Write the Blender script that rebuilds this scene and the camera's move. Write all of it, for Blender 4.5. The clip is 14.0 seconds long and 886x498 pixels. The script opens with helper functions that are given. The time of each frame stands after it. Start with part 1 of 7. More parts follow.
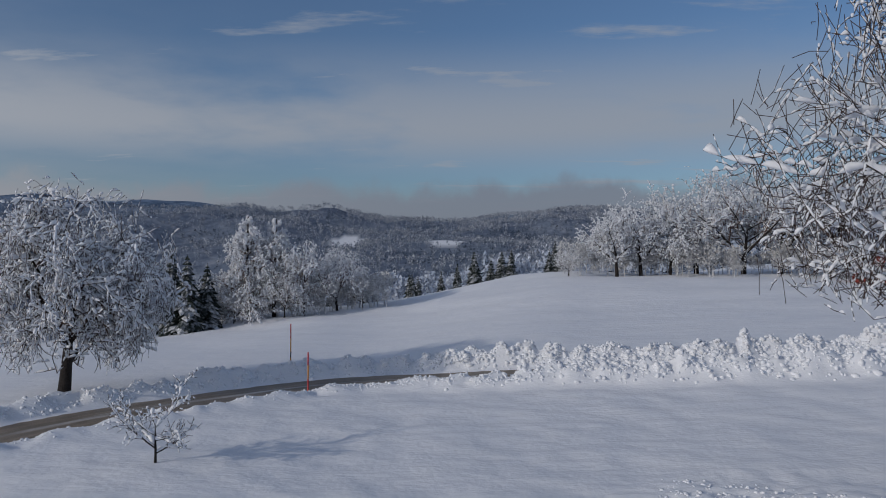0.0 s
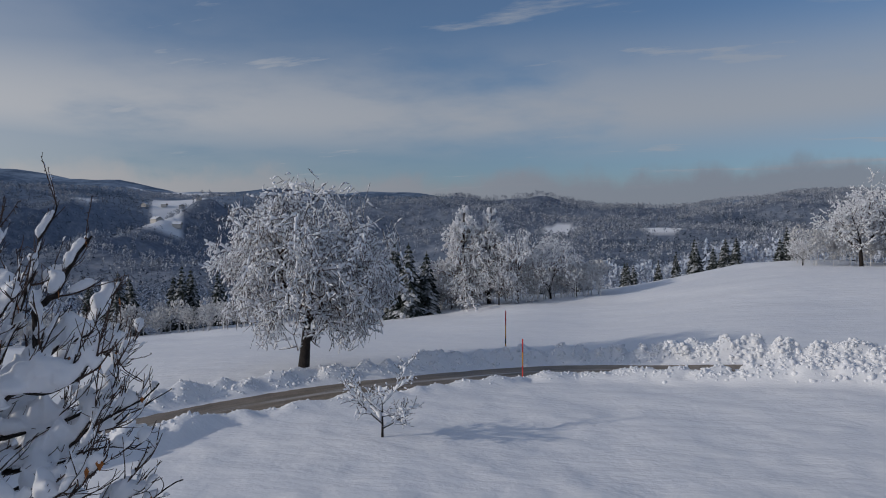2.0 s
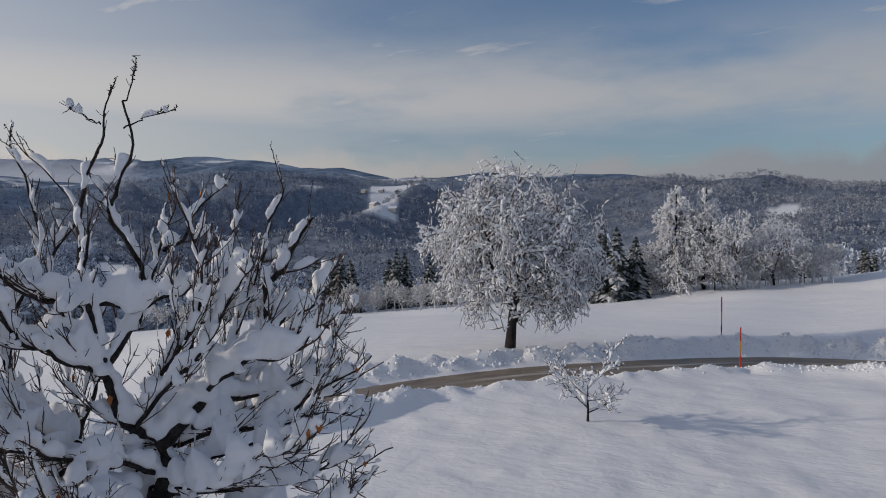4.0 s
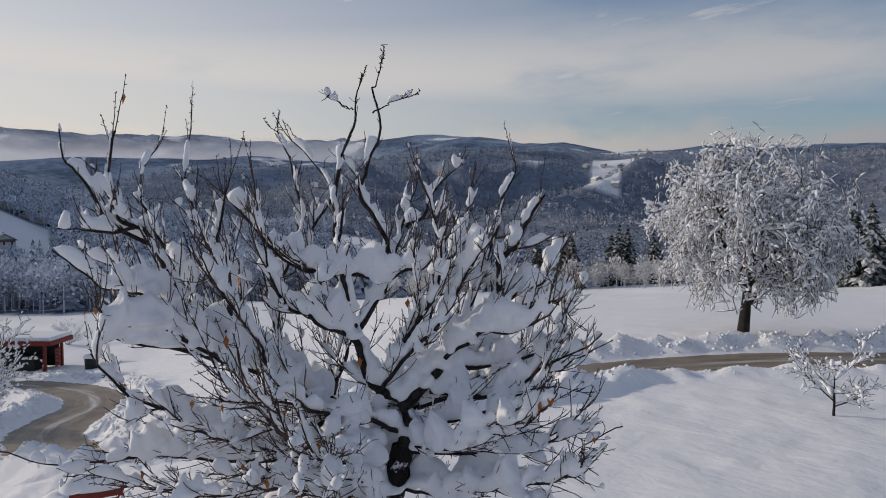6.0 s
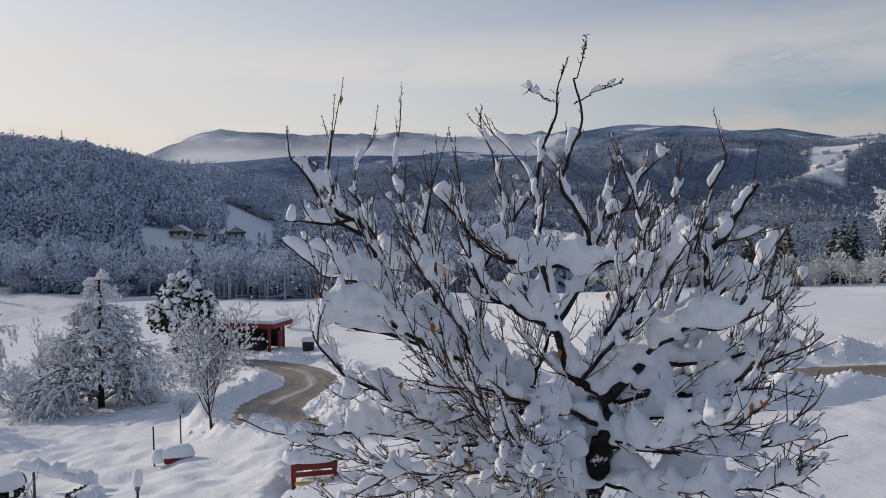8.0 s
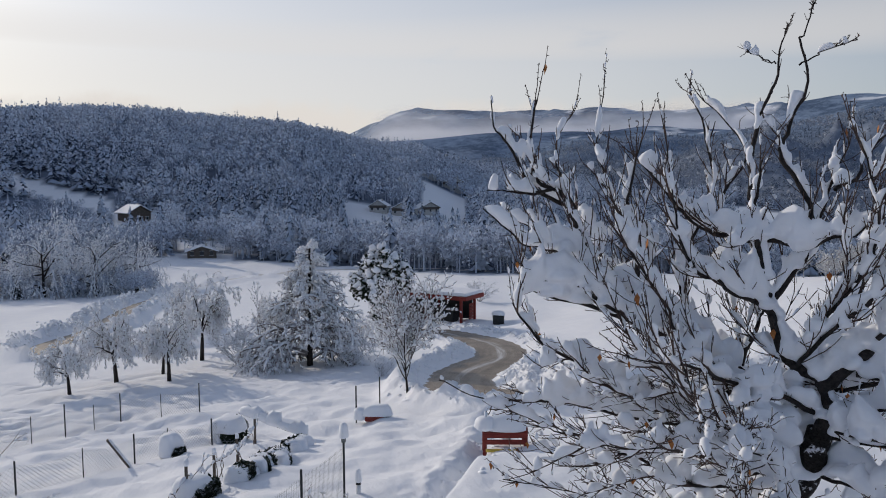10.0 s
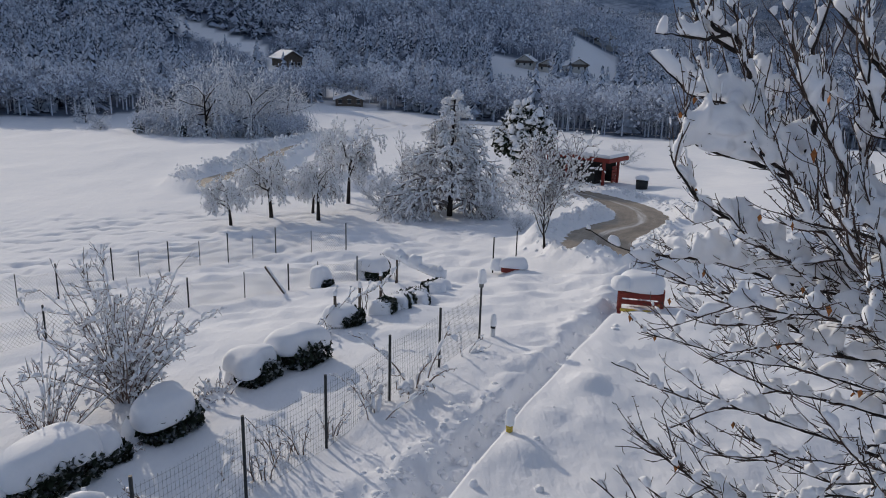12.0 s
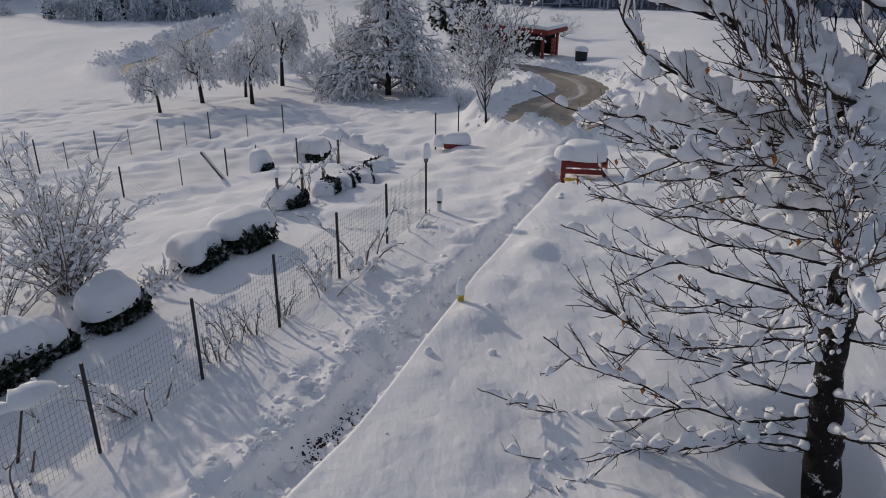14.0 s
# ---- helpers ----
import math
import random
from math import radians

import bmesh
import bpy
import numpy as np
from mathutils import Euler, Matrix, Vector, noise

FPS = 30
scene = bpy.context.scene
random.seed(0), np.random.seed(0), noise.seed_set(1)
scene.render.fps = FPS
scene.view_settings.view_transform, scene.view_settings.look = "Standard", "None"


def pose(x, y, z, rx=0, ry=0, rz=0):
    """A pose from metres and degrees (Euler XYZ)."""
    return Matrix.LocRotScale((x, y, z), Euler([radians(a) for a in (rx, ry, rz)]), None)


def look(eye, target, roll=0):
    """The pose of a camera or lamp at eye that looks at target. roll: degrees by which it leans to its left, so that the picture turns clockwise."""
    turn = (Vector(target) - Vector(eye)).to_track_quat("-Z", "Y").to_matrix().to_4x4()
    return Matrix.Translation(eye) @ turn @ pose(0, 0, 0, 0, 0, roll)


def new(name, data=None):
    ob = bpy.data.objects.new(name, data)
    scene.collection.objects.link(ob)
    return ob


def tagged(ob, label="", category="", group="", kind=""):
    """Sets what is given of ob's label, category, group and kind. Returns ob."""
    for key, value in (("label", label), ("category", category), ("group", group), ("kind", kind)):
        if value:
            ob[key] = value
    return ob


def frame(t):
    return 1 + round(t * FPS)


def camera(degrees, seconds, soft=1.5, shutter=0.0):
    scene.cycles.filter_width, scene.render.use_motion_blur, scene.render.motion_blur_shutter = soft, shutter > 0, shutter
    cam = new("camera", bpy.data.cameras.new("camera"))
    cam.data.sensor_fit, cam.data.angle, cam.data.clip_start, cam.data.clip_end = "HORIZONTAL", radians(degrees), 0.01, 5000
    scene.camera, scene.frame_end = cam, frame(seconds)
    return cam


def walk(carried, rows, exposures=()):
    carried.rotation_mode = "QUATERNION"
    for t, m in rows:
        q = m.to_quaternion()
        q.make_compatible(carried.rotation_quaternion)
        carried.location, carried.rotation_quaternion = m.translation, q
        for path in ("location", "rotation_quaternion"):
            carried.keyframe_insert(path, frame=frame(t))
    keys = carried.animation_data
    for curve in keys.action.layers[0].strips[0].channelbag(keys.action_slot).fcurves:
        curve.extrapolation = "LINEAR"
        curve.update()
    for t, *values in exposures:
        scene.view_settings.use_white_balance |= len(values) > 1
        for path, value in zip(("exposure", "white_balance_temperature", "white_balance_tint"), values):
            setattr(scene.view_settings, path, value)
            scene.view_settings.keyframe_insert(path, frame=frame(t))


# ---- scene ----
cam = camera(60.4, 14.0, 1.0)
PATH = [
    (0, look((0.015, 0.266, 6.612), (0.0151, 10.2647, 6.7715), -0.37)),
    (0.5, look((0.006, 0.231, 6.616), (-0.4730, 10.2127, 6.9792), -1.16)),
    (1, look((0.007, 0.232, 6.617), (-1.3204, 10.1408, 6.8352), -0.97)),
    (1.5, look((-0.012, 0.202, 6.615), (-2.0117, 9.9992, 6.7430), -0.81)),
    (2, look((-0.012, 0.171, 6.609), (-2.7566, 9.7866, 6.6306), -0.38)),
    (2.2, look((0.033, 0.182, 6.608), (-2.9491, 9.7271, 6.6212), -0.43)),
    (4.3, look((0.002, 0.242, 6.572), (-5.4699, 8.6103, 6.4044), -0.01)),
    (4.5, look((-0.020, 0.230, 6.580), (-5.6437, 8.4975, 6.4317), 0.25)),
    (5, look((-0.011, 0.173, 6.587), (-6.2195, 8.0100, 6.3803), -0.06)),
    (5.5, look((-0.009, 0.099, 6.596), (-6.8823, 7.3574, 6.3356), -0.07)),
    (6, look((-0.022, 0.088, 6.600), (-7.4342, 6.7824, 6.1046), -0.15)),
    (6.5, look((0.005, 0.066, 6.597), (-7.8722, 6.1989, 6.0228), -0.13)),
    (7, look((0.031, 0.040, 6.601), (-8.1626, 5.7515, 6.0960), -0.44)),
    (7.5, look((0.033, 0.017, 6.597), (-8.4522, 5.2896, 6.1497), -0.75)),
    (7.7, look((0.021, 0.017, 6.594), (-8.6301, 5.0068, 6.0855), -0.68)),
    (9.8, look((-0.012, -0.094, 6.515), (-9.6519, 2.4624, 5.7795), -0.30)),
    (10, look((-0.011, -0.105, 6.508), (-9.7167, 2.1473, 5.6523), -0.30)),
    (10.5, look((-0.011, -0.128, 6.491), (-9.8367, 1.4092, 5.4405), -0.07)),
    (11, look((-0.000, -0.176, 6.435), (-9.8056, 0.9898, 4.8561), 1.13)),
    (11.5, look((0.042, -0.223, 6.394), (-9.6594, 0.6284, 4.1229), 1.64)),
    (12, look((-0.011, -0.238, 6.344), (-9.6288, 0.2142, 3.6453), 1.67)),
    (12.5, look((-0.040, -0.251, 6.294), (-9.5211, -0.0454, 3.1212), 1.32)),
    (13, look((-0.067, -0.278, 6.238), (-9.3345, 0.2241, 2.5143), 1.34)),
    (13.5, look((-0.116, -0.274, 6.187), (-9.2815, 0.4399, 2.2534), 0.53)),
    (14, look((-0.105, -0.293, 6.143), (-9.1358, 0.8914, 2.0135), 0.70)),
]
EXPOSURES = [(0, -0.76, 5950, 10), (2.2, -0.63, 6120, 10), (5, -0.34, 6700, 11), (7.5, -0.18, 6620, 11), (11, -0.18, 6300, 10), (12.5, -0.30, 6620, 10), (14, -0.47, 6780, 11)]
walk(cam, PATH, EXPOSURES)

# world: hazy winter morning, thin streaky clouds over a clear sky
SUN_AZ, SUN_EL = 122.0, 18.5      # degrees to the left of +y, degrees above the horizon
to_sun = Vector((-math.sin(radians(SUN_AZ)) * math.cos(radians(SUN_EL)), math.cos(radians(SUN_AZ)) * math.cos(radians(SUN_EL)), math.sin(radians(SUN_EL))))
sun = new("sun", bpy.data.lights.new("sun", "SUN"))
sun.data.energy, sun.data.angle, sun.data.color = 2.4, radians(0.7), (1.0, 0.875, 0.72)
sun.matrix_world = look(to_sun * 100, (0, 0, 0))


class Nodes:
    """Short hand for a node tree."""

    def __init__(self, tree):
        self.tree = tree
        tree.nodes.clear()

    def add(self, kind, ins=None, **sets):
        n = self.tree.nodes.new(kind)
        for key, value in sets.items():
            setattr(n, key, value)
        for key, value in (ins or {}).items():
            if isinstance(value, bpy.types.NodeSocket):
                self.tree.links.new(value, n.inputs[key])
            else:
                n.inputs[key].default_value = value
        return n

    def math(self, op, a, b=0.0, clamp=False):
        return self.add("ShaderNodeMath", {0: a, 1: b}, operation=op, use_clamp=clamp).outputs[0]

    def mix(self, fac, a, b):
        n = self.add("ShaderNodeMix", {0: fac, 6: a, 7: b}, data_type="RGBA")
        return n.outputs[2]

    def ramp(self, value, lo, hi, a=0.0, b=1.0):
        n = self.add("ShaderNodeMapRange", {0: value, 1: lo, 2: hi, 3: a, 4: b}, interpolation_type="SMOOTHSTEP")
        return n.outputs[0]

    def noise(self, vector, scale, detail=3.0, rough=0.55, out=0):
        ins = {"Scale": scale, "Detail": detail, "Roughness": rough}
        if vector is not None:
            ins["Vector"] = vector
        return self.add("ShaderNodeTexNoise", ins).outputs[out]


world = bpy.data.worlds.new("sky")
scene.world = world
world.use_nodes = True
N = Nodes(world.node_tree)
sky = N.add("ShaderNodeTexSky", sky_type="NISHITA", sun_disc=False, sun_elevation=radians(SUN_EL), sun_rotation=radians(-SUN_AZ), air_density=1.0, dust_density=1.2, ozone_density=2.0)
way = N.add("ShaderNodeTexCoord").outputs["Generated"]
sep = N.add("ShaderNodeSeparateXYZ", {0: way})
height = sep.outputs[2]
# cloud sheets stretched flat along the horizon
lift = N.math("ADD", N.math("ABSOLUTE", height), 0.10)
flat = N.add("ShaderNodeCombineXYZ", {0: N.math("DIVIDE", sep.outputs[0], lift), 1: N.math("DIVIDE", sep.outputs[1], lift), 2: 0.0}).outputs[0]
sheet = N.noise(flat, 0.75, 6.0, 0.55)
wisps = N.noise(N.add("ShaderNodeMapping", {0: flat, 3: (0.6, 1.7, 1.0), 2: (0.0, 0.0, 0.5)}).outputs[0], 1.9, 6.0, 0.6)
puffs = N.noise(way, 9.0, 5.0, 0.6)
# haze thickens towards the sun
toward = N.add("ShaderNodeVectorMath", {0: way, 1: tuple(Vector((to_sun.x, to_sun.y, 0)).normalized())}, operation="DOT_PRODUCT").outputs["Value"]
glow = N.ramp(toward, -0.62, 0.92)
band = N.math("MULTIPLY", N.ramp(height, 0.30, 0.17), N.ramp(height, 0.10, 0.17))
meadow_side = N.ramp(N.add("ShaderNodeVectorMath", {0: way, 1: (0.14, 0.97, 0.20)}, operation="DOT_PRODUCT").outputs["Value"], 0.955, 0.999, 0.0, 0.14)
valley_side = N.ramp(N.add("ShaderNodeVectorMath", {0: way, 1: (-0.42, 0.88, 0.22)}, operation="DOT_PRODUCT").outputs["Value"], 0.95, 1.0, 0.0, -0.06)
sheet = N.math("ADD", sheet, N.math("ADD", meadow_side, valley_side))
veil = N.math("MULTIPLY", N.ramp(N.math("ADD", sheet, N.math("MULTIPLY", glow, 0.22)), 0.27, 0.60), N.math("MAXIMUM", band, N.math("MULTIPLY", N.ramp(height, 0.5, 0.1), glow)), True)
thin = N.math("MULTIPLY", N.ramp(wisps, 0.54, 0.70), 0.7, True)
high = N.ramp(height, 0.42, 0.75, 0.0, 0.35)
cover = N.math("MAXIMUM", N.math("MAXIMUM", N.math("MULTIPLY", veil, 0.85), thin), high, True)
cloud_colour = N.mix(glow, (4.9, 5.05, 5.35, 1), (8.4, 8.0, 7.6, 1))
clear = N.add("ShaderNodeMix", {0: 1.0, 6: sky.outputs[0], 7: (1.0, 1.08, 1.22, 1)}, data_type="RGBA", blend_type="MULTIPLY").outputs[2]
cloud_colour = N.mix(high, cloud_colour, (3.2, 3.35, 3.7, 1))
sky_colour = N.mix(cover, clear, cloud_colour)
# low bank of cloud along the hills
bank = N.ramp(N.math("SUBTRACT", height, N.math("MULTIPLY", N.math("SUBTRACT", puffs, 0.5), 0.085)), 0.110, 0.082)
bank_colour = N.mix(glow, (3.1, 3.3, 3.8, 1), (8.6, 8.0, 7.3, 1))
sky_colour = N.mix(N.math("MULTIPLY", bank, 0.9), sky_colour, bank_colour)
back = N.add("ShaderNodeBackground", {0: sky_colour, 1: 0.10})
N.tree.links.new(back.outputs[0], N.add("ShaderNodeOutputWorld").inputs[0])
# ---------------------------------------------------------------- the lie of the land
EYE = 6.5


def smooth(v, a, b):
    u = np.clip((v - a) / (b - a), 0, 1)
    return u * u * (3 - 2 * u)


def rough(x, y, cell, seed=0):
    """Smooth value noise on a lattice, -1 to 1."""
    x, y = np.asarray(x, float) / cell, np.asarray(y, float) / cell
    i, j = np.floor(x).astype(np.int64), np.floor(y).astype(np.int64)
    u, v = x - i, y - j
    u, v = u * u * (3 - 2 * u), v * v * (3 - 2 * v)

    def h(a, b):
        n = (a * 374761393 + b * 668265263 + seed * 1442695041) & 0xFFFFFFFF
        n = ((n ^ (n >> 13)) * 1274126177) & 0xFFFFFFFF
        return ((n ^ (n >> 16)) & 0xFFFF) / 32767.5 - 1

    return (h(i, j) * (1 - u) + h(i + 1, j) * u) * (1 - v) + (h(i, j + 1) * (1 - u) + h(i + 1, j + 1) * u) * v


# heights by bearing (degrees left of +y) and by distance (10 m, each next one 1.78 times as far)
BEARINGS = [-100, -60, -25, -10, 8, 25, 45, 62, 74, 80, 90, 100, 120, 180]
NEAR = np.array([
    [0, 0.3, 1.0, 2.0, 3.5, 5], [0, 0.5, 1.2, 2.4, 4.2, 6], [0, 0.5, 1.1, 2.7, 5.2, 4], [0, 0.4, 1.0, 2.5, 5.0, -4],
    [0, 0.4, 0.8, 0.9, 0.7, -9], [0, 0.4, 0.8, 0.3, -2.4, -14], [0, 0.2, 0.2, -0.7, -4.2, -15], [0, 0, -1.2, -3.2, -7, -13.5],
    [0, -0.2, -2.2, -4.8, -8, -13.5], [0, -0.4, -2.6, -5.2, -8.5, -13.6], [0, -0.5, -2.8, -5.2, -8.6, -13.6],
    [0, -0.6, -2.8, -5.2, -8.6, -13.2], [0, -0.6, -2.8, -4.9, -8, -12], [0, -0.2, -1, -2, -3, -4]], float)
FAR = np.array([
    [5, 20, 60, 110, 100], [3, 20, 60, 110, 100], [-15, 5, 44, 90, 110], [-25, -5, 34, 96, 110], [-32, -12, 30, 108, 120],
    [-35, -22, 22, 132, 150], [-35, -25, 18, 138, 250], [-28, -18, 8, 70, 290], [-16, 6, 16, 50, 292], [-12, 26, 22, 50, 285],
    [-6, 43, 30, 50, 60], [-3, 50, 40, 60, 60], [-3, 46, 40, 60, 60], [0, 20, 40, 60, 60]], float)
HEIGHTS = np.concatenate([np.zeros((14, 2)), NEAR, FAR, FAR[:, -1:] * 0.7, FAR[:, -1:] * 0.5], 1)


def spline(p0, p1, p2, p3, u):
    return 0.5 * (2 * p1 + (p2 - p0) * u + (2 * p0 - 5 * p1 + 4 * p2 - p3) * u * u + (3 * p1 - p0 - 3 * p2 + p3) * u ** 3)


def hills(x, y):
    """The bare lie of the land, with no road or path in it."""
    x, y = np.asarray(x, float), np.asarray(y, float)
    r = np.maximum(np.hypot(x, y), 0.01)
    az = np.degrees(np.arctan2(-x, y))
    az = np.where(az < -100, -100, az)
    a = np.interp(az, BEARINGS, range(14))
    b = np.clip(2 + np.log(r / 10) / np.log(1.78), 0.0, 14.999 - 3)
    i, j = np.clip(a.astype(int), 0, 12), np.clip(b.astype(int), 1, 13)
    u, v = a - i, b - j
    u = u * u * (3 - 2 * u)
    rows = []
    for k in (-1, 0, 1, 2):
        col = np.clip(j + k, 0, HEIGHTS.shape[1] - 1)
        rows.append(HEIGHTS[i, col] * (1 - u) + HEIGHTS[i + 1, col] * u)
    z = spline(*rows, np.maximum(v, 0))
    far = smooth(r, 260, 700)
    z = z + far * (rough(x, y, 340, 3) * 0.016 * r + rough(x, y, 150, 4) * 0.007 * r) * np.where(r > 2600, 0.4, 1)
    # wooded spurs and hollows on the far side of the valley
    fold = smooth(r, 420, 720) * smooth(r, 1760, 1450) * smooth(az, 66, 54) * (0.4 + 0.6 * smooth(az, 8, 34))
    crest = 1 - np.abs(rough(x + 70 * rough(x, y, 260, 41), y, 420, 9)) * 1.6
    spur = 1 - np.abs(rough(x, y + 40 * rough(x, y, 130, 42), 170, 10)) * 1.6
    z = z + fold * ((crest - 0.85) * 0.072 + (spur - 0.5) * 0.040) * r
    ridge = smooth(r, 2300, 2900)
    z = z + ridge * ((0.35 - np.abs(rough(x, y, 900, 7))) * 0.020 + (0.35 - np.abs(rough(x, y, 380, 8))) * 0.015 + (0.4 - np.abs(rough(x, y, 150, 43))) * 0.006) * r
    return z + smooth(r, 30, 90) * rough(x, y, 23, 5) * 0.25 + rough(x, y, 6, 6) * 0.05 * smooth(r, 8, 14)


# ---------------------------------------------------------------- materials
def material(name, build, rough_value=0.7, spec=0.3):
    m = bpy.data.materials.new(name)
    m.use_nodes = True
    n = Nodes(m.node_tree)
    shader = n.add("ShaderNodeBsdfPrincipled", {"Roughness": rough_value, "Specular IOR Level": spec})
    n.tree.links.new(shader.outputs[0], n.add("ShaderNodeOutputMaterial").inputs[0])
    n.shader = shader
    n.where = n.add("ShaderNodeTexCoord").outputs["Object"]
    geo = n.add("ShaderNodeNewGeometry")
    n.spot, n.island = geo.outputs["Position"], geo.outputs["Random Per Island"]
    n.facing = n.add("ShaderNodeSeparateXYZ", {0: geo.outputs["Normal"]}).outputs[2]
    n.chance = n.add("ShaderNodeObjectInfo").outputs["Random"]
    build(n)
    return m


def colour(n, socket):
    n.tree.links.new(socket, n.shader.inputs["Base Color"])


def bump(n, height_socket, strength, distance):
    b = n.add("ShaderNodeBump", {"Strength": strength, "Distance": distance, "Height": height_socket})
    n.tree.links.new(b.outputs[0], n.shader.inputs["Normal"])


def snow_look(fine, coarse, strength=0.35, distance=0.05):
    def build(n):
        a, b = n.noise(n.spot, fine, 4.0), n.noise(n.spot, coarse, 3.0)
        colour(n, n.mix(b, (0.80, 0.82, 0.87, 1), (0.90, 0.905, 0.92, 1)))
        bump(n, n.math("ADD", N_half(n, a), b), strength, distance)
        n.shader.inputs["Subsurface Weight"].default_value = 0.0
    return build


def N_half(n, socket):
    return n.math("MULTIPLY", socket, 0.35)


def two_tone(a, b, scale, strength=0.4, distance=0.01, detail=4.0, stretch=None):
    def build(n):
        v = n.spot if stretch is None else n.add("ShaderNodeMapping", {0: n.where, 3: stretch}).outputs[0]
        grain = n.noise(v, scale, detail)
        large = n.noise(n.spot, scale * 0.13, 2.0)
        mixed = n.mix(n.ramp(n.math("ADD", n.math("MULTIPLY", grain, 0.7), n.math("MULTIPLY", large, 0.3)), 0.32, 0.68), (*a, 1), (*b, 1))
        colour(n, mixed)
        bump(n, grain, strength, distance)
    return build


def frosted(dark, frost, amount, scale):
    """Foliage or twigs with snow lying on what faces up."""
    def build(n):
        tone = n.noise(n.spot, scale, 3.0)
        body = n.mix(n.island, (*dark, 1), (*(min(1, c * 1.9) for c in dark), 1))
        cover = n.math("ADD", n.math("MULTIPLY", n.facing, 0.5), n.math("ADD", tone, n.math("MULTIPLY", n.island, 0.35)))
        colour(n, n.mix(n.ramp(cover, 1.0 - amount, 1.5 - amount), body, (*frost, 1)))
    return build


def ground_look(n):
    """Snow; the farthest slopes are wooded, slate-blue from painted-in haze, with white clearings."""
    a, b = n.noise(n.spot, 5.0, 4.0), n.noise(n.spot, 0.7, 3.0)
    white = n.mix(b, (0.80, 0.82, 0.87, 1), (0.90, 0.905, 0.92, 1))
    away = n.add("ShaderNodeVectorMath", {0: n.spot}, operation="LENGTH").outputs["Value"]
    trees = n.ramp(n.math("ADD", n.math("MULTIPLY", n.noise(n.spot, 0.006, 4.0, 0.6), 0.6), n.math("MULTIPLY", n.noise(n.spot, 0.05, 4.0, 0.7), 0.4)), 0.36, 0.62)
    # forest tones carry the distance haze in their blue
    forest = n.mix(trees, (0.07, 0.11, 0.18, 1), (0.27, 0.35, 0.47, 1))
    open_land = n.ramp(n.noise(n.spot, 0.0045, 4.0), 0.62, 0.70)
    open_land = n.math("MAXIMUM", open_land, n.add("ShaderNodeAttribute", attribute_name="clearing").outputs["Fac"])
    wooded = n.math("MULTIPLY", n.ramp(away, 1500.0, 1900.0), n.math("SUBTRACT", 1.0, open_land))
    # snow under the woods painted dark, for dense trees and the shade between them
    wood_shade = n.math("MULTIPLY", n.add("ShaderNodeAttribute", attribute_name="brushwood").outputs["Fac"], n.ramp(n.noise(n.spot, 0.06, 4.0), 0.30, 0.55, 0.85, 1.0))
    white = n.mix(wood_shade, white, n.mix(n.noise(n.spot, 0.2, 3.0), (0.085, 0.11, 0.155, 1), (0.24, 0.285, 0.37, 1)))
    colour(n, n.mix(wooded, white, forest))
    ripple = n.noise(n.add("ShaderNodeMapping", {0: n.spot, 2: (0.0, 0.0, 0.6), 3: (0.5, 1.6, 1.0)}).outputs[0], 0.9, 4.0, 0.6)
    bump(n, n.math("ADD", n.math("ADD", N_half(n, a), b), n.math("MULTIPLY", ripple, 1.1)), 0.55, 0.11)


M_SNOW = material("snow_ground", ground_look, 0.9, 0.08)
M_PILE = material("snow_pile", snow_look(9.0, 2.2, 0.6, 0.06), 0.7, 0.2)
M_CAP = material("snow_cap", snow_look(22.0, 5.0, 0.4, 0.02), 0.7, 0.2)
M_BARK = material("bark", two_tone((0.010, 0.009, 0.009), (0.045, 0.037, 0.034), 26.0, 1.0, 0.035), 0.9)


def snowy_bark(n):
    """Rough black bark with snow driven into its cracks in patches."""
    grain, patch = n.noise(n.spot, 24.0, 4.0), n.noise(n.spot, 5.5, 5.0, 0.7)
    colour(n, n.mix(n.ramp(patch, 0.56, 0.63), n.mix(grain, (0.004, 0.004, 0.004, 1), (0.03, 0.025, 0.022, 1)), (0.82, 0.83, 0.87, 1)))
    bump(n, n.math("ADD", grain, n.math("MULTIPLY", patch, 2.0)), 1.0, 0.05)


M_TRUNK = material("snowy_bark", snowy_bark, 0.9)
M_TWIG = material("twig", two_tone((0.03, 0.022, 0.020), (0.10, 0.066, 0.054), 18.0, 0.5, 0.01), 0.85)
M_STEM = material("brown_stem", two_tone((0.09, 0.062, 0.052), (0.24, 0.175, 0.15), 18.0, 0.5, 0.01), 0.85)
M_RIME = material("rimed_twig", two_tone((0.10, 0.085, 0.08), (0.36, 0.34, 0.34), 3.0, 0.3, 0.02), 0.9)
M_FROST = material("frosted_wire", two_tone((0.35, 0.35, 0.35), (0.75, 0.75, 0.76), 3.0, 0.3, 0.02), 0.9)
M_LEAF = material("dead_leaf", two_tone((0.28, 0.085, 0.02), (0.45, 0.19, 0.05), 40.0), 0.7)
M_SOIL = material("dark_soil", two_tone((0.012, 0.011, 0.009), (0.06, 0.05, 0.04), 30.0), 0.9)
M_RED = material("red_paint", two_tone((0.17, 0.022, 0.018), (0.27, 0.045, 0.032), 9.0, 0.3, 0.01, 5.0, (0.6, 0.6, 6.0)), 0.6)
M_WOOD = material("grey_wood", two_tone((0.07, 0.055, 0.045), (0.17, 0.14, 0.115), 12.0, 0.4, 0.01, 5.0, (6.0, 6.0, 0.6)), 0.8)
M_POST = material("post_paint", two_tone((0.012, 0.016, 0.018), (0.04, 0.045, 0.05), 25.0), 0.5)
M_WIRE = material("wire", two_tone((0.05, 0.065, 0.065), (0.22, 0.23, 0.23), 12.0), 0.5)
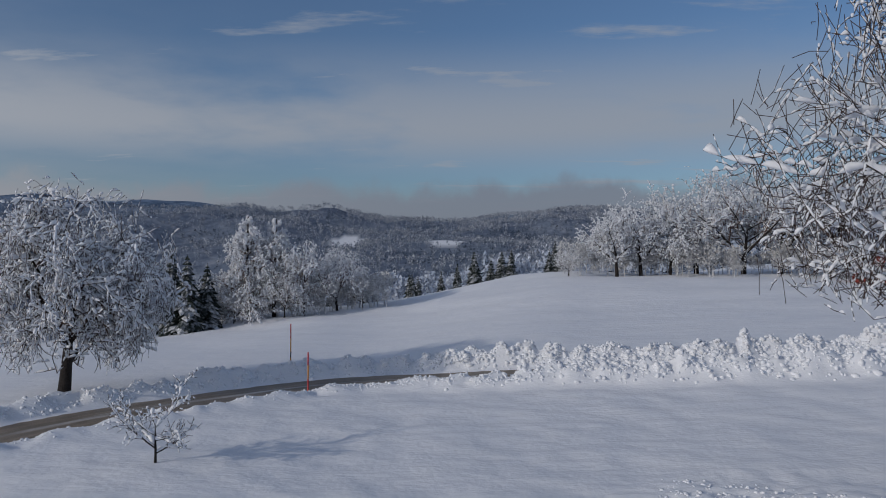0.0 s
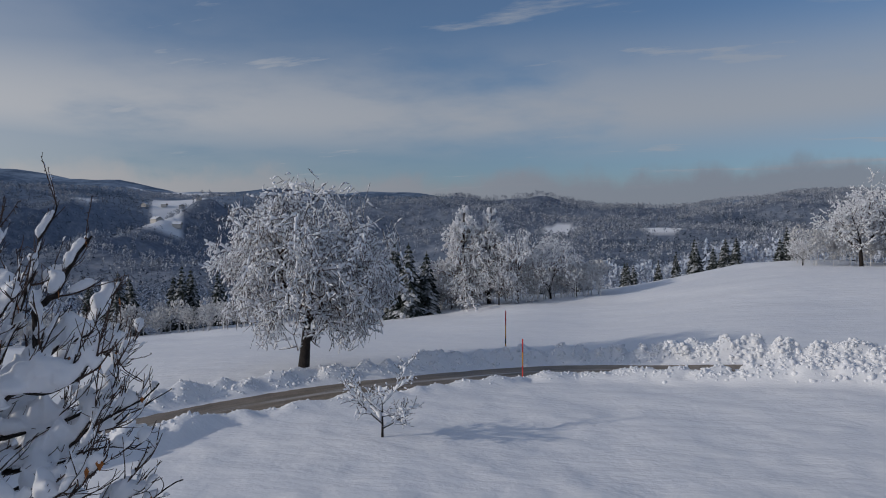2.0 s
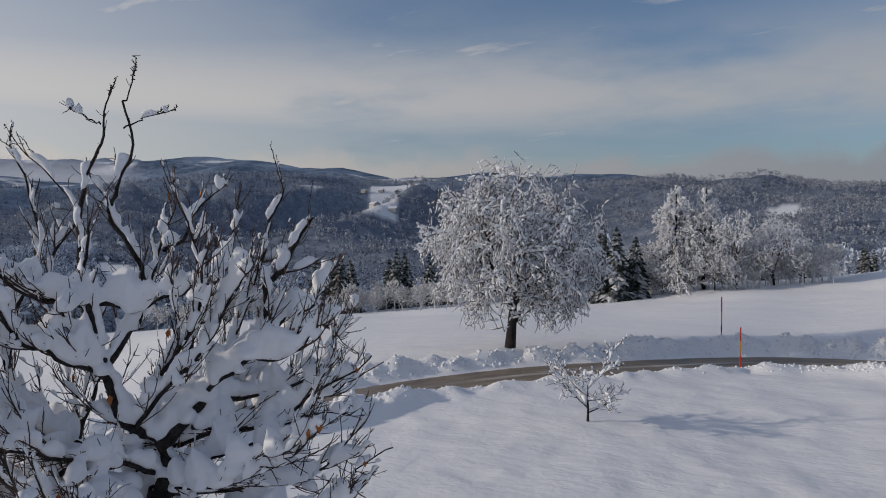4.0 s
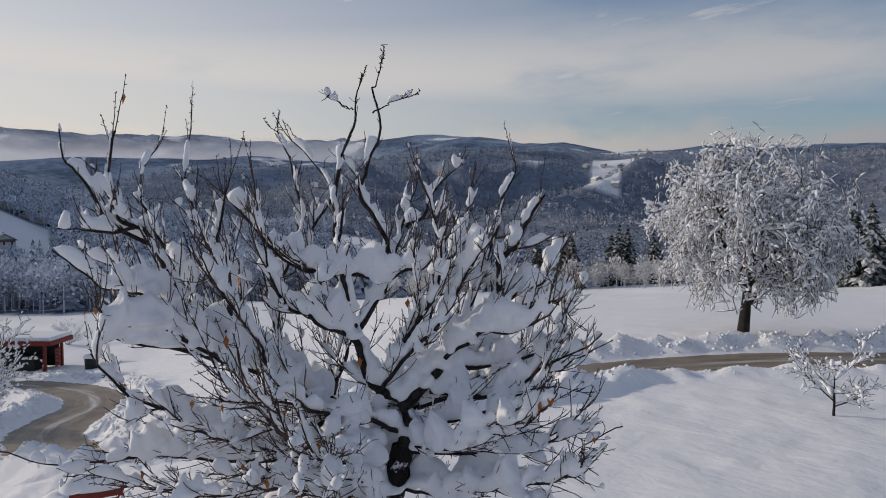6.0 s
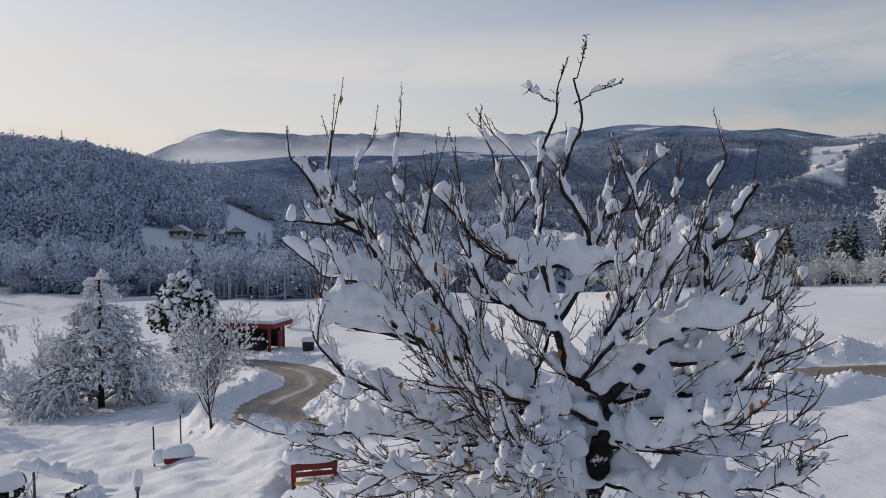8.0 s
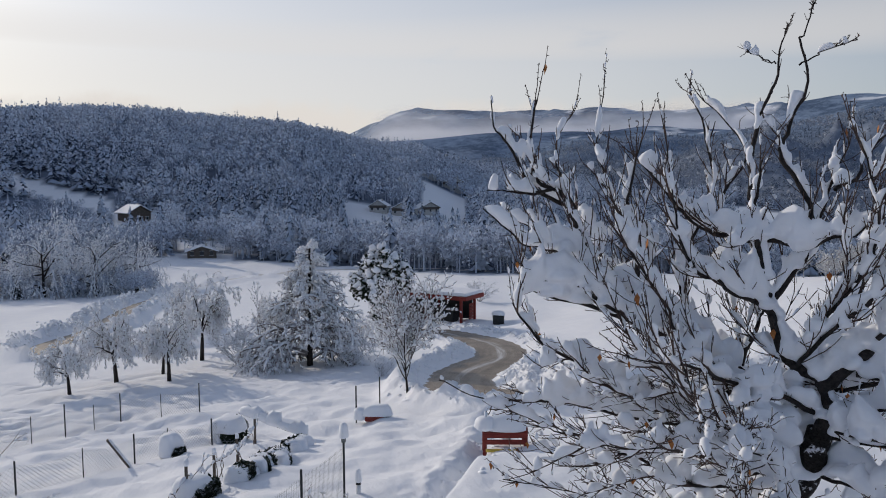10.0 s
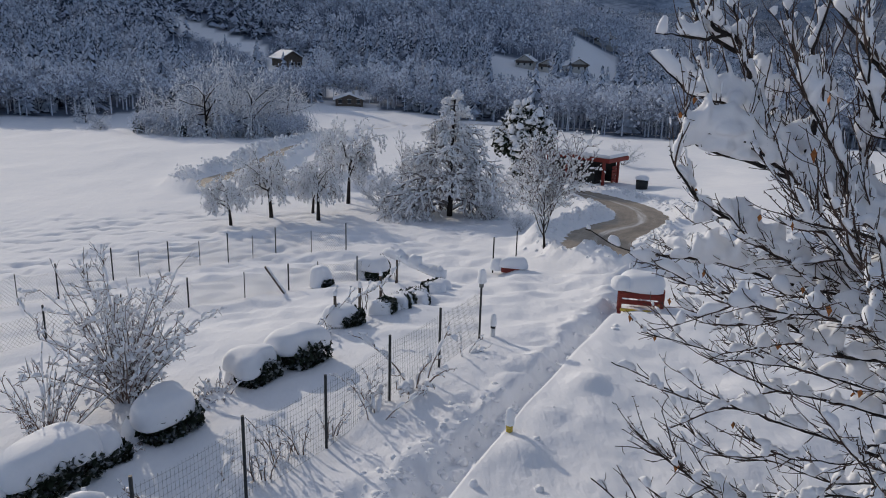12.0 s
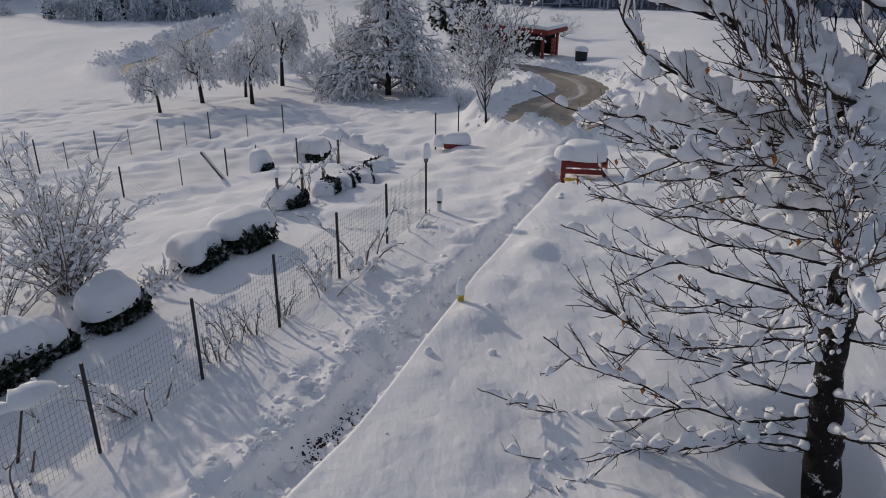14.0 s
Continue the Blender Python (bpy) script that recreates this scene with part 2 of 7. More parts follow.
M_DARK = material("dark_plastic", two_tone((0.012, 0.014, 0.014), (0.03, 0.034, 0.034), 10.0), 0.5)
M_YELLOW = material("yellow_paint", two_tone((0.55, 0.40, 0.06), (0.68, 0.52, 0.12), 20.0), 0.5)
M_SIGNAL = material("signal_red", two_tone((0.50, 0.035, 0.03), (0.62, 0.06, 0.045), 20.0), 0.45)
M_ORANGE = material("signal_orange", two_tone((0.62, 0.25, 0.03), (0.7, 0.33, 0.06), 20.0), 0.45)
M_WHITE = material("white_paint", two_tone((0.68, 0.68, 0.67), (0.8, 0.8, 0.79), 12.0), 0.6)
M_PLASTER = material("house_plaster", two_tone((0.44, 0.42, 0.39), (0.58, 0.56, 0.53), 1.6), 0.85)
M_PANE = material("window_pane", two_tone((0.02, 0.025, 0.03), (0.04, 0.045, 0.05), 2.0), 0.12, 0.6)
M_BOX = material("box_hedge_leaf", frosted((0.010, 0.016, 0.008), (0.7, 0.72, 0.75), -0.02, 9.0), 0.8)
# hill woods: distance haze is put into these bluish base colours
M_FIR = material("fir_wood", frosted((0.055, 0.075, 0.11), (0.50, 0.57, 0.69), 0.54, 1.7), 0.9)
# darker copy of fir_wood: less frost, and valley shade put into the colour
M_DARKFIR = material("shaded_fir_wood", frosted((0.05, 0.07, 0.105), (0.44, 0.51, 0.63), 0.40, 0.02), 0.9)
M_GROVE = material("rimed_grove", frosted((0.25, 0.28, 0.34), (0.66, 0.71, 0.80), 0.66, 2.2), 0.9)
M_NEARFIR = material("near_fir", frosted((0.012, 0.018, 0.014), (0.70, 0.72, 0.77), 0.14, 2.6), 0.9)
# far woods: haze painted in as bluish, flattened tones
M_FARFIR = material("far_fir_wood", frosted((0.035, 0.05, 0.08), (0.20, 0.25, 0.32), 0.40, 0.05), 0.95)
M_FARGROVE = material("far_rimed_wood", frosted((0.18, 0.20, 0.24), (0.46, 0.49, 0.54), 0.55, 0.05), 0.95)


def road_look(n):
    lane = n.add("ShaderNodeCombineXYZ", {0: n.add("ShaderNodeAttribute", attribute_name="across").outputs["Fac"], 1: n.add("ShaderNodeAttribute", attribute_name="along").outputs["Fac"], 2: 0.0}).outputs[0]
    streak = n.noise(n.add("ShaderNodeMapping", {0: lane, 3: (5.0, 0.18, 1.0)}).outputs[0], 1.0, 5.0, 0.6)
    u = n.math("ADD", n.math("MULTIPLY", n.noise(n.spot, 0.8, 4.0), 0.45), n.math("MULTIPLY", streak, 0.55))
    grit = n.noise(n.spot, 30.0, 3.0)
    base = n.mix(n.ramp(u, 0.35, 0.65), (0.15, 0.12, 0.088, 1), (0.28, 0.228, 0.172, 1))
    track = n.add("ShaderNodeAttribute", attribute_name="slush").outputs["Fac"]
    slush = n.ramp(n.math("ADD", track, n.math("ADD", n.math("MULTIPLY", grit, 0.35), n.math("MULTIPLY", n.math("SUBTRACT", streak, 0.5), 1.3))), 0.45, 0.95)
    colour(n, n.mix(slush, base, (0.66, 0.65, 0.645, 1)))
    bump(n, n.math("ADD", grit, u), 0.5, 0.03)


M_ROAD = material("wet_road", road_look, 0.5, 0.4)


# ---------------------------------------------------------------- building blocks
def mesh_of(name, verts, faces, mat, smooth_faces=True):
    """A mesh from an array of corners and one of triangles or of quads (or a list of such arrays)."""
    me = bpy.data.meshes.new(name)
    groups = [np.asarray(f, np.int32) for f in (faces if isinstance(faces, list) else [faces]) if len(f)]
    verts = np.asarray(verts, np.float32)
    me.vertices.add(len(verts))
    me.vertices.foreach_set("co", verts.ravel())
    loops = np.concatenate([g.ravel() for g in groups])
    sizes = np.concatenate([np.full(len(g), g.shape[1]) for g in groups])
    me.loops.add(len(loops))
    me.loops.foreach_set("vertex_index", loops)
    me.polygons.add(len(sizes))
    me.polygons.foreach_set("loop_start", np.concatenate([[0], np.cumsum(sizes)[:-1]]).astype(np.int32))
    me.polygons.foreach_set("use_smooth", np.full(len(sizes), smooth_faces))
    me.update(calc_edges=True)
    me.validate()
    me.materials.append(mat)
    return me


def part(name, me, parent, label="", at=None):
    """Links a mesh as one part under a thing or a part."""
    ob = new(name, me)
    ob.parent = parent
    if at is not None:
        ob.matrix_basis = at
    if label:
        ob["label"] = label
    return ob


def thing(name, at, label, category, group="", kind=""):
    ob = new(name)
    ob.empty_display_size = 0.2
    ob.matrix_basis = at
    return tagged(ob, label, category, group, kind)


def box(name, x0, x1, y0, y1, z0, z1, mat, bevel=0.01):
    bm = bmesh.new()
    bmesh.ops.create_cube(bm, size=1)
    for v in bm.verts:
        v.co = ((x0 + x1) / 2 + v.co.x * (x1 - x0), (y0 + y1) / 2 + v.co.y * (y1 - y0), (z0 + z1) / 2 + v.co.z * (z1 - z0))
    if bevel:
        bmesh.ops.bevel(bm, geom=bm.edges[:], offset=min(bevel, 0.3 * min(x1 - x0, y1 - y0, z1 - z0)), segments=2, affect="EDGES")
    return finish(name, bm, mat)


def rod(name, a, b, ra, rb, mat, sides=10):
    """A round rod between two places."""
    v, f = tubes([(np.array([a, b], float), np.array([ra, rb], float))], sides, True)
    return mesh_of(name, v, f, mat)


def finish(name, bm, mat, smooth_faces=False):
    me = bpy.data.meshes.new(name)
    bm.to_mesh(me)
    bm.free()
    me.materials.append(mat)
    for p in me.polygons:
        p.use_smooth = smooth_faces
    return me


def rings(pts, rad):
    t = np.gradient(pts, axis=0)
    t /= np.linalg.norm(t, axis=1, keepdims=True) + 1e-9
    ref = np.array([0.0, 0, 1]) if abs(t[0, 2]) < 0.8 else np.array([1.0, 0.2, 0])
    u = np.cross(t, ref)
    u /= np.linalg.norm(u, axis=1, keepdims=True) + 1e-9
    return t, u, np.cross(u, t)


def grid_faces(rows, cols, start, wrap=True):
    i, j = np.meshgrid(np.arange(rows - 1), np.arange(cols if wrap else cols - 1), indexing="ij")
    k = (j + 1) % cols
    return (start + np.stack([i * cols + j, i * cols + k, (i + 1) * cols + k, (i + 1) * cols + j], -1)).reshape(-1, 4)


def tubes(branches, sides, caps=False):
    """Tapered tubes along polylines."""
    verts, faces, n = [], [], 0
    ang = np.linspace(0, 2 * np.pi, sides, endpoint=False)
    c, s = np.cos(ang)[None, :, None], np.sin(ang)[None, :, None]
    tris = []
    for pts, rad in branches:
        _, u, w = rings(pts, rad)
        ring = pts[:, None] + rad[:, None, None] * (u[:, None] * c + w[:, None] * s)
        verts.append(ring.reshape(-1, 3))
        faces.append(grid_faces(len(pts), sides, n))
        n += len(pts) * sides
        if caps:
            verts.append(np.stack([pts[0], pts[-1]]))
            k = np.arange(sides)
            a0 = n - len(pts) * sides
            tris.append(np.stack([a0 + (k + 1) % sides, a0 + k, np.full(sides, n)], 1))
            tris.append(np.stack([n - sides + k, n - sides + (k + 1) % sides, np.full(sides, n + 1)], 1))
            n += 2
    return np.concatenate(verts), ([np.concatenate(faces)] + ([np.concatenate(tris)] if tris else []))


def snow_strips(branches, rng, wide, deep, cover=1.0, step=None, cling=0.3, coarse=False, bare=0.13):
    """Snow lying along branches: lumpy strips with a flat foot, deepest where the branch lies level."""
    verts, faces, n = [], [], 0
    prof = np.array([[-1, 0.0], [-0.86, 0.55], [-0.30, 0.97], [0.30, 0.97], [0.86, 0.55], [1, 0.0], [0, -0.22]])
    if coarse:
        prof = np.array([[-1, 0.05], [0, 1.0], [1, 0.05], [0, -0.2]])
    up = np.array([0.0, 0, 1])
    for pts, rad in branches:
        if rng.random() > cover:
            continue
        length = np.linalg.norm(np.diff(pts, axis=0), axis=1).sum()
        if step or len(pts) < 3:
            k = max(3, int(length / step) + 1) if step else 3
            old = np.linspace(0, 1, len(pts))
            fresh = np.linspace(0, 1, k)
            pts = np.stack([np.interp(fresh, old, pts[:, a]) for a in range(3)], 1)
            rad = np.interp(fresh, old, rad)
        k = len(pts)
        t, _, _ = rings(pts, rad)
        level = np.sqrt(np.clip(1 - t[:, 2] ** 2, 0, 1))
        side = np.cross(t, up) + 1e-6
        side /= np.linalg.norm(side, axis=1, keepdims=True)
        lump = 0.55 + 0.75 * rng.random(k)
        lump = np.convolve(np.pad(lump, 1, mode="edge"), [0.25, 0.5, 0.25], "valid")
        gaps = np.repeat(rng.random(k // 3 + 1) > bare, 3)[:k]
        q = np.maximum(level, cling) * lump * np.where(gaps, 1, 0.08)
        q[0] *= 0.3
        q[-1] *= 0.2
        w = rad * 0.85 + wide * q
        h = rad * 0.3 + deep * q * np.clip(0.4 + level, 0, 1.2)
        lean = np.cross(side, t)
        lean = np.where(lean[:, 2:] < 0, -lean, lean)
        lean = lean * 0.75 + up * 0.25 + rng.normal(0, 0.12, 3)
        lean /= np.linalg.norm(lean, axis=1, keepdims=True)
        foot = pts + lean * (rad * 0.72)[:, None]
        wob = 1 + rng.normal(0, 0.13, (k, len(prof)))
        ring = foot[:, None] + side[:, None] * (w[:, None] * prof[:, 0] * wob)[..., None] + lean[:, None] * (h[:, None] * prof[:, 1] * wob)[..., None]
        verts.append(ring.reshape(-1, 3))
        faces.append(grid_faces(k, len(prof), n))
        n += k * len(prof)
    return np.concatenate(verts), np.concatenate(faces)


def snow_runs(branches, rng, run, gap, wide, deep, rows=6, keep=1.0, first=0.0):
    """Snow in separate rounded rolls along branches, each with a swelling back and soft ends."""
    P, R, L = [], [], []
    for pts, rad in branches:
        if rng.random() > keep:
            continue
        arc = np.concatenate([[0], np.cumsum(np.linalg.norm(np.diff(pts, axis=0), axis=1))])
        s = first * arc[-1] + rng.uniform(0, max(gap[1], 0.0))
        while s < arc[-1] - 0.02:
            e = min(s + rng.uniform(*run), arc[-1])
            q = np.linspace(s, e, rows)
            P.append(np.stack([np.interp(q, arc, pts[:, a]) for a in range(3)], 1))
            R.append(np.interp(q, arc, rad))
            L.append(e - s)
            if e >= arc[-1]:
                break
            s = e + rng.uniform(*gap)
    P, R, L = np.array(P), np.array(R), np.array(L)[:, None]
    n = len(P)
    t = np.gradient(P, axis=1)
    t /= np.linalg.norm(t, axis=2, keepdims=True) + 1e-9
    up = np.array([0.0, 0, 1])
    level = np.sqrt(np.clip(1 - t[..., 2] ** 2, 0, 1))
    side = np.cross(t, up) + rng.normal(0, 0.04, (n, 1, 3))
    side /= np.linalg.norm(side, axis=2, keepdims=True) + 1e-9
    lean = np.cross(side, t)
    lean = np.where(lean[..., 2:] < 0, -lean, lean) * 0.7 + up * 0.3 + rng.normal(0, 0.16, (n, 1, 3))
    lean /= np.linalg.norm(lean, axis=2, keepdims=True)
    swell = np.sin(np.pi * np.linspace(0.0, 1.0, rows)) ** 0.5
    size = np.maximum(swell, 0.06) * (0.6 + 0.75 * rng.random((n, 1))) * (1 + rng.normal(0, 0.11, (n, rows))) * np.maximum(level, 0.5) * np.clip(L / (2.6 * wide), 0.4, 1)
    w = R * 0.7 + wide * size
    h = R * 0.3 + deep * size * np.clip(0.35 + level, 0, 1.2)
    prof = np.array([(-0.62, 0.0), (-1.0, 0.42), (-0.72, 0.85), (0.0, 1.06), (0.72, 0.85), (1.0, 0.42), (0.62, 0.0), (0.0, -0.14)]) if rows > 4 else np.array([(-0.9, 0.2), (-0.5, 0.95), (0.5, 0.95), (0.9, 0.2), (0.0, -0.2)])
    wob = 1 + rng.normal(0, 0.06, (n, rows, len(prof)))
    foot = P + lean * (R * 0.6)[..., None]
    ring = foot[:, :, None] + side[:, :, None] * (w[..., None] * prof[:, 0] * wob)[..., None] + lean[:, :, None] * (h[..., None] * prof[:, 1] * wob)[..., None]
    k = rows * len(prof)
    f = (grid_faces(rows, len(prof), 0)[None] + k * np.arange(n)[:, None, None]).reshape(-1, 4)
    return ring.reshape(-1, 3), f


def merged(pieces):
    """Several (corners, quads) pairs as one."""
    at = np.cumsum([0] + [len(v) for v, _ in pieces])
    return np.concatenate([v for v, _ in pieces]), np.concatenate([f + a for (_, f), a in zip(pieces, at)])


def snow_puffs(branches, rng, size, gap):
    """Snow caught in clumps along thin branches: small rounded, drawn-out lumps."""
    where, along = [], []
    for pts, rad in branches:
        run = np.concatenate([[0], np.cumsum(np.linalg.norm(np.diff(pts, axis=0), axis=1))])
        n = max(1, int(run[-1] / gap + rng.random()))
        s = rng.uniform(0.1, 1.0, n) * run[-1]
        where.append(np.stack([np.interp(s, run, pts[:, a]) for a in range(3)], 1))
        along.append(np.repeat((pts[-1] - pts[0])[None], n, 0))
    p, t = np.concatenate(where), np.concatenate(along)
    t = t / (np.linalg.norm(t, axis=1, keepdims=True) + 1e-9)
    side = np.cross(t, (0.0, 0, 1)) + rng.normal(0, 0.1, t.shape)
    side /= np.linalg.norm(side, axis=1, keepdims=True)
    up = np.cross(side, t)
    up = np.where(up[:, 2:] < 0, -up, up) * 0.6 + np.array([0, 0, 0.4])
    s = size * (0.5 + 0.9 * rng.random((len(p), 1)) ** 1.3)
    k = lambda: s * (0.75 + 0.5 * rng.random((len(p), 1)))
    v = np.stack([p + t * k() * 1.7, p - t * k() * 1.7, p + side * k(), p - side * k(), p + up * k() * 1.1, p - up * k() * 0.25], 1).reshape(-1, 3)
    f = np.array([(0, 2, 4), (2, 1, 4), (1, 3, 4), (3, 0, 4), (2, 0, 5), (1, 2, 5), (3, 1, 5), (0, 3, 5)])
    return v, (f[None] + 6 * np.arange(len(p))[:, None, None]).reshape(-1, 3)


def unit(v):
    return v / (np.linalg.norm(v) + 1e-9)


def grow(rng, p, d, length, radius, level, plan, out):
    """Branches of a tree, level by level. plan: per level (children, angle, ratio, wander, pull up, segments)."""
    kids, angle, ratio, wander, pull, segs = plan[level]
    pts, rad = [np.array(p, float)], [radius]
    d = unit(np.array(d, float))
    for k in range(segs):
        d = unit(d + rng.normal(0, wander, 3) + np.array([0, 0, pull]))
        pts.append(pts[-1] + d * length / segs)
        rad.append(radius * (1 - 0.72 * (k + 1) / segs))
    pts, rad = np.array(pts), np.array(rad)
    out.append((pts, rad, level))
    if level + 1 >= len(plan):
        return
    turn0 = rng.random() * 6.283
    for k in range(kids):
        f = (0.98 - 0.72 * (k / max(kids - 1, 1)) ** 0.9) if level else (1.0 - (0.55 if kids < 15 else 0.9) * k / max(kids - 1, 1))
        f = float(np.clip(f + rng.normal(0, 0.03), 0.05, 1))
        i = min(int(f * segs), segs - 1)
        base = pts[i] + (pts[i + 1] - pts[i]) * (f * segs - i)
        along = unit(pts[i + 1] - pts[i])
        turn = turn0 + k * 2.4 + rng.normal(0, 0.4)
        a = unit(np.cross(along, [0.3, 0.9, 0.1]))
        b = np.cross(along, a)
        tilt = radians(angle) * (0.75 + 0.5 * rng.random())
        way = along * math.cos(tilt) + (a * math.cos(turn) + b * math.sin(turn)) * math.sin(tilt)
        size = ratio * (0.7 + 0.5 * rng.random()) * (1.1 - 0.35 * f if level else (1.0 if kids < 15 else 1.12 - f))
        r = min(radius * (1 - 0.72 * f) * 0.8, radius * 0.6) + 0.002
        grow(rng, base, way, length * size, r, level + 1, plan, out)


def tree_meshes(seed, height, radius, plan, snow, thin=M_TWIG, lean=(0, 0), bole=0.3, width=None, thick=(6, 4, 3), coarse=False, puff_gap=3.6, runs=None, floor=None, edge=96, least=0.0, slim=1.0, dome=None):
    """The meshes of a snowed-up tree: bole and limbs, twigs, snow."""
    rng = np.random.default_rng(seed)
    out = []
    grow(rng, (0, 0, -0.3), (lean[0], lean[1], 1), height * bole, radius, 0, plan, out)
    every = np.concatenate([p for p, r, l in out if l > 0])
    up = height / np.percentile(every[:, 2], 99.7)
    across = up if width is None else 0.5 * width / np.percentile(np.hypot(every[:, 0], every[:, 1]), edge)
    out = [(p * (across, across, up), np.maximum(r * (slim if l else 1.0), least), l) for p, r, l in out]
    if dome is not None:
        middle, across, above, below = dome
        within = lambda p: (p[0] ** 2 + p[1] ** 2) / across ** 2 + ((p[2] - middle) / (above if p[2] > middle else below)) ** 2 < 1 + 0.14 * math.sin(3 * math.atan2(p[1], p[0]) + 2 * p[2])
        out = [(p, r, l) for p, r, l in out if l == 0 or within(p[-1])]
    if floor is not None:
        out = [(p, r, l) for p, r, l in out if l == 0 or p[:, 2].min() > floor]
    upto = 0 if plan[0][0] > 15 else 1
    stout = [(p, r) for p, r, l in out if l <= upto]
    fine = [(p, r) for p, r, l in out if l > upto]
    a = mesh_of("trunk", *tubes(stout, thick[0]), M_BARK)
    b = mesh_of("twigs", *tubes(fine, thick[2]), thin)
    if runs:
        c = mesh_of("snow", *merged([snow_runs([(p, r) for p, r, l in out if l == level], rng, *how) for level, *how in runs]), M_CAP)
        return a, b, c
    wide, deep, cover, step = snow
    if coarse:
        v1, f1 = snow_strips([(p, r) for p, r, l in out if 0 < l < 3], rng, wide * 0.8, deep, cover, step, 0.3, True, 0.3)
        v2, f2 = snow_puffs([(p, r) for p, r, l in out if l > 1], rng, wide, wide * puff_gap)
        c = mesh_of("snow", np.concatenate([v1, v2]), [f1, f2 + len(v1)], M_CAP)
        return a, b, c
    c = mesh_of("snow", *snow_strips([(p, r) for p, r, l in out if l > 0], rng, wide, deep, cover, step), M_CAP)
    return a, b, c


def plant(name, meshes, at, label, category="tree", group=""):
    t = thing(name, at, label, category, group)
    for key, me in zip(("trunk", "crown", "snow"), meshes):
        ob = part(key, me, t, "" if key != "snow" else "white snow lying on the branches")
        if key != "trunk":
            ob["kind"] = "stuff"
    return t


def lumps(rng, centres, sizes, squash=0.7):
    """Rough clods: small bent icosahedra."""
    g = (1 + 5 ** 0.5) / 2
    v = np.array([(-1, g, 0), (1, g, 0), (-1, -g, 0), (1, -g, 0), (0, -1, g), (0, 1, g), (0, -1, -g), (0, 1, -g), (g, 0, -1), (g, 0, 1), (-g, 0, -1), (-g, 0, 1)]) / 1.9
    f = np.array([(0, 11, 5), (0, 5, 1), (0, 1, 7), (0, 7, 10), (0, 10, 11), (1, 5, 9), (5, 11, 4), (11, 10, 2), (10, 7, 6), (7, 1, 8), (3, 9, 4), (3, 4, 2), (3, 2, 6), (3, 6, 8), (3, 8, 9), (4, 9, 5), (2, 4, 11), (6, 2, 10), (8, 6, 7), (9, 8, 1)])
    n = len(centres)
    ang = rng.random(n) * 6.283
    c, s = np.cos(ang), np.sin(ang)
    w = v[None] * (1 + rng.normal(0, 0.2, (n, 12, 1))) * (1 + rng.normal(0, 0.18, (n, 1, 3)))
    w = np.stack([w[..., 0] * c[:, None] - w[..., 1] * s[:, None], w[..., 0] * s[:, None] + w[..., 1] * c[:, None], w[..., 2] * squash], -1)
    verts = (np.asarray(centres)[:, None] + w * np.asarray(sizes)[:, None, None]).reshape(-1, 3)
    faces = (f[None] + 12 * np.arange(n)[:, None, None]).reshape(-1, 3)
    return verts, faces


def cap_mesh(name, rx, ry, h, seed, rows=7, cols=18, square=2.0, uneven=0.06, edge=0.5):
    """A pillow of snow, flat below."""
    rng = np.random.default_rng(seed)
    bumps = rng.normal(0, 1, (3, 3))
    verts, faces = [], []
    for i in range(rows + 1):
        a = i / rows * math.pi / 2
        for j in range(cols):
            b = j / cols * 2 * math.pi
            ca, sa = math.cos(b), math.sin(b)
            q = (abs(ca) ** square + abs(sa) ** square) ** (-1 / square)
            k = 1 + uneven * sum(bumps[m, 0] * math.sin((m + 1) * b + bumps[m, 1] * 3) for m in range(3))
            verts.append((rx * math.cos(a) ** edge * ca * q * k, ry * math.cos(a) ** edge * sa * q * k, h * math.sin(a) * (1 + 1.4 * uneven * (bumps[0, 2] * math.sin(b + a * 1.5) + bumps[1, 2] * math.sin(2 * b + 1 - a)) * math.cos(a))))
    verts = [(x * 0.93, y * 0.93, -0.03) for x, y, z in verts[:cols]] + verts
    return mesh_of(name, verts, grid_faces(rows + 2, cols, 0), M_CAP)


# ---------------------------------------------------------------- road, path and ground
def curve_through(points, step):
    """A smooth line through places of the plan, even steps apart."""
    p = np.array([points[0]] + list(points) + [points[-1]], float)
    u = np.linspace(0, 1, 24, endpoint=False)[:, None]
    line = np.concatenate([spline(p[i], p[i + 1], p[i + 2], p[i + 3], u) for i in range(len(p) - 3)] + [p[-1:]])
    run = np.concatenate([[0], np.cumsum(np.linalg.norm(np.diff(line, axis=0), axis=1))])
    s = np.arange(0, run[-1], step)
    return np.stack([np.interp(s, run, line[:, k]) for k in (0, 1)], 1)


ROAD = curve_through([(60, 37), (40, 37.5), (24, 37), (12, 36.5), (2, 37.2), (-4.5, 37.2), (-9, 34.2), (-13.5, 29.6), (-17.5, 24.4), (-21, 17), (-25, 11.6), (-29.3, 8.4), (-33.3, 8.4), (-37.3, 9.9), (-42, 13),
                      (-48, 14.6), (-54, 14.4), (-61, 12.8), (-66, 7), (-65, -2), (-59, -10), (-58.5, -15), (-66, -17.3), (-80, -16.4), (-105, -17), (-131, -16), (-168, -8), (-181, 10), (-176, 40), (-150, 66)], 0.5)
HALF_ROAD = 1.75
PATHWAY = curve_through([(-5.2, -2.8), (-7.0, -1.55), (-8.75, -0.35), (-11.0, 0.9), (-13.1, 2.1), (-16.0, 3.75), (-20.2, 5.9), (-24, 7.2)], 0.25)
KERB = curve_through([(-4.6, -2.4), (-6.92, -0.94), (-8.02, -0.2), (-10.92, 1.3), (-13.84, 2.9), (-17.6, 4.9)], 0.25)


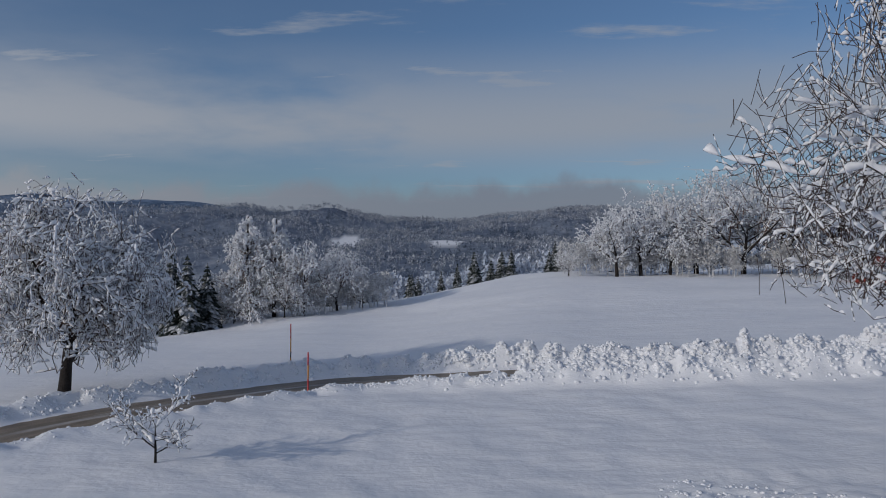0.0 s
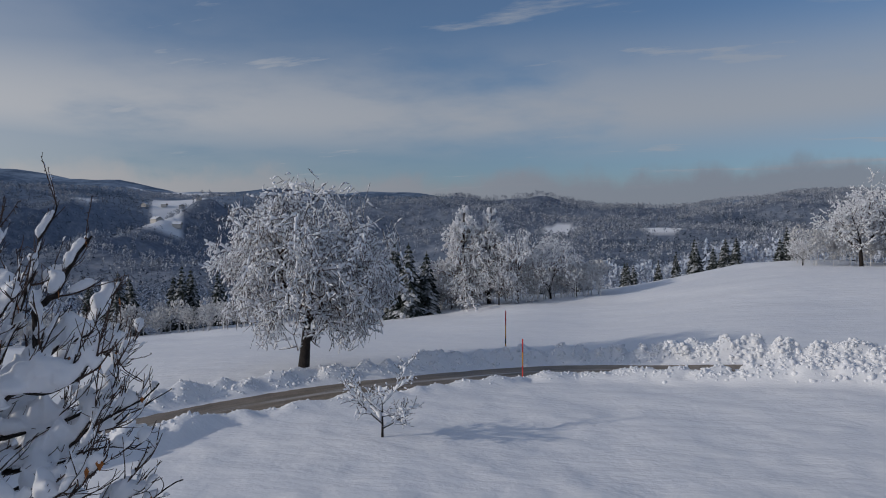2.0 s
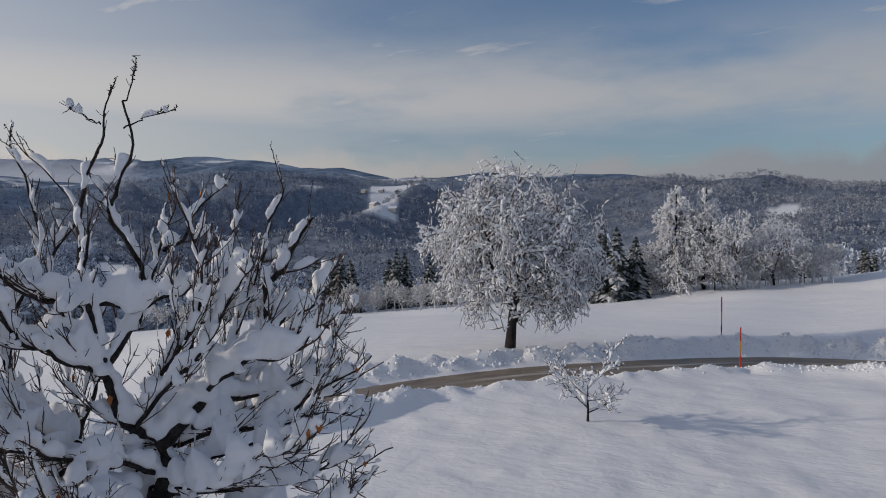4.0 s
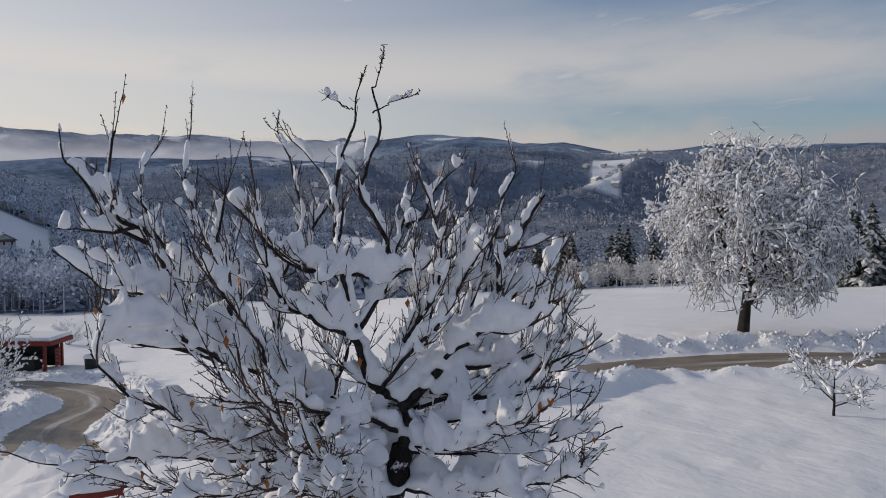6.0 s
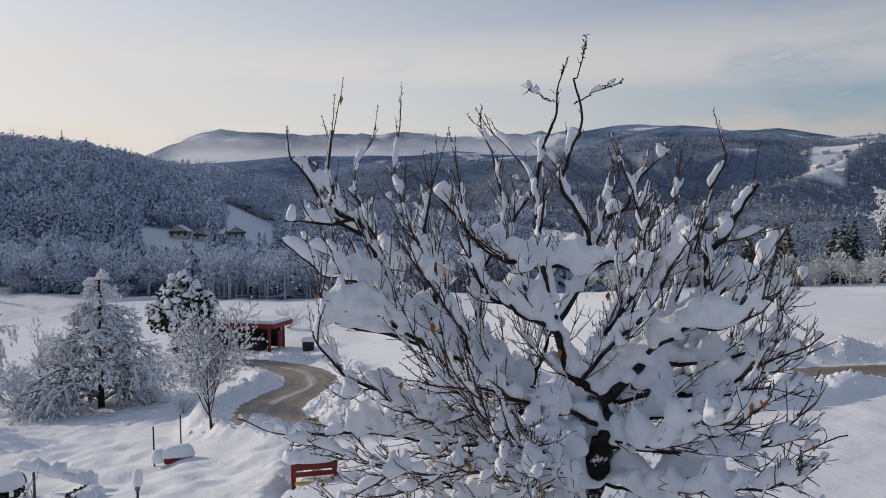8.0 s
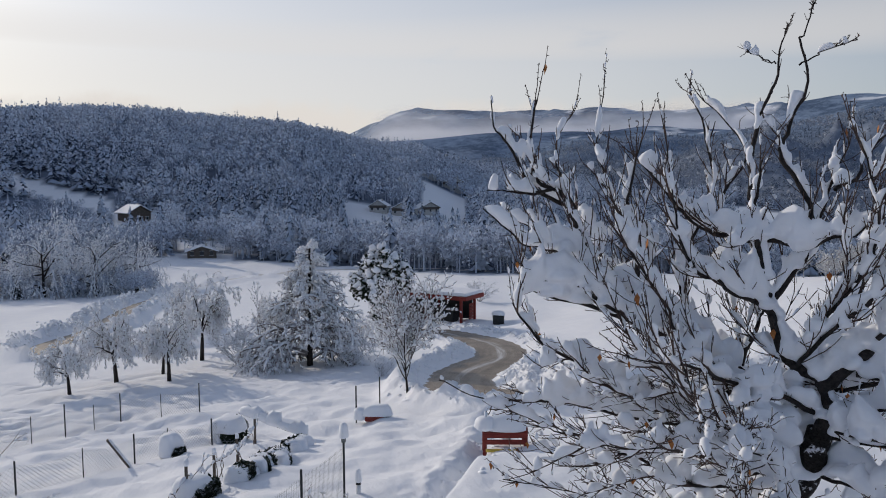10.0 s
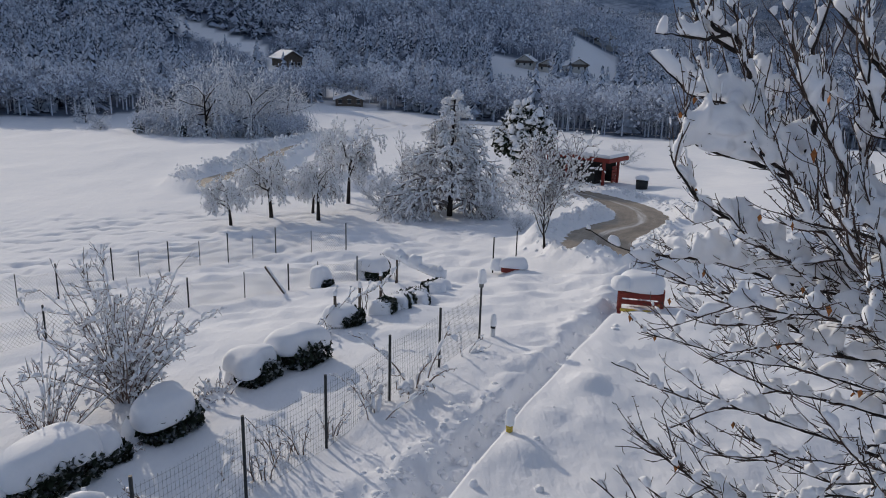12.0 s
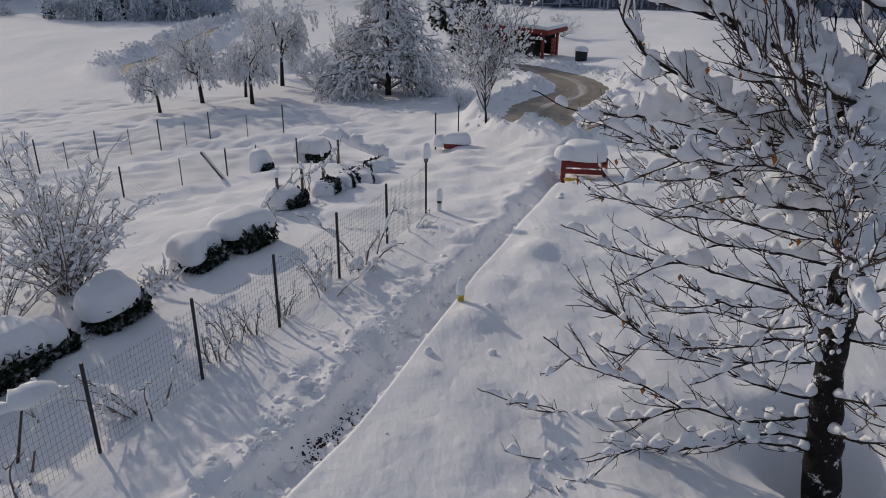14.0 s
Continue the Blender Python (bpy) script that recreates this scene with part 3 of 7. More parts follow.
def nearest(x, y, line, reach):
    """Distance to a line of the plan, which side (left is positive) and where along it, for places within reach."""
    x, y = np.asarray(x, float), np.asarray(y, float)
    d, side, k = np.full(x.shape, 1e3), np.zeros(x.shape), np.zeros(x.shape, int)
    lo, hi = line.min(0) - reach, line.max(0) + reach
    todo = np.where((x > lo[0]) & (x < hi[0]) & (y > lo[1]) & (y < hi[1]))
    way = np.gradient(line, axis=0)
    for chunk in np.array_split(np.stack(todo, 0), max(1, len(todo[0]) // 20000 + 1), axis=1):
        at = tuple(chunk)
        px, py = x[at], y[at]
        q = (px[:, None] - line[None, :, 0]) ** 2 + (py[:, None] - line[None, :, 1]) ** 2
        m = q.argmin(1)
        d[at], k[at] = np.sqrt(q[np.arange(len(m)), m]), m
        side[at] = np.sign(way[m, 0] * (py - line[m, 1]) - way[m, 1] * (px - line[m, 0]))
    return d, side, k


ROAD_Z = np.convolve(np.pad(hills(ROAD[:, 0], ROAD[:, 1]), 8, mode="edge"), np.ones(17) / 17, "valid") - 0.12


def bank_height(k):
    """How high the ploughed snow stands along the road."""
    return 0.78 + 0.28 * smooth(ROAD[k, 0], -8, 6) - 0.30 * smooth(ROAD[k, 0], -40, -50) + 0.75 * smooth(ROAD[k, 1], 6, -4) * smooth(ROAD[k, 0], -50, -56)


def land(x, y, crisp=False):
    """The snow's surface: the lie of the land with the road's cutting, the ploughed banks, the trodden path and the raised bed."""
    z = hills(x, y)
    d, side, k = nearest(x, y, ROAD, 6.0)
    on = smooth(d, HALF_ROAD + 2.2, HALF_ROAD + 0.2)
    z = z * (1 - on) + (ROAD_Z[k] - 0.05) * on
    toward = np.hypot(x, y) < np.hypot(ROAD[k, 0], ROAD[k, 1])
    shield = np.where(toward, smooth(ROAD[k, 0], -27.5, -24.5) * smooth(ROAD[k, 0], -16, -21), 0)
    ridge = np.exp(-(((d - HALF_ROAD - 1.0) / 0.75) ** 2)) * (bank_height(k) + 0.65 * shield)
    ridge = ridge * np.where(toward, 1 - 0.5 * smooth(ROAD[k, 0], 8, -3) * smooth(ROAD[k, 0], -19, -15), 1)
    z = z + ridge * np.clip(0.85 + 0.3 * rough(x, y, 1.1, 11) + 0.4 * rough(x, y, 0.5, 12), 0.2, 1.6)
    free = 1 - smooth(d, HALF_ROAD + 2.6, HALF_ROAD + 1.4)
    # raised bed with a straight edge, trodden path with thrown-up sides
    dk, side, k = nearest(x, y, KERB, 12.0)
    inward = dk * np.where(side < 0, 1, -1)
    open_end = np.where((k > 0) & (k < len(KERB) - 1), 1, 0)
    d, _, _ = nearest(x, y, PATHWAY, 3.0)
    near = smooth(d, 1.35, 0.5) * np.where(open_end > 0, smooth(inward, 0.0, -0.12), 1)
    z = z - 0.25 * smooth(d, 0.40, 0.17) + near * (rough(x, y, 0.5, 30) * 0.06 + rough(x, y, 0.30, 13) * 0.085 + rough(x, y, 0.17, 14) * 0.055 + 0.06 * np.exp(-(((d - 0.62) / 0.2) ** 2)))
    lift = (smooth(inward, -0.02, 0.03) if crisp else smooth(inward, 0.12, 0.5)) * smooth(dk, 11, 4) * open_end
    z = z + 0.30 * lift + lift * smooth(dk, 0.1, 0.6) * (0.07 * rough(x * 0.7 + y * 0.5, y * 1.1 - x * 0.6, 0.9, 15) + 0.03 * rough(x, y, 0.45, 45))
    for mx, my, mh, mr in ((-12.6, 3.05, 0.14, 0.36), (-11.45, 2.15, 0.11, 0.30), (-10.3, 1.55, 0.14, 0.34), (-8.87, 0.66, 0.09, 0.2)):
        z = z + mh * np.exp(-(((x - mx) ** 2 + (y - my) ** 2) / mr ** 2) ** 1.5)
    close = free * smooth(np.hypot(x, y), 60, 25) * (1 - 0.5 * smooth(inward, -0.2, 0.1) * open_end)
    z = z + close * (rough(x, y, 1.7, 23) * 0.062 + rough(x, y, 0.8, 24) * 0.034 + rough(x, y, 0.33, 27) * 0.012)
    wide = free * smooth(np.hypot(x, y), 40, 70) * smooth(np.hypot(x, y), 260, 170)
    z = z + wide * (rough(x, y * 2.2, 9, 28) * 0.22 + rough(x * 0.6, y * 1.6, 2.6, 29) * 0.11)
    grainy = smooth(np.hypot(x - 8.5, y - 16.5), 7, 3)
    z = z + grainy * (rough(x, y, 0.3, 25) * 0.06 + rough(x, y, 0.14, 26) * 0.035)
    # hollow round the fruit tree
    away = (x + 6.9) ** 2 + (y - 5.4) ** 2
    z = z - 0.25 * np.exp(-away / 5) - 0.8 * np.exp(-((away / 0.7) ** 2))
    # trodden snow by the fence and footprints on the field behind the garden
    loose = np.exp(-(((x + 9.6) / 3.2) ** 2 + ((y + 0.45 - (x + 9.6) * -0.5) / 0.7) ** 2))
    z = z + loose * (rough(x, y, 0.45, 16) * 0.07 + rough(x, y, 0.2, 17) * 0.04)
    field = smooth(np.hypot(x + 36, y + 12), 16, 6)
    z = z - field * smooth(rough(x, y, 0.55, 18), 0.25, 0.7) * 0.16
    lawn = free * smooth(np.hypot(x + 29, y), 17, 7)
    return z + lawn * (rough(x, y, 1.3, 19) * 0.12 + rough(x, y, 0.6, 31) * 0.09)


EDGE_AZ, EDGE_R = [40, 60, 70, 78, 86, 95, 102, 112, 130], [150, 150, 158, 172, 192, 218, 214, 182, 170]


def meadow(x, y, az, r):
    """Open snow among the woods."""
    def plot(a0, a1, r0, r1):
        return (az > a0) & (az < a1) & (r > r0) & (r < r1)

    return (plot(75.0, 78.6, 352, 445) | plot(80.0, 84.5, 312, 365) | plot(97.4, 100.4, 278, 312) | (plot(100.2, 107.2, 305, 392) & (np.abs(r - np.interp(az, [100, 107], [318, 372])) < 13)) | plot(93, 96, 236, 275) | plot(92.5, 97, 205, 226)
            | (np.hypot(x + 133, (y - 1062) * 0.6) < 24) | plot(33.2, 36.8, 1590, 1790) | plot(34.8, 38.2, 1010, 1090) | plot(31.4, 36.0, 1240, 1300) | plot(40.5, 42.0, 1320, 1400) | (np.hypot(x + 844, y - 782) < 30) | (np.hypot(x - 160, y - 780) < 45)
            | ((rough(x, y, 160, 30) > 0.80) & (r > 500)))


def left_wood(x, y, az, r):
    return (r > np.interp(az, EDGE_AZ, EDGE_R)) & ~meadow(x, y, az, r)


def right_wood(x, y, az, r):
    return ~meadow(x, y, az, r)


def build_ground():
    az = np.radians(np.concatenate([np.arange(-38, 124, 0.42), np.arange(124, 322, 4.5)]))
    r = np.concatenate([[0.02, 0.6, 2, 3.5, 4.6, 5.4], np.arange(6, 22, 0.1), np.arange(22, 48, 0.22), 48 * 1.021 ** np.arange(0, 224)])
    rr, aa = np.meshgrid(r, az, indexing="ij")
    x, y = -rr * np.sin(aa), rr * np.cos(aa)
    z = land(x, y)
    v = np.stack([x, y, z], -1).reshape(-1, 3)
    f = grid_faces(len(r), len(az), 0)
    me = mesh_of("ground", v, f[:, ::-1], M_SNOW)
    deg = np.degrees(aa)
    # wooded ground that gets the painted shade
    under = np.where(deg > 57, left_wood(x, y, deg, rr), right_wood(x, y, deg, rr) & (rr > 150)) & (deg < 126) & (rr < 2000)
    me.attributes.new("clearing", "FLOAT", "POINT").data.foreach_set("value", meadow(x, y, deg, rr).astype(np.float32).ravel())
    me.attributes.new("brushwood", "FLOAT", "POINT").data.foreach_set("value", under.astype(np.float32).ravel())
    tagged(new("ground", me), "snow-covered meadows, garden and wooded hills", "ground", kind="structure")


def build_road():
    way = np.gradient(ROAD, axis=0)
    way /= np.linalg.norm(way, axis=1, keepdims=True)
    out = np.stack([-way[:, 1], way[:, 0]], 1)
    offs = np.linspace(-1, 1, 11)
    v = np.concatenate([np.stack([ROAD[:, 0] + out[:, 0] * o * (HALF_ROAD + 0.25), ROAD[:, 1] + out[:, 1] * o * (HALF_ROAD + 0.25), ROAD_Z + 0.03 * (1 - o * o)], 1)[:, None] for o in offs], 1)
    me = mesh_of("road", v.reshape(-1, 3), grid_faces(len(ROAD), 11, 0, False)[:, ::-1], M_ROAD)
    slush = me.attributes.new("slush", "FLOAT", "POINT")
    track = 0.42 * np.exp(-((offs / 0.16) ** 2)) + 0.75 * smooth(np.abs(offs), 0.72, 1.0) + 0.1
    slush.data.foreach_set("value", np.maximum(np.tile(track, len(ROAD)), 1.6 * np.repeat(smooth(ROAD[:, 0], -150, -165), 11)).astype(np.float32))
    me.attributes.new("across", "FLOAT", "POINT").data.foreach_set("value", np.tile(offs, len(ROAD)).astype(np.float32))
    me.attributes.new("along", "FLOAT", "POINT").data.foreach_set("value", np.repeat(0.5 * np.arange(len(ROAD)), 11).astype(np.float32))
    tagged(new("road", me), "narrow wet ploughed road with slush between the wheel tracks", "road", kind="structure")


def build_banks():
    rng = np.random.default_rng(21)
    way = np.gradient(ROAD, axis=0)
    way /= np.linalg.norm(way, axis=1, keepdims=True)
    out = np.stack([-way[:, 1], way[:, 0]], 1)
    for name, sign in (("snow_bank", 1), ("snow_bank", -1)):
        upto = np.where(ROAD[:, 0] > -150)[0]
        size_scale = 0.5 + 0.9 * smooth(ROAD[upto, 0], -14, 4)
        k = rng.choice(upto, 15000, p=size_scale / size_scale.sum())
        big = 0.66 + 0.28 * smooth(ROAD[k, 0], -14, 4)
        o = sign * (HALF_ROAD + 0.1 + rng.beta(1.6, 2.2, len(k)) * (1.4 + 0.5 * smooth(ROAD[k, 0], -10, 6)))
        x, y = ROAD[k, 0] + out[k, 0] * o + rng.normal(0, 0.15, len(k)), ROAD[k, 1] + out[k, 1] * o + rng.normal(0, 0.15, len(k))
        low = sign > 0
        big = big * (1 - 0.45 * low * smooth(ROAD[k, 0], 8, -3) * smooth(ROAD[k, 0], -19, -15))
        size = (0.045 + 0.12 * rng.random(len(k)) ** 2.4) * big * (1 + 1.2 * smooth(ROAD[k, 0], -66, -90))
        v, f = lumps(rng, np.stack([x, y, land(x, y) - size * 0.15], 1), size, 0.95)
        tagged(new(name, mesh_of("snow_bank", v, f, M_PILE)), "rough clods of ploughed snow piled along the road", "snow bank", kind="stuff")


def build_bed():
    """The raised bed's straight edge, cut clean beside the path."""
    line = KERB[2:-2]
    way = np.gradient(line, axis=0)
    way /= np.linalg.norm(way, axis=1, keepdims=True)
    offs = np.array([-0.035, 0.0, 0.035, 0.08, 0.15, 0.25, 0.4, 0.6, 0.85, 1.1, 1.3])
    x = line[:, None, 0] + way[:, None, 1] * offs
    y = line[:, None, 1] - way[:, None, 0] * offs
    z = land(x, y, True) + 0.012 - 0.03 * (offs < -0.01) - 0.06 * smooth(offs, 0.6, 1.3) - 0.03 * np.exp(-((offs / 0.03) ** 2))
    me = mesh_of("raised_bed", np.stack([x, y, z], -1).reshape(-1, 3), grid_faces(len(line), len(offs), 0, False), M_SNOW)
    tagged(new("raised_bed", me), "smooth raised bed of snow with a straight edge beside the path", "snow bed", kind="structure")


def build_clods():
    """Clods thrown up beside the trodden path and over the churned corner of the lawn."""
    rng = np.random.default_rng(22)
    k = rng.integers(0, len(PATHWAY), 700)
    way = np.gradient(PATHWAY, axis=0)
    way /= np.linalg.norm(way, axis=1, keepdims=True)
    o = np.where(rng.random(len(k)) < 0.7, -1, 0.4) * np.abs(rng.normal(0, 1, len(k))) * 0.4
    x, y = PATHWAY[k, 0] - way[k, 1] * o, PATHWAY[k, 1] + way[k, 0] * o
    size = 0.02 + 0.07 * rng.random(len(k)) ** 2.5
    a, r = rng.uniform(-0.60, -0.27, 2600), rng.uniform(11.5, 22, 2600)
    x, y = np.concatenate([x, -r * np.sin(a)]), np.concatenate([y, r * np.cos(a)])
    size = np.concatenate([size, 0.015 + 0.045 * rng.random(2600) ** 2])
    b = np.stack([rng.normal(-9.3, 1.7, 260), np.zeros(260)], 1)
    b[:, 1] = -0.65 + (b[:, 0] + 9.3) * -0.55 + rng.normal(0, 0.3, 260)
    x, y, size = np.concatenate([x, b[:, 0]]), np.concatenate([y, b[:, 1]]), np.concatenate([size, 0.02 + 0.06 * rng.random(260) ** 2])
    v, f = lumps(rng, np.stack([x, y, land(x, y) + size * 0.1], 1), size, 0.75)
    b = PATHWAY[(PATHWAY[:, 0] > -8.75) & (PATHWAY[:, 0] < -7.7)]
    b = b[rng.integers(0, len(b), 260)] + rng.normal(0, 0.065, (260, 2)) * (1 + 0.6 * rng.random((260, 1)))
    size_b = 0.008 + 0.016 * rng.random(260) ** 2
    vb, fb = lumps(rng, np.stack([b[:, 0], b[:, 1], land(b[:, 0], b[:, 1])], 1), size_b, 0.7)
    tagged(new("bare_gravel", mesh_of("bare_gravel", vb, fb, M_SOIL, False)), "dark gravel and soil trodden bare in the path", "gravel", kind="stuff")
    tagged(new("snow_clods", mesh_of("snow_clods", v, f, M_PILE)), "loose clods of trodden snow along the garden path", "snow", kind="stuff")


build_ground()
build_road()
build_banks()
build_bed()
build_clods()


# ---------------------------------------------------------------- trees
def stand(x, y, turn=0.0, size=1.0, sink=0.0):
    """An upright pose on the snow."""
    return pose(x, y, float(land(np.array([x]), np.array([y]))[0]) - sink, 0, 0, turn) @ Matrix.Scale(size, 4)


# children, angle, ratio, wander, pull up, segments
ERECT = [(8, 28, 1.5, 0.03, 0.05, 5), (8, 34, 0.55, 0.08, 0.08, 6), (5, 38, 0.5, 0.12, 0.05, 4), (3, 40, 0.5, 0.12, 0.03, 3)]

FAR_WEEP = [(8, 46, 1.2, 0.04, 0.03, 4), (8, 42, 0.62, 0.10, -0.02, 4), (6, 46, 0.5, 0.14, -0.08, 2), (4, 44, 0.45, 0.16, -0.14, 1), (0, 40, 0.5, 0.16, -0.2, 1)]
FAR_ROUND = [(8, 52, 1.15, 0.04, 0.02, 4), (8, 44, 0.62, 0.12, 0.03, 4), (6, 46, 0.5, 0.16, 0.0, 2), (4, 48, 0.45, 0.2, -0.02, 1), (0, 48, 0.5, 0.2, -0.05, 1)]

# the near fruit tree: limbs drawn in its own plane (across, height), at a depth before or behind that plane
def closed_runs(branches, rng, *how):
    """Rolls of snow with their ends closed, so that they can be melted into one mass."""
    v, f = snow_runs(branches, rng, *how)
    rows = how[4]
    cols = 8 if rows > 4 else 5
    n = len(v) // (rows * cols)
    ring = v.reshape(n, rows, cols, 3)
    ends = np.concatenate([ring[:, 0].mean(1), ring[:, -1].mean(1)])
    k, base, size = np.arange(cols), np.arange(n)[:, None] * rows * cols, len(v)
    first = np.stack([base + (k + 1) % cols, base + k, np.broadcast_to(size + np.arange(n)[:, None], (n, cols))], -1)
    last = base + (rows - 1) * cols
    second = np.stack([last + k, last + (k + 1) % cols, np.broadcast_to(size + n + np.arange(n)[:, None], (n, cols))], -1)
    return np.concatenate([v, ends]), f, np.concatenate([first.reshape(-1, 3), second.reshape(-1, 3)])


def melted(name, pieces, voxel, rounds):
    """One mass of snow out of many overlapping rolls and heaps."""
    verts, quads, tris, n = [], [], [], 0
    for v, f, *t in pieces:
        verts.append(v)
        quads.append(f + n)
        if t:
            tris.append(t[0] + n)
        n += len(v)
    rough_mass = mesh_of(name, np.concatenate(verts), [np.concatenate(quads), np.concatenate(tris)], M_CAP)
    ob = bpy.data.objects.new(name, rough_mass)
    scene.collection.objects.link(ob)
    mod = ob.modifiers.new("melt", "REMESH")
    mod.mode, mod.voxel_size, mod.use_smooth_shade = "VOXEL", voxel, True
    mod = ob.modifiers.new("soften", "SMOOTH")
    mod.factor, mod.iterations = 0.5, rounds
    me = bpy.data.meshes.new_from_object(ob.evaluated_get(bpy.context.evaluated_depsgraph_get()))
    bpy.data.objects.remove(ob)
    bpy.data.meshes.remove(rough_mass)
    me.name = name
    return me


def near_tree():
    rng = np.random.default_rng(77)
    limbs = []

    def limb(r, depth, *line, turn=0.0):
        p = np.array([(x, depth + turn * (k / (len(line) - 1)), z) for k, (x, z) in enumerate(line)], float)
        q = np.concatenate([p[:1], p, p[-1:]])
        u = np.linspace(0, 1, 5, endpoint=False)[:, None]
        w = np.concatenate([spline(q[i], q[i + 1], q[i + 2], q[i + 3], u) for i in range(len(q) - 3)] + [p[-1:]])
        wander = rng.normal(0, 0.05, (len(p) + 1, 3))
        w = w + rng.normal(0, 0.007, w.shape) + np.stack([np.interp(np.linspace(0, len(p), len(w)), range(len(p) + 1), wander[:, a]) for a in range(3)], 1) * np.minimum(1, np.arange(len(w)) / 6)[:, None]
        thick, fall = (0.76, 1.1) if r > 0.08 else (0.70, 1.0) if w[:, 2].mean() > 4.4 else (0.55, 0.7) if w[:, 2].mean() > 3.0 else (0.42, 0.65)
        limbs.append((w, np.maximum(thick * r * (1 - 0.84 * np.linspace(0, 1, len(w)) ** fall), 0.007)))

    old = np.array([(0.12, 0.0, -1.2), (-0.05, 0, 0.1), (-0.15, 0, 0.72), (-0.25, 0, 1.6), (-0.28, 0, 2.4), (-0.12, 0, 3.0), (0.10, 0, 3.4), (0.22, 0.0, 3.9)])
    girth = [0.24, 0.21, 0.19, 0.175, 0.165, 0.155, 0.15, 0.13]
    fine = np.linspace(0, 1, 60)
    steps = np.linspace(0, 1, 8)
    rugged = lambda k: np.convolve(rng.normal(0, k, 62), [0.25, 0.5, 0.25], "valid")
    bole = [(np.stack([np.interp(fine, steps, old[:, a]) + rugged(0.012) for a in range(3)], 1), np.interp(fine, steps, girth) * (1 + rugged(0.10)))]
    limb(0.15, 0, (0.23, 3.86), (0.25, 4.19), (0.20, 4.43))
    limb(0.11, 0, (0.20, 4.36), (0.46, 4.58), (0.72, 4.91), (1.05, 5.17), (1.29, 5.46), (1.39, 5.88), (1.49, 6.14), (1.72, 6.44), (1.93, 6.73), turn=0.3)
    limb(0.085, 0, (0.20, 4.45), (-0.03, 4.53), (-0.18, 4.80), (-0.32, 5.13), (-0.38, 5.39), (-0.40, 5.79), (-0.43, 5.98), (-0.51, 6.30), (-0.49, 6.75), turn=-0.2)
    limb(0.1, 0.2, (0.09, 3.32), (-0.34, 3.58), (-0.56, 3.85), (-0.58, 4.32), (-0.51, 4.73), (-0.40, 5.07), turn=0.1)
    limb(0.09, 0.1, (-0.56, 4.30), (-0.79, 4.44), (-1.05, 4.65), (-1.28, 4.89), (-1.63, 5.14), (-2.02, 5.29), (-2.20, 5.50), (-2.32, 5.79), (-2.53, 6.25), (-2.71, 6.57), (-2.82, 6.96), (-2.88, 7.46), turn=-0.4)
    limb(0.05, -0.1, (-0.41, 5.88), (-0.70, 5.92), (-0.95, 6.02), (-1.27, 6.24), (-1.48, 6.47), (-1.63, 6.66), (-1.81, 6.88), turn=-0.2)
    limb(0.045, -0.1, (-0.41, 5.91), (-0.12, 5.85), (0.13, 5.87), (0.41, 6.02), (0.63, 6.24), turn=-0.3)
    limb(0.045, 0, (-0.54, 6.30), (-0.52, 6.75), (-0.48, 7.14), (-0.38, 7.47), (-0.32, 7.86), (-0.31, 8.23), turn=0.2)
    limb(0.05, 0.0, (-0.32, 5.22), (-0.06, 5.53), (0.04, 5.76), (0.06, 6.08), (0.21, 6.28), (0.30, 6.61), (0.37, 6.95), turn=0.5)
    limb(0.042, 0.1, (0.07, 6.06), (-0.07, 6.39), (-0.27, 6.78), (-0.21, 7.07), (-0.11, 7.39), (-0.10, 7.84), (-0.12, 8.09), (-0.01, 8.38), turn=-0.1)
    limb(0.014, 0.0, (-0.11, 7.71), (0.08, 7.82), (0.24, 7.94))
    limb(0.014, 0.1, (-0.33, 7.76), (-0.49, 7.84), (-0.62, 7.88))
    limb(0.055, -0.2, (-1.69, 5.25), (-1.69, 5.60), (-1.70, 6.05), (-1.71, 6.50), (-1.74, 6.92))
    limb(0.03, -0.3, (-2.64, 6.43), (-2.91, 6.36), (-3.13, 6.38), (-3.30, 6.47), turn=-0.3)
    limb(0.045, 0.2, (0.47, 5.08), (0.64, 5.74), (0.79, 6.04), (0.97, 6.27), (1.05, 6.68), (1.08, 6.92), turn=0.6)
    limb(0.05, 0.2, (0.93, 5.08), (1.08, 5.60), (1.22, 6.13), (1.42, 6.54), (1.59, 7.02), (1.66, 7.29), turn=0.7)
    limb(0.035, 0.3, (1.31, 5.44), (1.69, 5.59), (2.01, 5.86), (2.21, 6.16), turn=0.3)
    limb(0.035, 0.2, (0.27, 6.42), (0.51, 6.61), (0.66, 6.95), (0.95, 7.25), turn=0.5)
    limb(0.04, -0.2, (-2.18, 5.49), (-2.49, 5.72), (-2.65, 5.83), (-2.93, 5.91), (-3.25, 6.22), turn=-0.7)
    limb(0.05, -0.2, (-1.35, 4.97), (-1.82, 5.10), (-2.16, 5.33), (-2.47, 5.44), (-2.72, 5.51), (-2.89, 5.68), turn=-0.9)
    limb(0.05, -0.1, (-1.04, 4.66), (-1.47, 4.81), (-1.94, 5.03), (-2.34, 5.21), (-2.66, 5.30), (-2.85, 5.27), turn=-0.8)
    limb(0.055, -0.1, (-0.55, 4.38), (-0.96, 4.09), (-1.58, 4.15), (-2.11, 4.35), (-2.50, 4.68), (-2.78, 5.02), (-2.91, 5.14), turn=-0.9)
    limb(0.055, 0, (-0.54, 3.85), (-1.24, 3.82), (-1.85, 3.90), (-2.48, 4.05), (-2.90, 4.01), (-3.34, 4.00), (-3.75, 4.28), turn=-1.0)
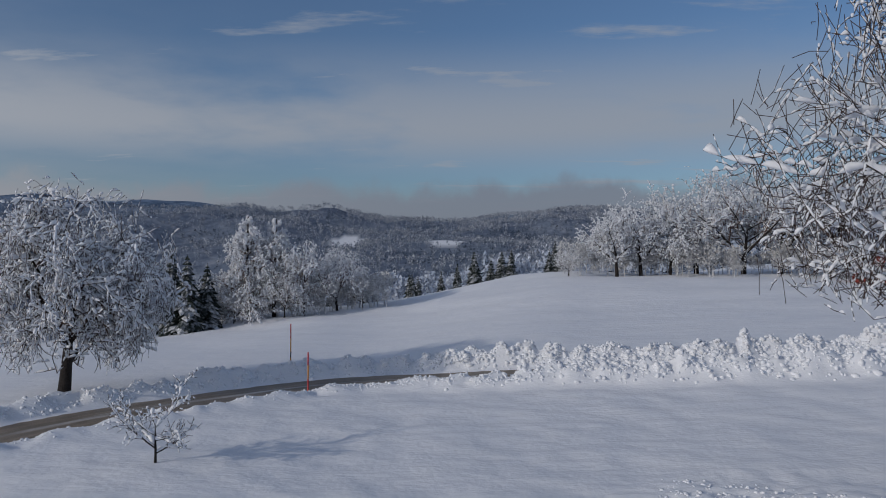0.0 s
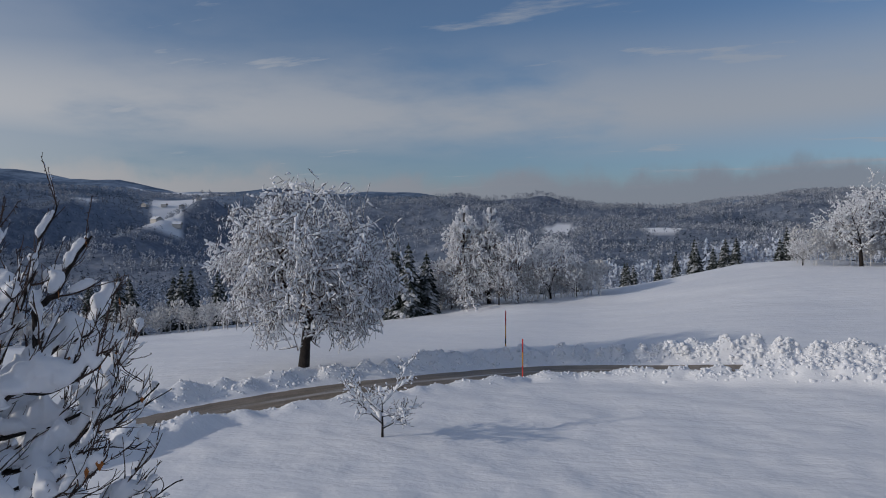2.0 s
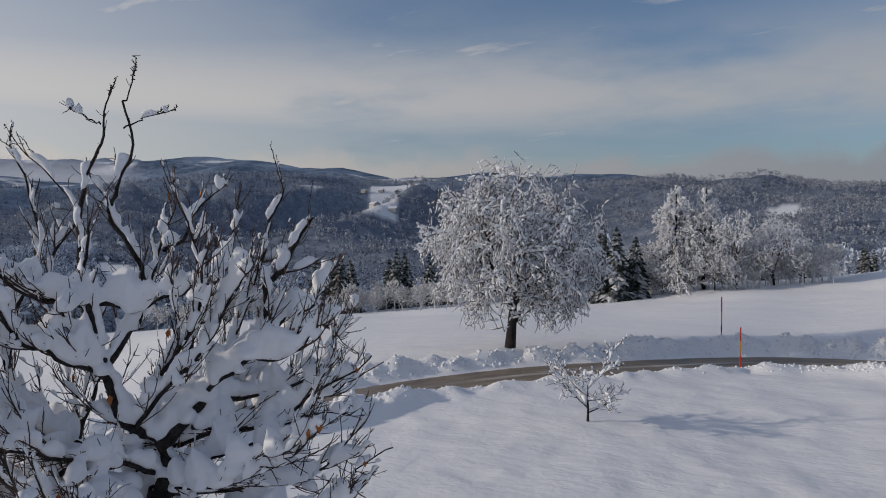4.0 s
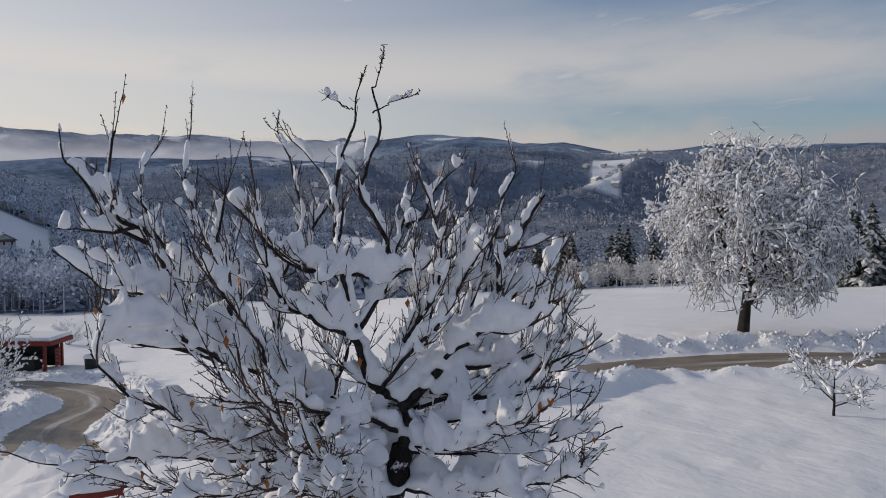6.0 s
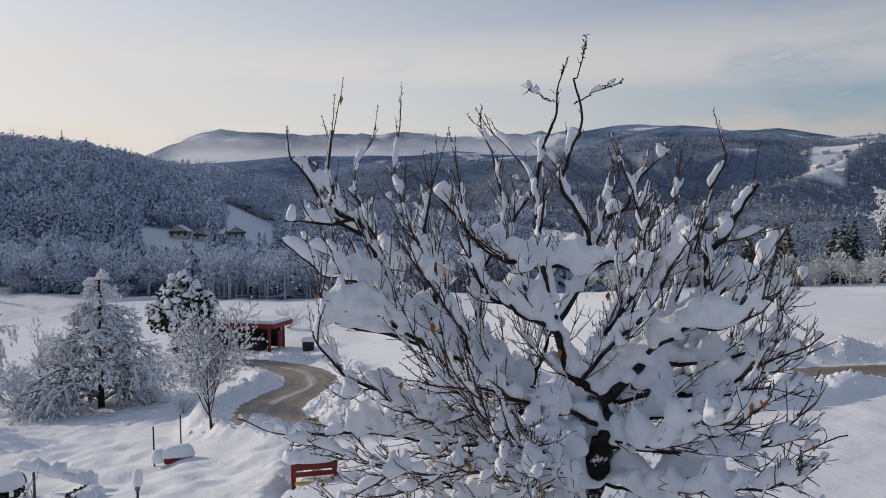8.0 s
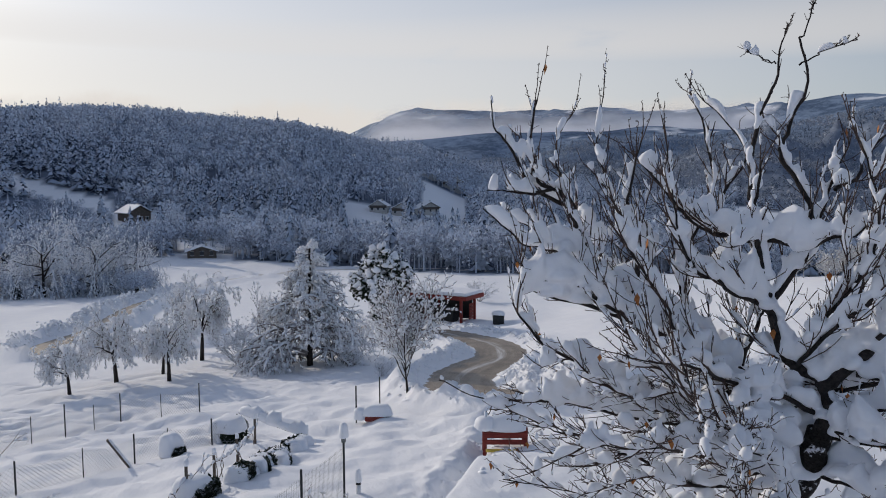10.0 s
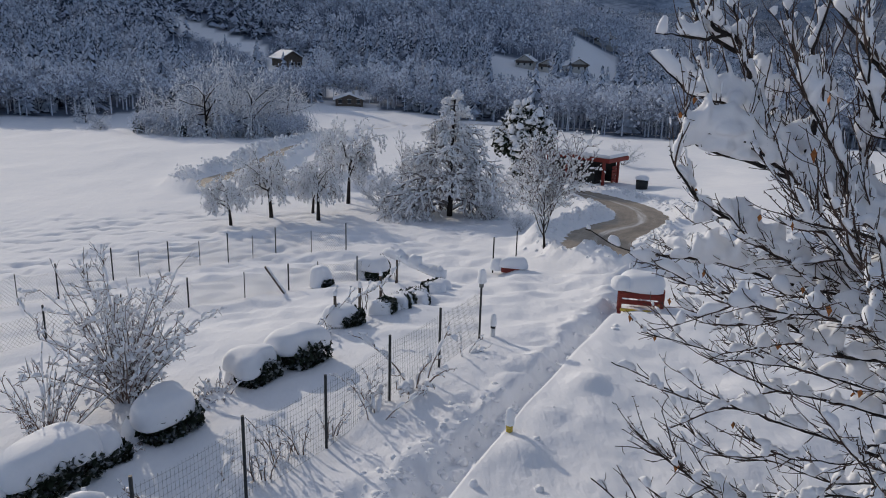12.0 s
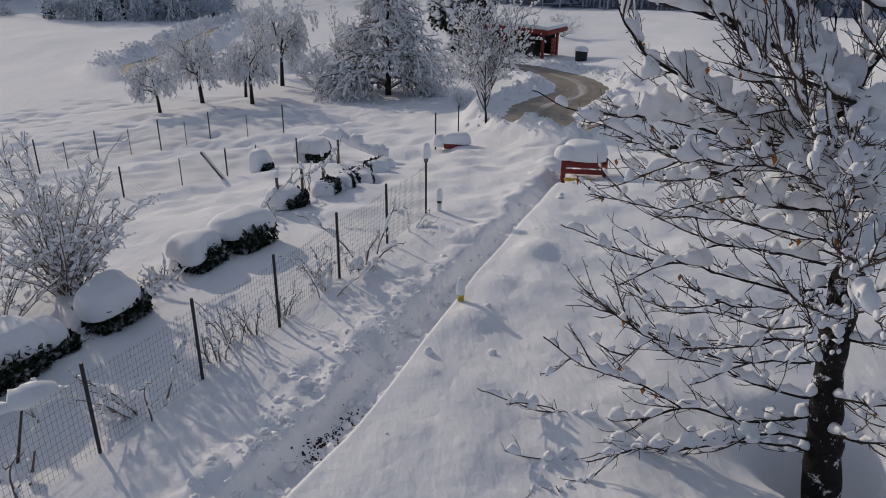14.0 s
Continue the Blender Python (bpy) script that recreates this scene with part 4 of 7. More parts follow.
    limb(0.05, 0, (0.33, 4.00), (0.71, 4.20), (1.26, 4.39), (1.74, 4.61), (2.16, 4.65), turn=-0.5)
    limb(0.05, 0, (0.26, 3.83), (0.96, 3.90), (1.56, 3.98), (1.89, 4.13), (2.17, 4.41), turn=-0.7)
    limb(0.05, 0.1, (0.23, 3.43), (0.96, 3.51), (1.68, 3.60), (2.12, 3.87), (2.49, 4.37), turn=-0.9)
    limb(0.045, 0.1, (0.66, 4.84), (1.06, 4.72), (1.67, 4.85), (2.09, 5.15), (2.24, 5.45), turn=0.4)
    limb(0.045, 0, (0.52, 4.53), (1.29, 4.47), (1.78, 4.79), (2.20, 5.06), (2.42, 5.17), turn=-0.3)
    limb(0.045, 0.2, (0.33, 4.28), (1.02, 4.43), (1.73, 4.53), (2.39, 4.63), (2.86, 4.95), turn=0.8)
    limb(0.045, -0.1, (-0.32, 5.13), (-0.66, 5.41), (-0.93, 5.43), (-1.16, 5.82), (-1.26, 6.20), (-1.34, 6.98), turn=-0.7)
    limb(0.04, 0.1, (-1.06, 4.66), (-1.28, 5.34), (-1.23, 5.94), (-1.10, 6.76), (-1.11, 7.33), (-1.34, 7.59), turn=0.8)
    limb(0.04, 0.1, (-1.66, 5.13), (-1.63, 5.68), (-2.15, 6.22), (-2.41, 6.92), (-2.44, 7.65), turn=0.9)
    limb(0.04, 0.2, (-2.09, 5.25), (-2.28, 5.74), (-2.69, 6.43), (-2.97, 7.08), (-2.81, 7.46), turn=1.0)
    limb(0.04, -0.1, (-2.56, 6.25), (-2.87, 6.45), (-3.06, 6.77), (-3.19, 7.13), (-3.23, 7.46), turn=-0.6)
    limb(0.04, 0.2, (-0.33, 5.15), (-0.75, 5.73), (-0.90, 6.42), (-0.74, 6.91), (-1.23, 7.58), turn=0.9)
    limb(0.04, -0.1, (0.07, 4.87), (0.32, 5.30), (0.50, 5.82), (0.58, 6.31), (0.42, 6.84), turn=-0.8)
    limb(0.04, -0.1, (0.71, 4.94), (0.94, 5.17), (1.28, 5.27), (1.53, 5.49), (1.72, 5.75), turn=-0.9)
    limb(0.04, 0, (-0.07, 4.52), (0.19, 4.90), (0.68, 5.45), (0.89, 5.96), (1.09, 6.32), turn=-1.0)
    limb(0.04, 0, (-0.59, 4.19), (-0.95, 4.65), (-1.23, 4.96), (-1.48, 5.62), (-1.65, 6.05), turn=-1.1)
    limb(0.04, 0, (0.20, 4.46), (0.87, 4.80), (1.38, 5.02), (1.99, 5.40), (2.56, 5.21), turn=1.2)
    limb(0.04, 0, (-0.56, 4.45), (-1.15, 4.79), (-2.04, 5.30), (-2.76, 5.48), (-3.38, 5.89), turn=1.2)
    limb(0.045, 0, (0.19, 4.06), (-0.19, 4.28), (-0.67, 4.43), (-1.17, 4.75), (-1.63, 4.83), turn=-1.3)
    limb(0.045, 0, (0.26, 3.93), (0.56, 3.97), (0.90, 4.27), (1.32, 4.43), (1.58, 4.70), turn=-1.4)
    limb(0.045, 0, (0.13, 3.39), (-0.32, 3.47), (-0.90, 3.68), (-1.43, 3.87), (-2.02, 3.96), turn=-1.6)
    limb(0.045, 0, (0.19, 3.39), (0.68, 3.49), (1.24, 3.60), (1.67, 3.88), (1.88, 4.20), turn=-1.7)
    limb(0.05, 0, (-0.16, 0.04), (-0.71, 0.35), (-1.37, 0.29), (-1.96, 0.42), (-2.35, 0.24), turn=-2.2)
    limb(0.05, 0, (-0.23, 1.33), (-0.62, 1.36), (-1.19, 1.33), (-1.80, 1.59), (-2.35, 1.42), turn=-1.2)
    limb(0.05, 0, (-0.23, 1.93), (0.10, 2.19), (0.50, 2.33), (0.88, 2.60), turn=0.8)
    limb(0.05, 0, (-0.23, 1.63), (0.14, 1.85), (0.53, 2.28), (0.91, 2.68), turn=-0.6)
    limb(0.05, 0, (-0.19, 0.86), (0.19, 1.21), (0.55, 1.77), (0.93, 2.12), turn=-1.4)
    limb(0.05, 0, (-0.16, 0.38), (0.25, 0.71), (0.59, 1.20), (0.91, 1.81), turn=-1.8)
    limb(0.06, 0, (-0.42, 2.04), (-0.94, 2.16), (-1.51, 2.19), (-2.12, 2.35), (-2.74, 2.50), (-3.39, 2.71), turn=-0.9)
    limb(0.055, 0, (-0.23, 0.83), (-0.52, 0.96), (-1.11, 1.05), (-1.72, 1.18), (-2.30, 1.55), (-2.92, 1.98), turn=-1.1)
    limb(0.06, 0, (-0.23, 0.55), (-0.90, 0.42), (-1.69, 0.51), (-2.39, 0.25), (-3.01, 0.27), (-3.57, 0.47), (-3.95, 0.68), turn=-1.9)
    limb(0.03, -0.85, (-1.65, 0.66), (-2.19, 0.96), (-2.64, 1.22), (-3.02, 1.62), turn=-1.0)
    limb(0.05, -0.1, (-0.22, 0.25), (-0.85, 0.51), (-1.95, 0.30), (-2.69, 0.20), (-3.15, 0.36), turn=-2.3)
    limb(0.045, -0.2, (-0.40, 1.64), (-0.91, 1.69), (-1.42, 1.53), (-2.04, 1.60), (-2.64, 2.05), turn=-1.2)
    limb(0.05, 0.1, (-0.52, 2.46), (-1.04, 2.44), (-1.79, 2.37), (-2.14, 2.85), (-2.50, 3.13), turn=0.2)
    limb(0.05, 0, (-0.60, 3.15), (-1.19, 3.20), (-1.85, 3.43), (-2.39, 3.63), (-2.80, 3.73), turn=-0.6)
    limb(0.04, 0, (-0.52, 2.78), (-1.20, 2.83), (-1.85, 2.84), (-2.62, 2.90), (-3.22, 2.86), turn=-0.3)
    limb(0.04, 0.2, (-0.38, 1.74), (-0.87, 1.30), (-1.57, 1.20), (-2.32, 0.94), (-2.98, 1.17), turn=0.9)
    limb(0.04, 0, (-0.46, 2.24), (-0.66, 2.36), (-0.90, 2.19), (-1.28, 2.26), (-1.62, 2.60), turn=-1.6)
    # limbs all round the crown
    for k in range(24):
        z, a, l = (rng.uniform(2.6, 4.6), rng.uniform(0.5, 2.6), rng.uniform(1.5, 2.6)) if k < 14 else (rng.uniform(2.0, 4.0), rng.uniform(2.7, 4.6), rng.uniform(1.6, 2.7))
        c, s, up = math.cos(a) * l, math.sin(a) * l, rng.uniform(0.1, 0.7)
        limb(0.038, 0.0, (-0.1, z), (c * 0.35, z + up * 0.2), (c * 0.7, z + up * 0.7), (c, z + up * 1.7), turn=s)
    def inside(line):
        """Within the crown's outline as the eye meets it."""
        x, z = line[-1, 0] * 8.7 / (8.7 + line[-1, 1]), line[-1, 2]
        return np.interp(z, [-1, 0.5, 1.5, 2.5, 3.6, 5, 6, 7.5], [-4.6, -4.6, -3.9, -3.6, -3.9, -3.2, -3.4, -3.4]) < x < np.interp(z, [3, 4.3, 6, 7.5], [2.9, 2.7, 2.35, 1.8]) and z < 8.45

    boughs, shoots, twigs = [], [], []

    def offset_line(base, way, length, n, wander, lift):
        line = [base]
        for _ in range(n):
            way = unit(way + rng.normal(0, wander, 3) + np.array([0, 0, lift]))
            line.append(line[-1] + way * length / n)
        return np.array(line)

    def along_line(pts, first, gap):
        run = np.concatenate([[0], np.cumsum(np.linalg.norm(np.diff(pts, axis=0), axis=1))])
        for s in np.arange(first, run[-1], gap):
            s = s + rng.normal(0, gap * 0.35)
            k = int(np.clip(np.searchsorted(run, s), 1, len(pts) - 1))
            yield np.array([np.interp(s, run, pts[:, a]) for a in range(3)]), unit(pts[k] - pts[k - 1]), s / run[-1]

    for pts, rad in limbs:
        for base, along, f in along_line(pts, 0.3, 0.20 if pts[:, 2].mean() > 4.8 else 0.23 if pts[:, 2].mean() > 3.2 else 0.42):
            low = base[2] < 4.6
            high = float(smooth(base[2], 5.6, 7.2))
            if base[2] > 7.2 or (f > 0.85 and base[2] > 6.3) or rng.random() < 0.35 * high:
                continue
            out = unit((base - (0, 0, 0)) * (1, 1, 0) + 1e-6)
            way = unit(along * 0.7 + out * (0.6 if low else 0.3) + rng.normal(0, 0.42, 3) + np.array([0, 0, 0.0 if low else 0.35]))
            reach = rng.uniform(0.35, 1.05) * (1.0 if low else 0.8) * (1 - 0.6 * high)
            bough = offset_line(base, way, reach, 8, 0.10, 0.05 if low else 0.13)
            if inside(bough):
                boughs.append((bough, np.linspace(0.0105, 0.0042, 9) * rng.uniform(0.8, 1.25)))
    for pts, rad in limbs + boughs:
        for base, along, f in along_line(pts, 0.1, 0.115 if pts[0, 2] > 4.8 else (0.085 if pts[0, 0] < 0.2 else 0.105) if pts[0, 2] > 2.8 else 0.20):
            low = base[2] < 4.6
            high = float(smooth(base[2], 5.8, 7.6))
            if rng.random() < 0.6 * high:
                continue
            out = unit(base * (1, 1, 0) + 1e-6)
            way = unit(along * 0.9 + out * 0.25 + rng.normal(0, 0.5, 3) + np.array([0, 0, 0.05 if low else 0.35]))
            line = offset_line(base, way, rng.uniform(0.08, 0.46) * (1 - 0.5 * high) * (1.35 if rng.random() < 0.2 else 0.9), 5, 0.10, 0.06 if low else 0.12)
            if not inside(line):
                continue
            shoots.append((line, np.linspace(0.0058, 0.0036, 6) * rng.uniform(0.8, 1.15)))
            for q in range(rng.integers(0, 3)):
                i = int(rng.integers(0, 4))
                b = line[i] + (line[i + 1] - line[i]) * rng.random()
                d = unit(unit(line[i + 1] - line[i]) * 0.7 + rng.normal(0, 0.6, 3) + np.array([0, 0, 0.15]))
                l = rng.uniform(0.04, 0.15)
                twigs.append((np.array([b, b + d * l * 0.5 + rng.normal(0, 0.01, 3), b + d * l + np.array([0, 0, 0.015])]), np.array([0.0042, 0.0038, 0.0028])))
    # bare whips beyond the limbs' ends, with knots along them
    for pts, rad in limbs:
        for q in range(3):
            way = unit(unit(pts[-1] - pts[-3]) + rng.normal(0, 0.22, 3) + np.array([0, 0, 0.25 if pts[-1, 2] > 4.6 else 0.0]))
            whip = offset_line(pts[-1 - q], way, rng.uniform(0.25, 0.65) if pts[-1, 2] < 7.8 else 0.12, 6, 0.07, 0.06)
            if not inside(whip):
                continue
            shoots.append((whip, np.linspace(0.0065, 0.0036, 7)))
            for p in whip[1:]:
                twigs.append((np.array([p, p + rng.normal(0, 0.012, 3), p + rng.normal(0, 0.02, 3) + (0, 0, 0.01)]), np.array([0.0065, 0.0055, 0.003])))

    lower = lambda kind, z: [b for b in kind if b[0][:, 2].mean() <= z]
    upper = lambda kind, z: [b for b in kind if b[0][:, 2].mean() > z]
    stout = [(p[p[:, 2] < 7.6], r[p[:, 2] < 7.6]) for p, r in limbs if p[:, 2].min() < 7.0]
    tops = [(p[p[:, 2] > 6.1], r[p[:, 2] > 6.1]) for p, r in stout if (p[:, 2] > 6.1).sum() > 3]
    stout = [(p[p[:, 2] < 6.25], r[p[:, 2] < 6.25]) for p, r in stout if (p[:, 2] < 6.25).sum() > 3]
    ends = [(p[int(0.62 * len(p)):], r[int(0.62 * len(p)):]) for p, r in stout if len(p) > 8 and p[:, 2].mean() < 4.9]
    stout = [(p[:int(0.66 * len(p))], r[:int(0.66 * len(p))]) if len(p) > 8 and p[:, 2].mean() < 4.9 else (p, r) for p, r in stout]
    heaps, size = [], []
    for pts, rad in stout:
        along = np.gradient(pts, axis=0)
        level = 1 - np.abs(along[:, 2]) / (np.linalg.norm(along, axis=1) + 1e-9)
        for p, r, flat in zip(pts[1::2], rad[1::2], level[1::2]):
            if rng.random() < 0.35 + 0.5 * flat and r > 0.012 and 2.6 < p[2] < 6.0:
                s = rng.uniform(0.07, 0.14) * (0.75 + 0.5 * flat)
                heaps.append(p + rng.normal(0, 0.03, 3) + np.array([0, 0, 0.55 * s]))
                size.append(s)
    raised = lambda kind, k: [(p + np.outer(0.35 * r + k, (0, 0, 1)), r) for p, r in kind]
    middle = lambda kind: [b for b in kind if 3.0 < b[0][:, 2].mean() <= 4.5]
    mass = melted("limb_snow", [closed_runs(raised(upper(stout, 4.5), 0.02), rng, (0.3, 0.9), (-0.10, 0.10), 0.095, 0.24, 9), closed_runs(raised(upper(stout, 4.5), 0.03), rng, (0.15, 0.4), (0.2, 0.8), 0.095, 0.25, 8),
                                closed_runs(raised(middle(stout), 0.02), rng, (0.2, 0.7), (-0.08, 0.10), 0.095, 0.21, 9), closed_runs(raised(lower(stout, 3.0), 0.01), rng, (0.12, 0.4), (-0.03, 0.15), 0.055, 0.11, 8),
                                closed_runs(raised(upper(boughs, 4.5), 0.008), rng, (0.14, 0.5), (-0.02, 0.16), 0.062, 0.13, 7, 0.95), closed_runs(raised(middle(boughs), 0.008), rng, (0.12, 0.45), (-0.02, 0.16), 0.066, 0.125, 7, 0.95),
                                closed_runs(raised(lower(boughs, 3.0), 0.005), rng, (0.07, 0.28), (0.02, 0.2), 0.042, 0.075, 6, 0.95), closed_runs(raised(tops, 0.01), rng, (0.15, 0.5), (0.0, 0.22), 0.074, 0.18, 8), closed_runs(raised(ends, 0.006), rng, (0.1, 0.35), (0.02, 0.25), 0.045, 0.09, 7), pillows(rng, np.array(heaps), np.array(size))], 0.022, 3)
    arms = [(p[4:], r[4:]) for p, r in limbs if p[:, 2].min() > 7.6]
    snow_c = merged([snow_runs(arms, rng, (0.12, 0.2), (0.03, 0.08), 0.03, 0.07, 7), snow_runs(upper(shoots, 3.0), rng, (0.05, 0.16), (0.04, 0.3), 0.02, 0.042, 5, 0.5), snow_runs(lower(shoots, 3.0), rng, (0.04, 0.12), (0.1, 0.4), 0.014, 0.026, 5, 0.35)])
    t = thing("fruit_tree", pose(-6.888, 5.374, 0, 0, 0, 52.1), "bare fruit tree heaped with thick fresh snow, close by", "tree")
    part("trunk", mesh_of("trunk", *tubes(bole, 14), M_TRUNK), t)
    for one in limbs:
        part("limb", mesh_of("limb", *tubes([one], 8), M_BARK), t)
    tagged(part("brushwood", mesh_of("brushwood", *tubes(boughs + shoots, 5), M_TWIG), t, "thin dark shoots"), kind="stuff")
    tagged(part("fine_brushwood", mesh_of("fine_brushwood", *tubes(twigs, 3), M_TWIG), t, "knotty dark twigs"), kind="stuff")
    stuck = []
    for k in range(7):
        i = int(rng.integers(8, 58))
        a = rng.uniform(0, 6.283)
        stuck.append(bole[0][0][i] + np.array([math.cos(a), math.sin(a), 0]) * bole[0][1][i] * 0.98)
    sv, sf = pillows(rng, np.array(stuck), rng.uniform(0.03, 0.07, len(stuck)))
    part("trunk_snow", mesh_of("trunk_snow", sv, sf, M_CAP), t, "lumps of snow stuck to the bark")["kind"] = "stuff"
    part("limb_snow", mass, t, "deep white snow along the limbs")["kind"] = "stuff"
    part("shoot_snow", mesh_of("shoot_snow", *snow_c, M_CAP), t, "white snow clinging to the shoots")["kind"] = "stuff"
    for k in range(110):
        p, _ = twigs[int(rng.integers(0, len(twigs)))]
        a = rng.uniform(0, 6.28)
        l = rng.uniform(0.07, 0.13)
        c, s = math.cos(a) * l * 0.3, math.sin(a) * l * 0.3
        q = p[2]
        v = [(q[0], q[1], q[2]), (q[0] + c, q[1] + s, q[2] - l * 0.35), (q[0] + s * 0.4, q[1] - c * 0.4, q[2] - l), (q[0] - c, q[1] - s, q[2] - l * 0.4), (q[0] + s * 0.5, q[1] - c * 0.5, q[2] - l * 0.4)]
        part("leaf", mesh_of("leaf", v, np.array([(0, 1, 4), (1, 2, 4), (2, 3, 4), (3, 0, 4)]), M_LEAF), t, "withered orange-brown leaf")


def pillows(rng, centres, sizes):
    """Rounded heaps of snow: smooth bent balls, flattened below."""
    rows, cols = 6, 10
    a = np.linspace(-0.5, 0.5, rows + 1) * np.pi
    b = np.arange(cols) / cols * 2 * np.pi
    aa, bb = np.meshgrid(a, b, indexing="ij")
    v = np.stack([np.cos(aa) * np.cos(bb), np.cos(aa) * np.sin(bb), np.where(aa < 0, 0.5, 1.0) * np.sin(aa)], -1).reshape(-1, 3)
    n = len(centres)
    bend = 1 + 0.22 * np.sin(v[None] @ rng.normal(0, 1.8, (n, 3, 1)) + rng.random((n, 1, 1)) * 6)
    w = v[None] * bend * (1 + rng.normal(0, 0.22, (n, 1, 3))) * sizes[:, None, None]
    f = grid_faces(rows + 1, cols, 0)
    return (centres[:, None] + w).reshape(-1, 3), (f[None] + len(v) * np.arange(n)[:, None, None]).reshape(-1, 4)


near_tree()

# the old fruit tree beyond the road
OLD_APPLE = [(11, 56, 1.35, 0.05, 0.0, 5), (10, 46, 0.64, 0.13, 0.0, 6), (9, 48, 0.52, 0.16, -0.08, 4), (8, 50, 0.55, 0.2, -0.16, 3), (0, 48, 0.5, 0.25, -0.05, 2)]
m = tree_meshes(5, 11.0, 0.34, OLD_APPLE, None, lean=(0.16, 0.10), bole=0.16, width=11.0, least=0.011, slim=0.8, dome=(4.2, 5.3, 5.4, 3.5),
                runs=[(1, (0.3, 1.0), (-0.05, 0.2), 0.10, 0.16, 6), (2, (0.2, 0.6), (-0.02, 0.15), 0.085, 0.13, 5), (3, (0.25, 0.6), (-0.02, 0.12), 0.060, 0.10, 5), (4, (0.2, 0.5), (0.0, 0.12), 0.050, 0.08, 4, 0.9)])
plant("apple_tree", m, stand(-17.0, 34.3, 30), "broad old apple tree loaded with snow beside the road")

# young fruit tree on the lawn
m = tree_meshes(8, 2.6, 0.055, [(7, 58, 1.0, 0.03, 0.0, 4), (7, 38, 0.45, 0.09, 0.07, 5), (5, 42, 0.5, 0.1, 0.06, 4), (0, 40, 0.5, 0.1, 0.05, 2)], None, bole=0.52, width=3.3, edge=99, least=0.008,
                runs=[(1, (0.2, 0.6), (-0.05, 0.05), 0.065, 0.12, 7), (2, (0.12, 0.4), (-0.02, 0.1), 0.045, 0.075, 6), (3, (0.06, 0.2), (0.02, 0.15), 0.03, 0.05, 5)])
plant("young_fruit_tree", m, stand(-8.5, 22.8, 60), "slim young fruit tree with forked snowy branches on the lawn")

# big tree at the edge of the yard, most of it out of sight
SPREAD = [(12, 66, 1.2, 0.04, 0.0, 5), (12, 46, 0.62, 0.07, 0.01, 6), (10, 46, 0.52, 0.10, 0.0, 5), (7, 48, 0.47, 0.14, -0.01, 4), (2, 48, 0.5, 0.2, 0.0, 2)]
m = tree_meshes(12, 15.0, 0.34, SPREAD, None, bole=0.30, width=17.0, edge=99.6, floor=4.9, least=0.0085, slim=0.45, dome=(7.8, 7.7, 5.0, 3.6),
                runs=[(1, (0.5, 1.4), (-0.05, 0.15), 0.075, 0.16, 8), (2, (0.3, 0.9), (-0.02, 0.16), 0.052, 0.11, 7), (3, (0.14, 0.45), (0.0, 0.2), 0.038, 0.07, 5), (4, (0.06, 0.2), (0.05, 0.3), 0.030, 0.045, 4, 0.55)])
plant("large_tree", m, stand(13.3, 14.2, 100), "large spreading tree with thick snow on every twig")

# trees on the rise
grp = "trees along the rise"
row_a = tree_meshes(31, 9.0, 0.24, FAR_WEEP, (0.08, 0.08, 0.85, None), M_RIME, bole=0.22, width=8.5, coarse=True, puff_gap=2.6)
row_b = tree_meshes(32, 10.5, 0.26, FAR_ROUND, (0.085, 0.085, 0.75, None), M_STEM, bole=0.16, width=11.5, coarse=True, puff_gap=3.4, dome=(4.9, 5.0, 4.5, 4.2))
for k, (x, y, s, kind) in enumerate([(18.9, 83, 1.0, 0), (22.0, 85, 1.12, 0), (25.0, 84, 1.0, 0), (28.5, 86, 1.3, 1), (33, 84, 1.35, 1), (38, 86, 1.45, 1), (44, 84, 1.45, 1), (13.8, 84, 0.38, 0), (51, 88, 1.3, 1)]):
    plant("rimed_tree", (row_a, row_b)[kind], stand(x, y, 77 * k, s), "frost-white tree with drooping snowy branches on the rise" if kind == 0 else "round frost-white tree with dark trunk on the rise", "tree", grp)

# trees where the meadow drops to the valley
grp = "trees at the meadow's edge"
SHAGGY = [(40, 62, 0.55, 0.02, 0.0, 10), (9, 46, 0.45, 0.10, -0.08, 5), (6, 46, 0.5, 0.14, -0.2, 2), (3, 44, 0.5, 0.15, -0.2, 1), (0, 44, 0.5, 0.15, -0.2, 1)]
edge_a = tree_meshes(41, 10.0, 0.2, SHAGGY, (0.075, 0.075, 0.85, None), M_STEM, bole=1.0, width=6.6, coarse=True, puff_gap=3.0)
edge_b = tree_meshes(42, 9.0, 0.18, FAR_ROUND, (0.08, 0.08, 0.8, None), M_STEM, bole=0.10, width=9.0, coarse=True, puff_gap=3.2, dome=(3.6, 4.0, 4.0, 4.0))
for k, (x, y, s, kind) in enumerate([(-18.9, 74, 1.0, 0), (-16.6, 75, 0.96, 0), (-20.6, 75.5, 0.62, 0), (-13.6, 75, 0.98, 1), (-10.6, 77, 0.86, 1), (-22.4, 76, 0.66, 1), (-15.2, 73, 0.55, 1), (-19.9, 72.5, 0.42, 1), (-26.5, 77, 0.7, 1), (-8.6, 82, 0.62, 1)]):
    plant("rimed_tree", (edge_a, edge_b)[kind], stand(x, y, 61 * k + 20, s), "tall shaggy frost-white tree at the edge of the meadow" if kind == 0 else "round frosted tree with brown twigs at the edge of the meadow", "tree", grp)


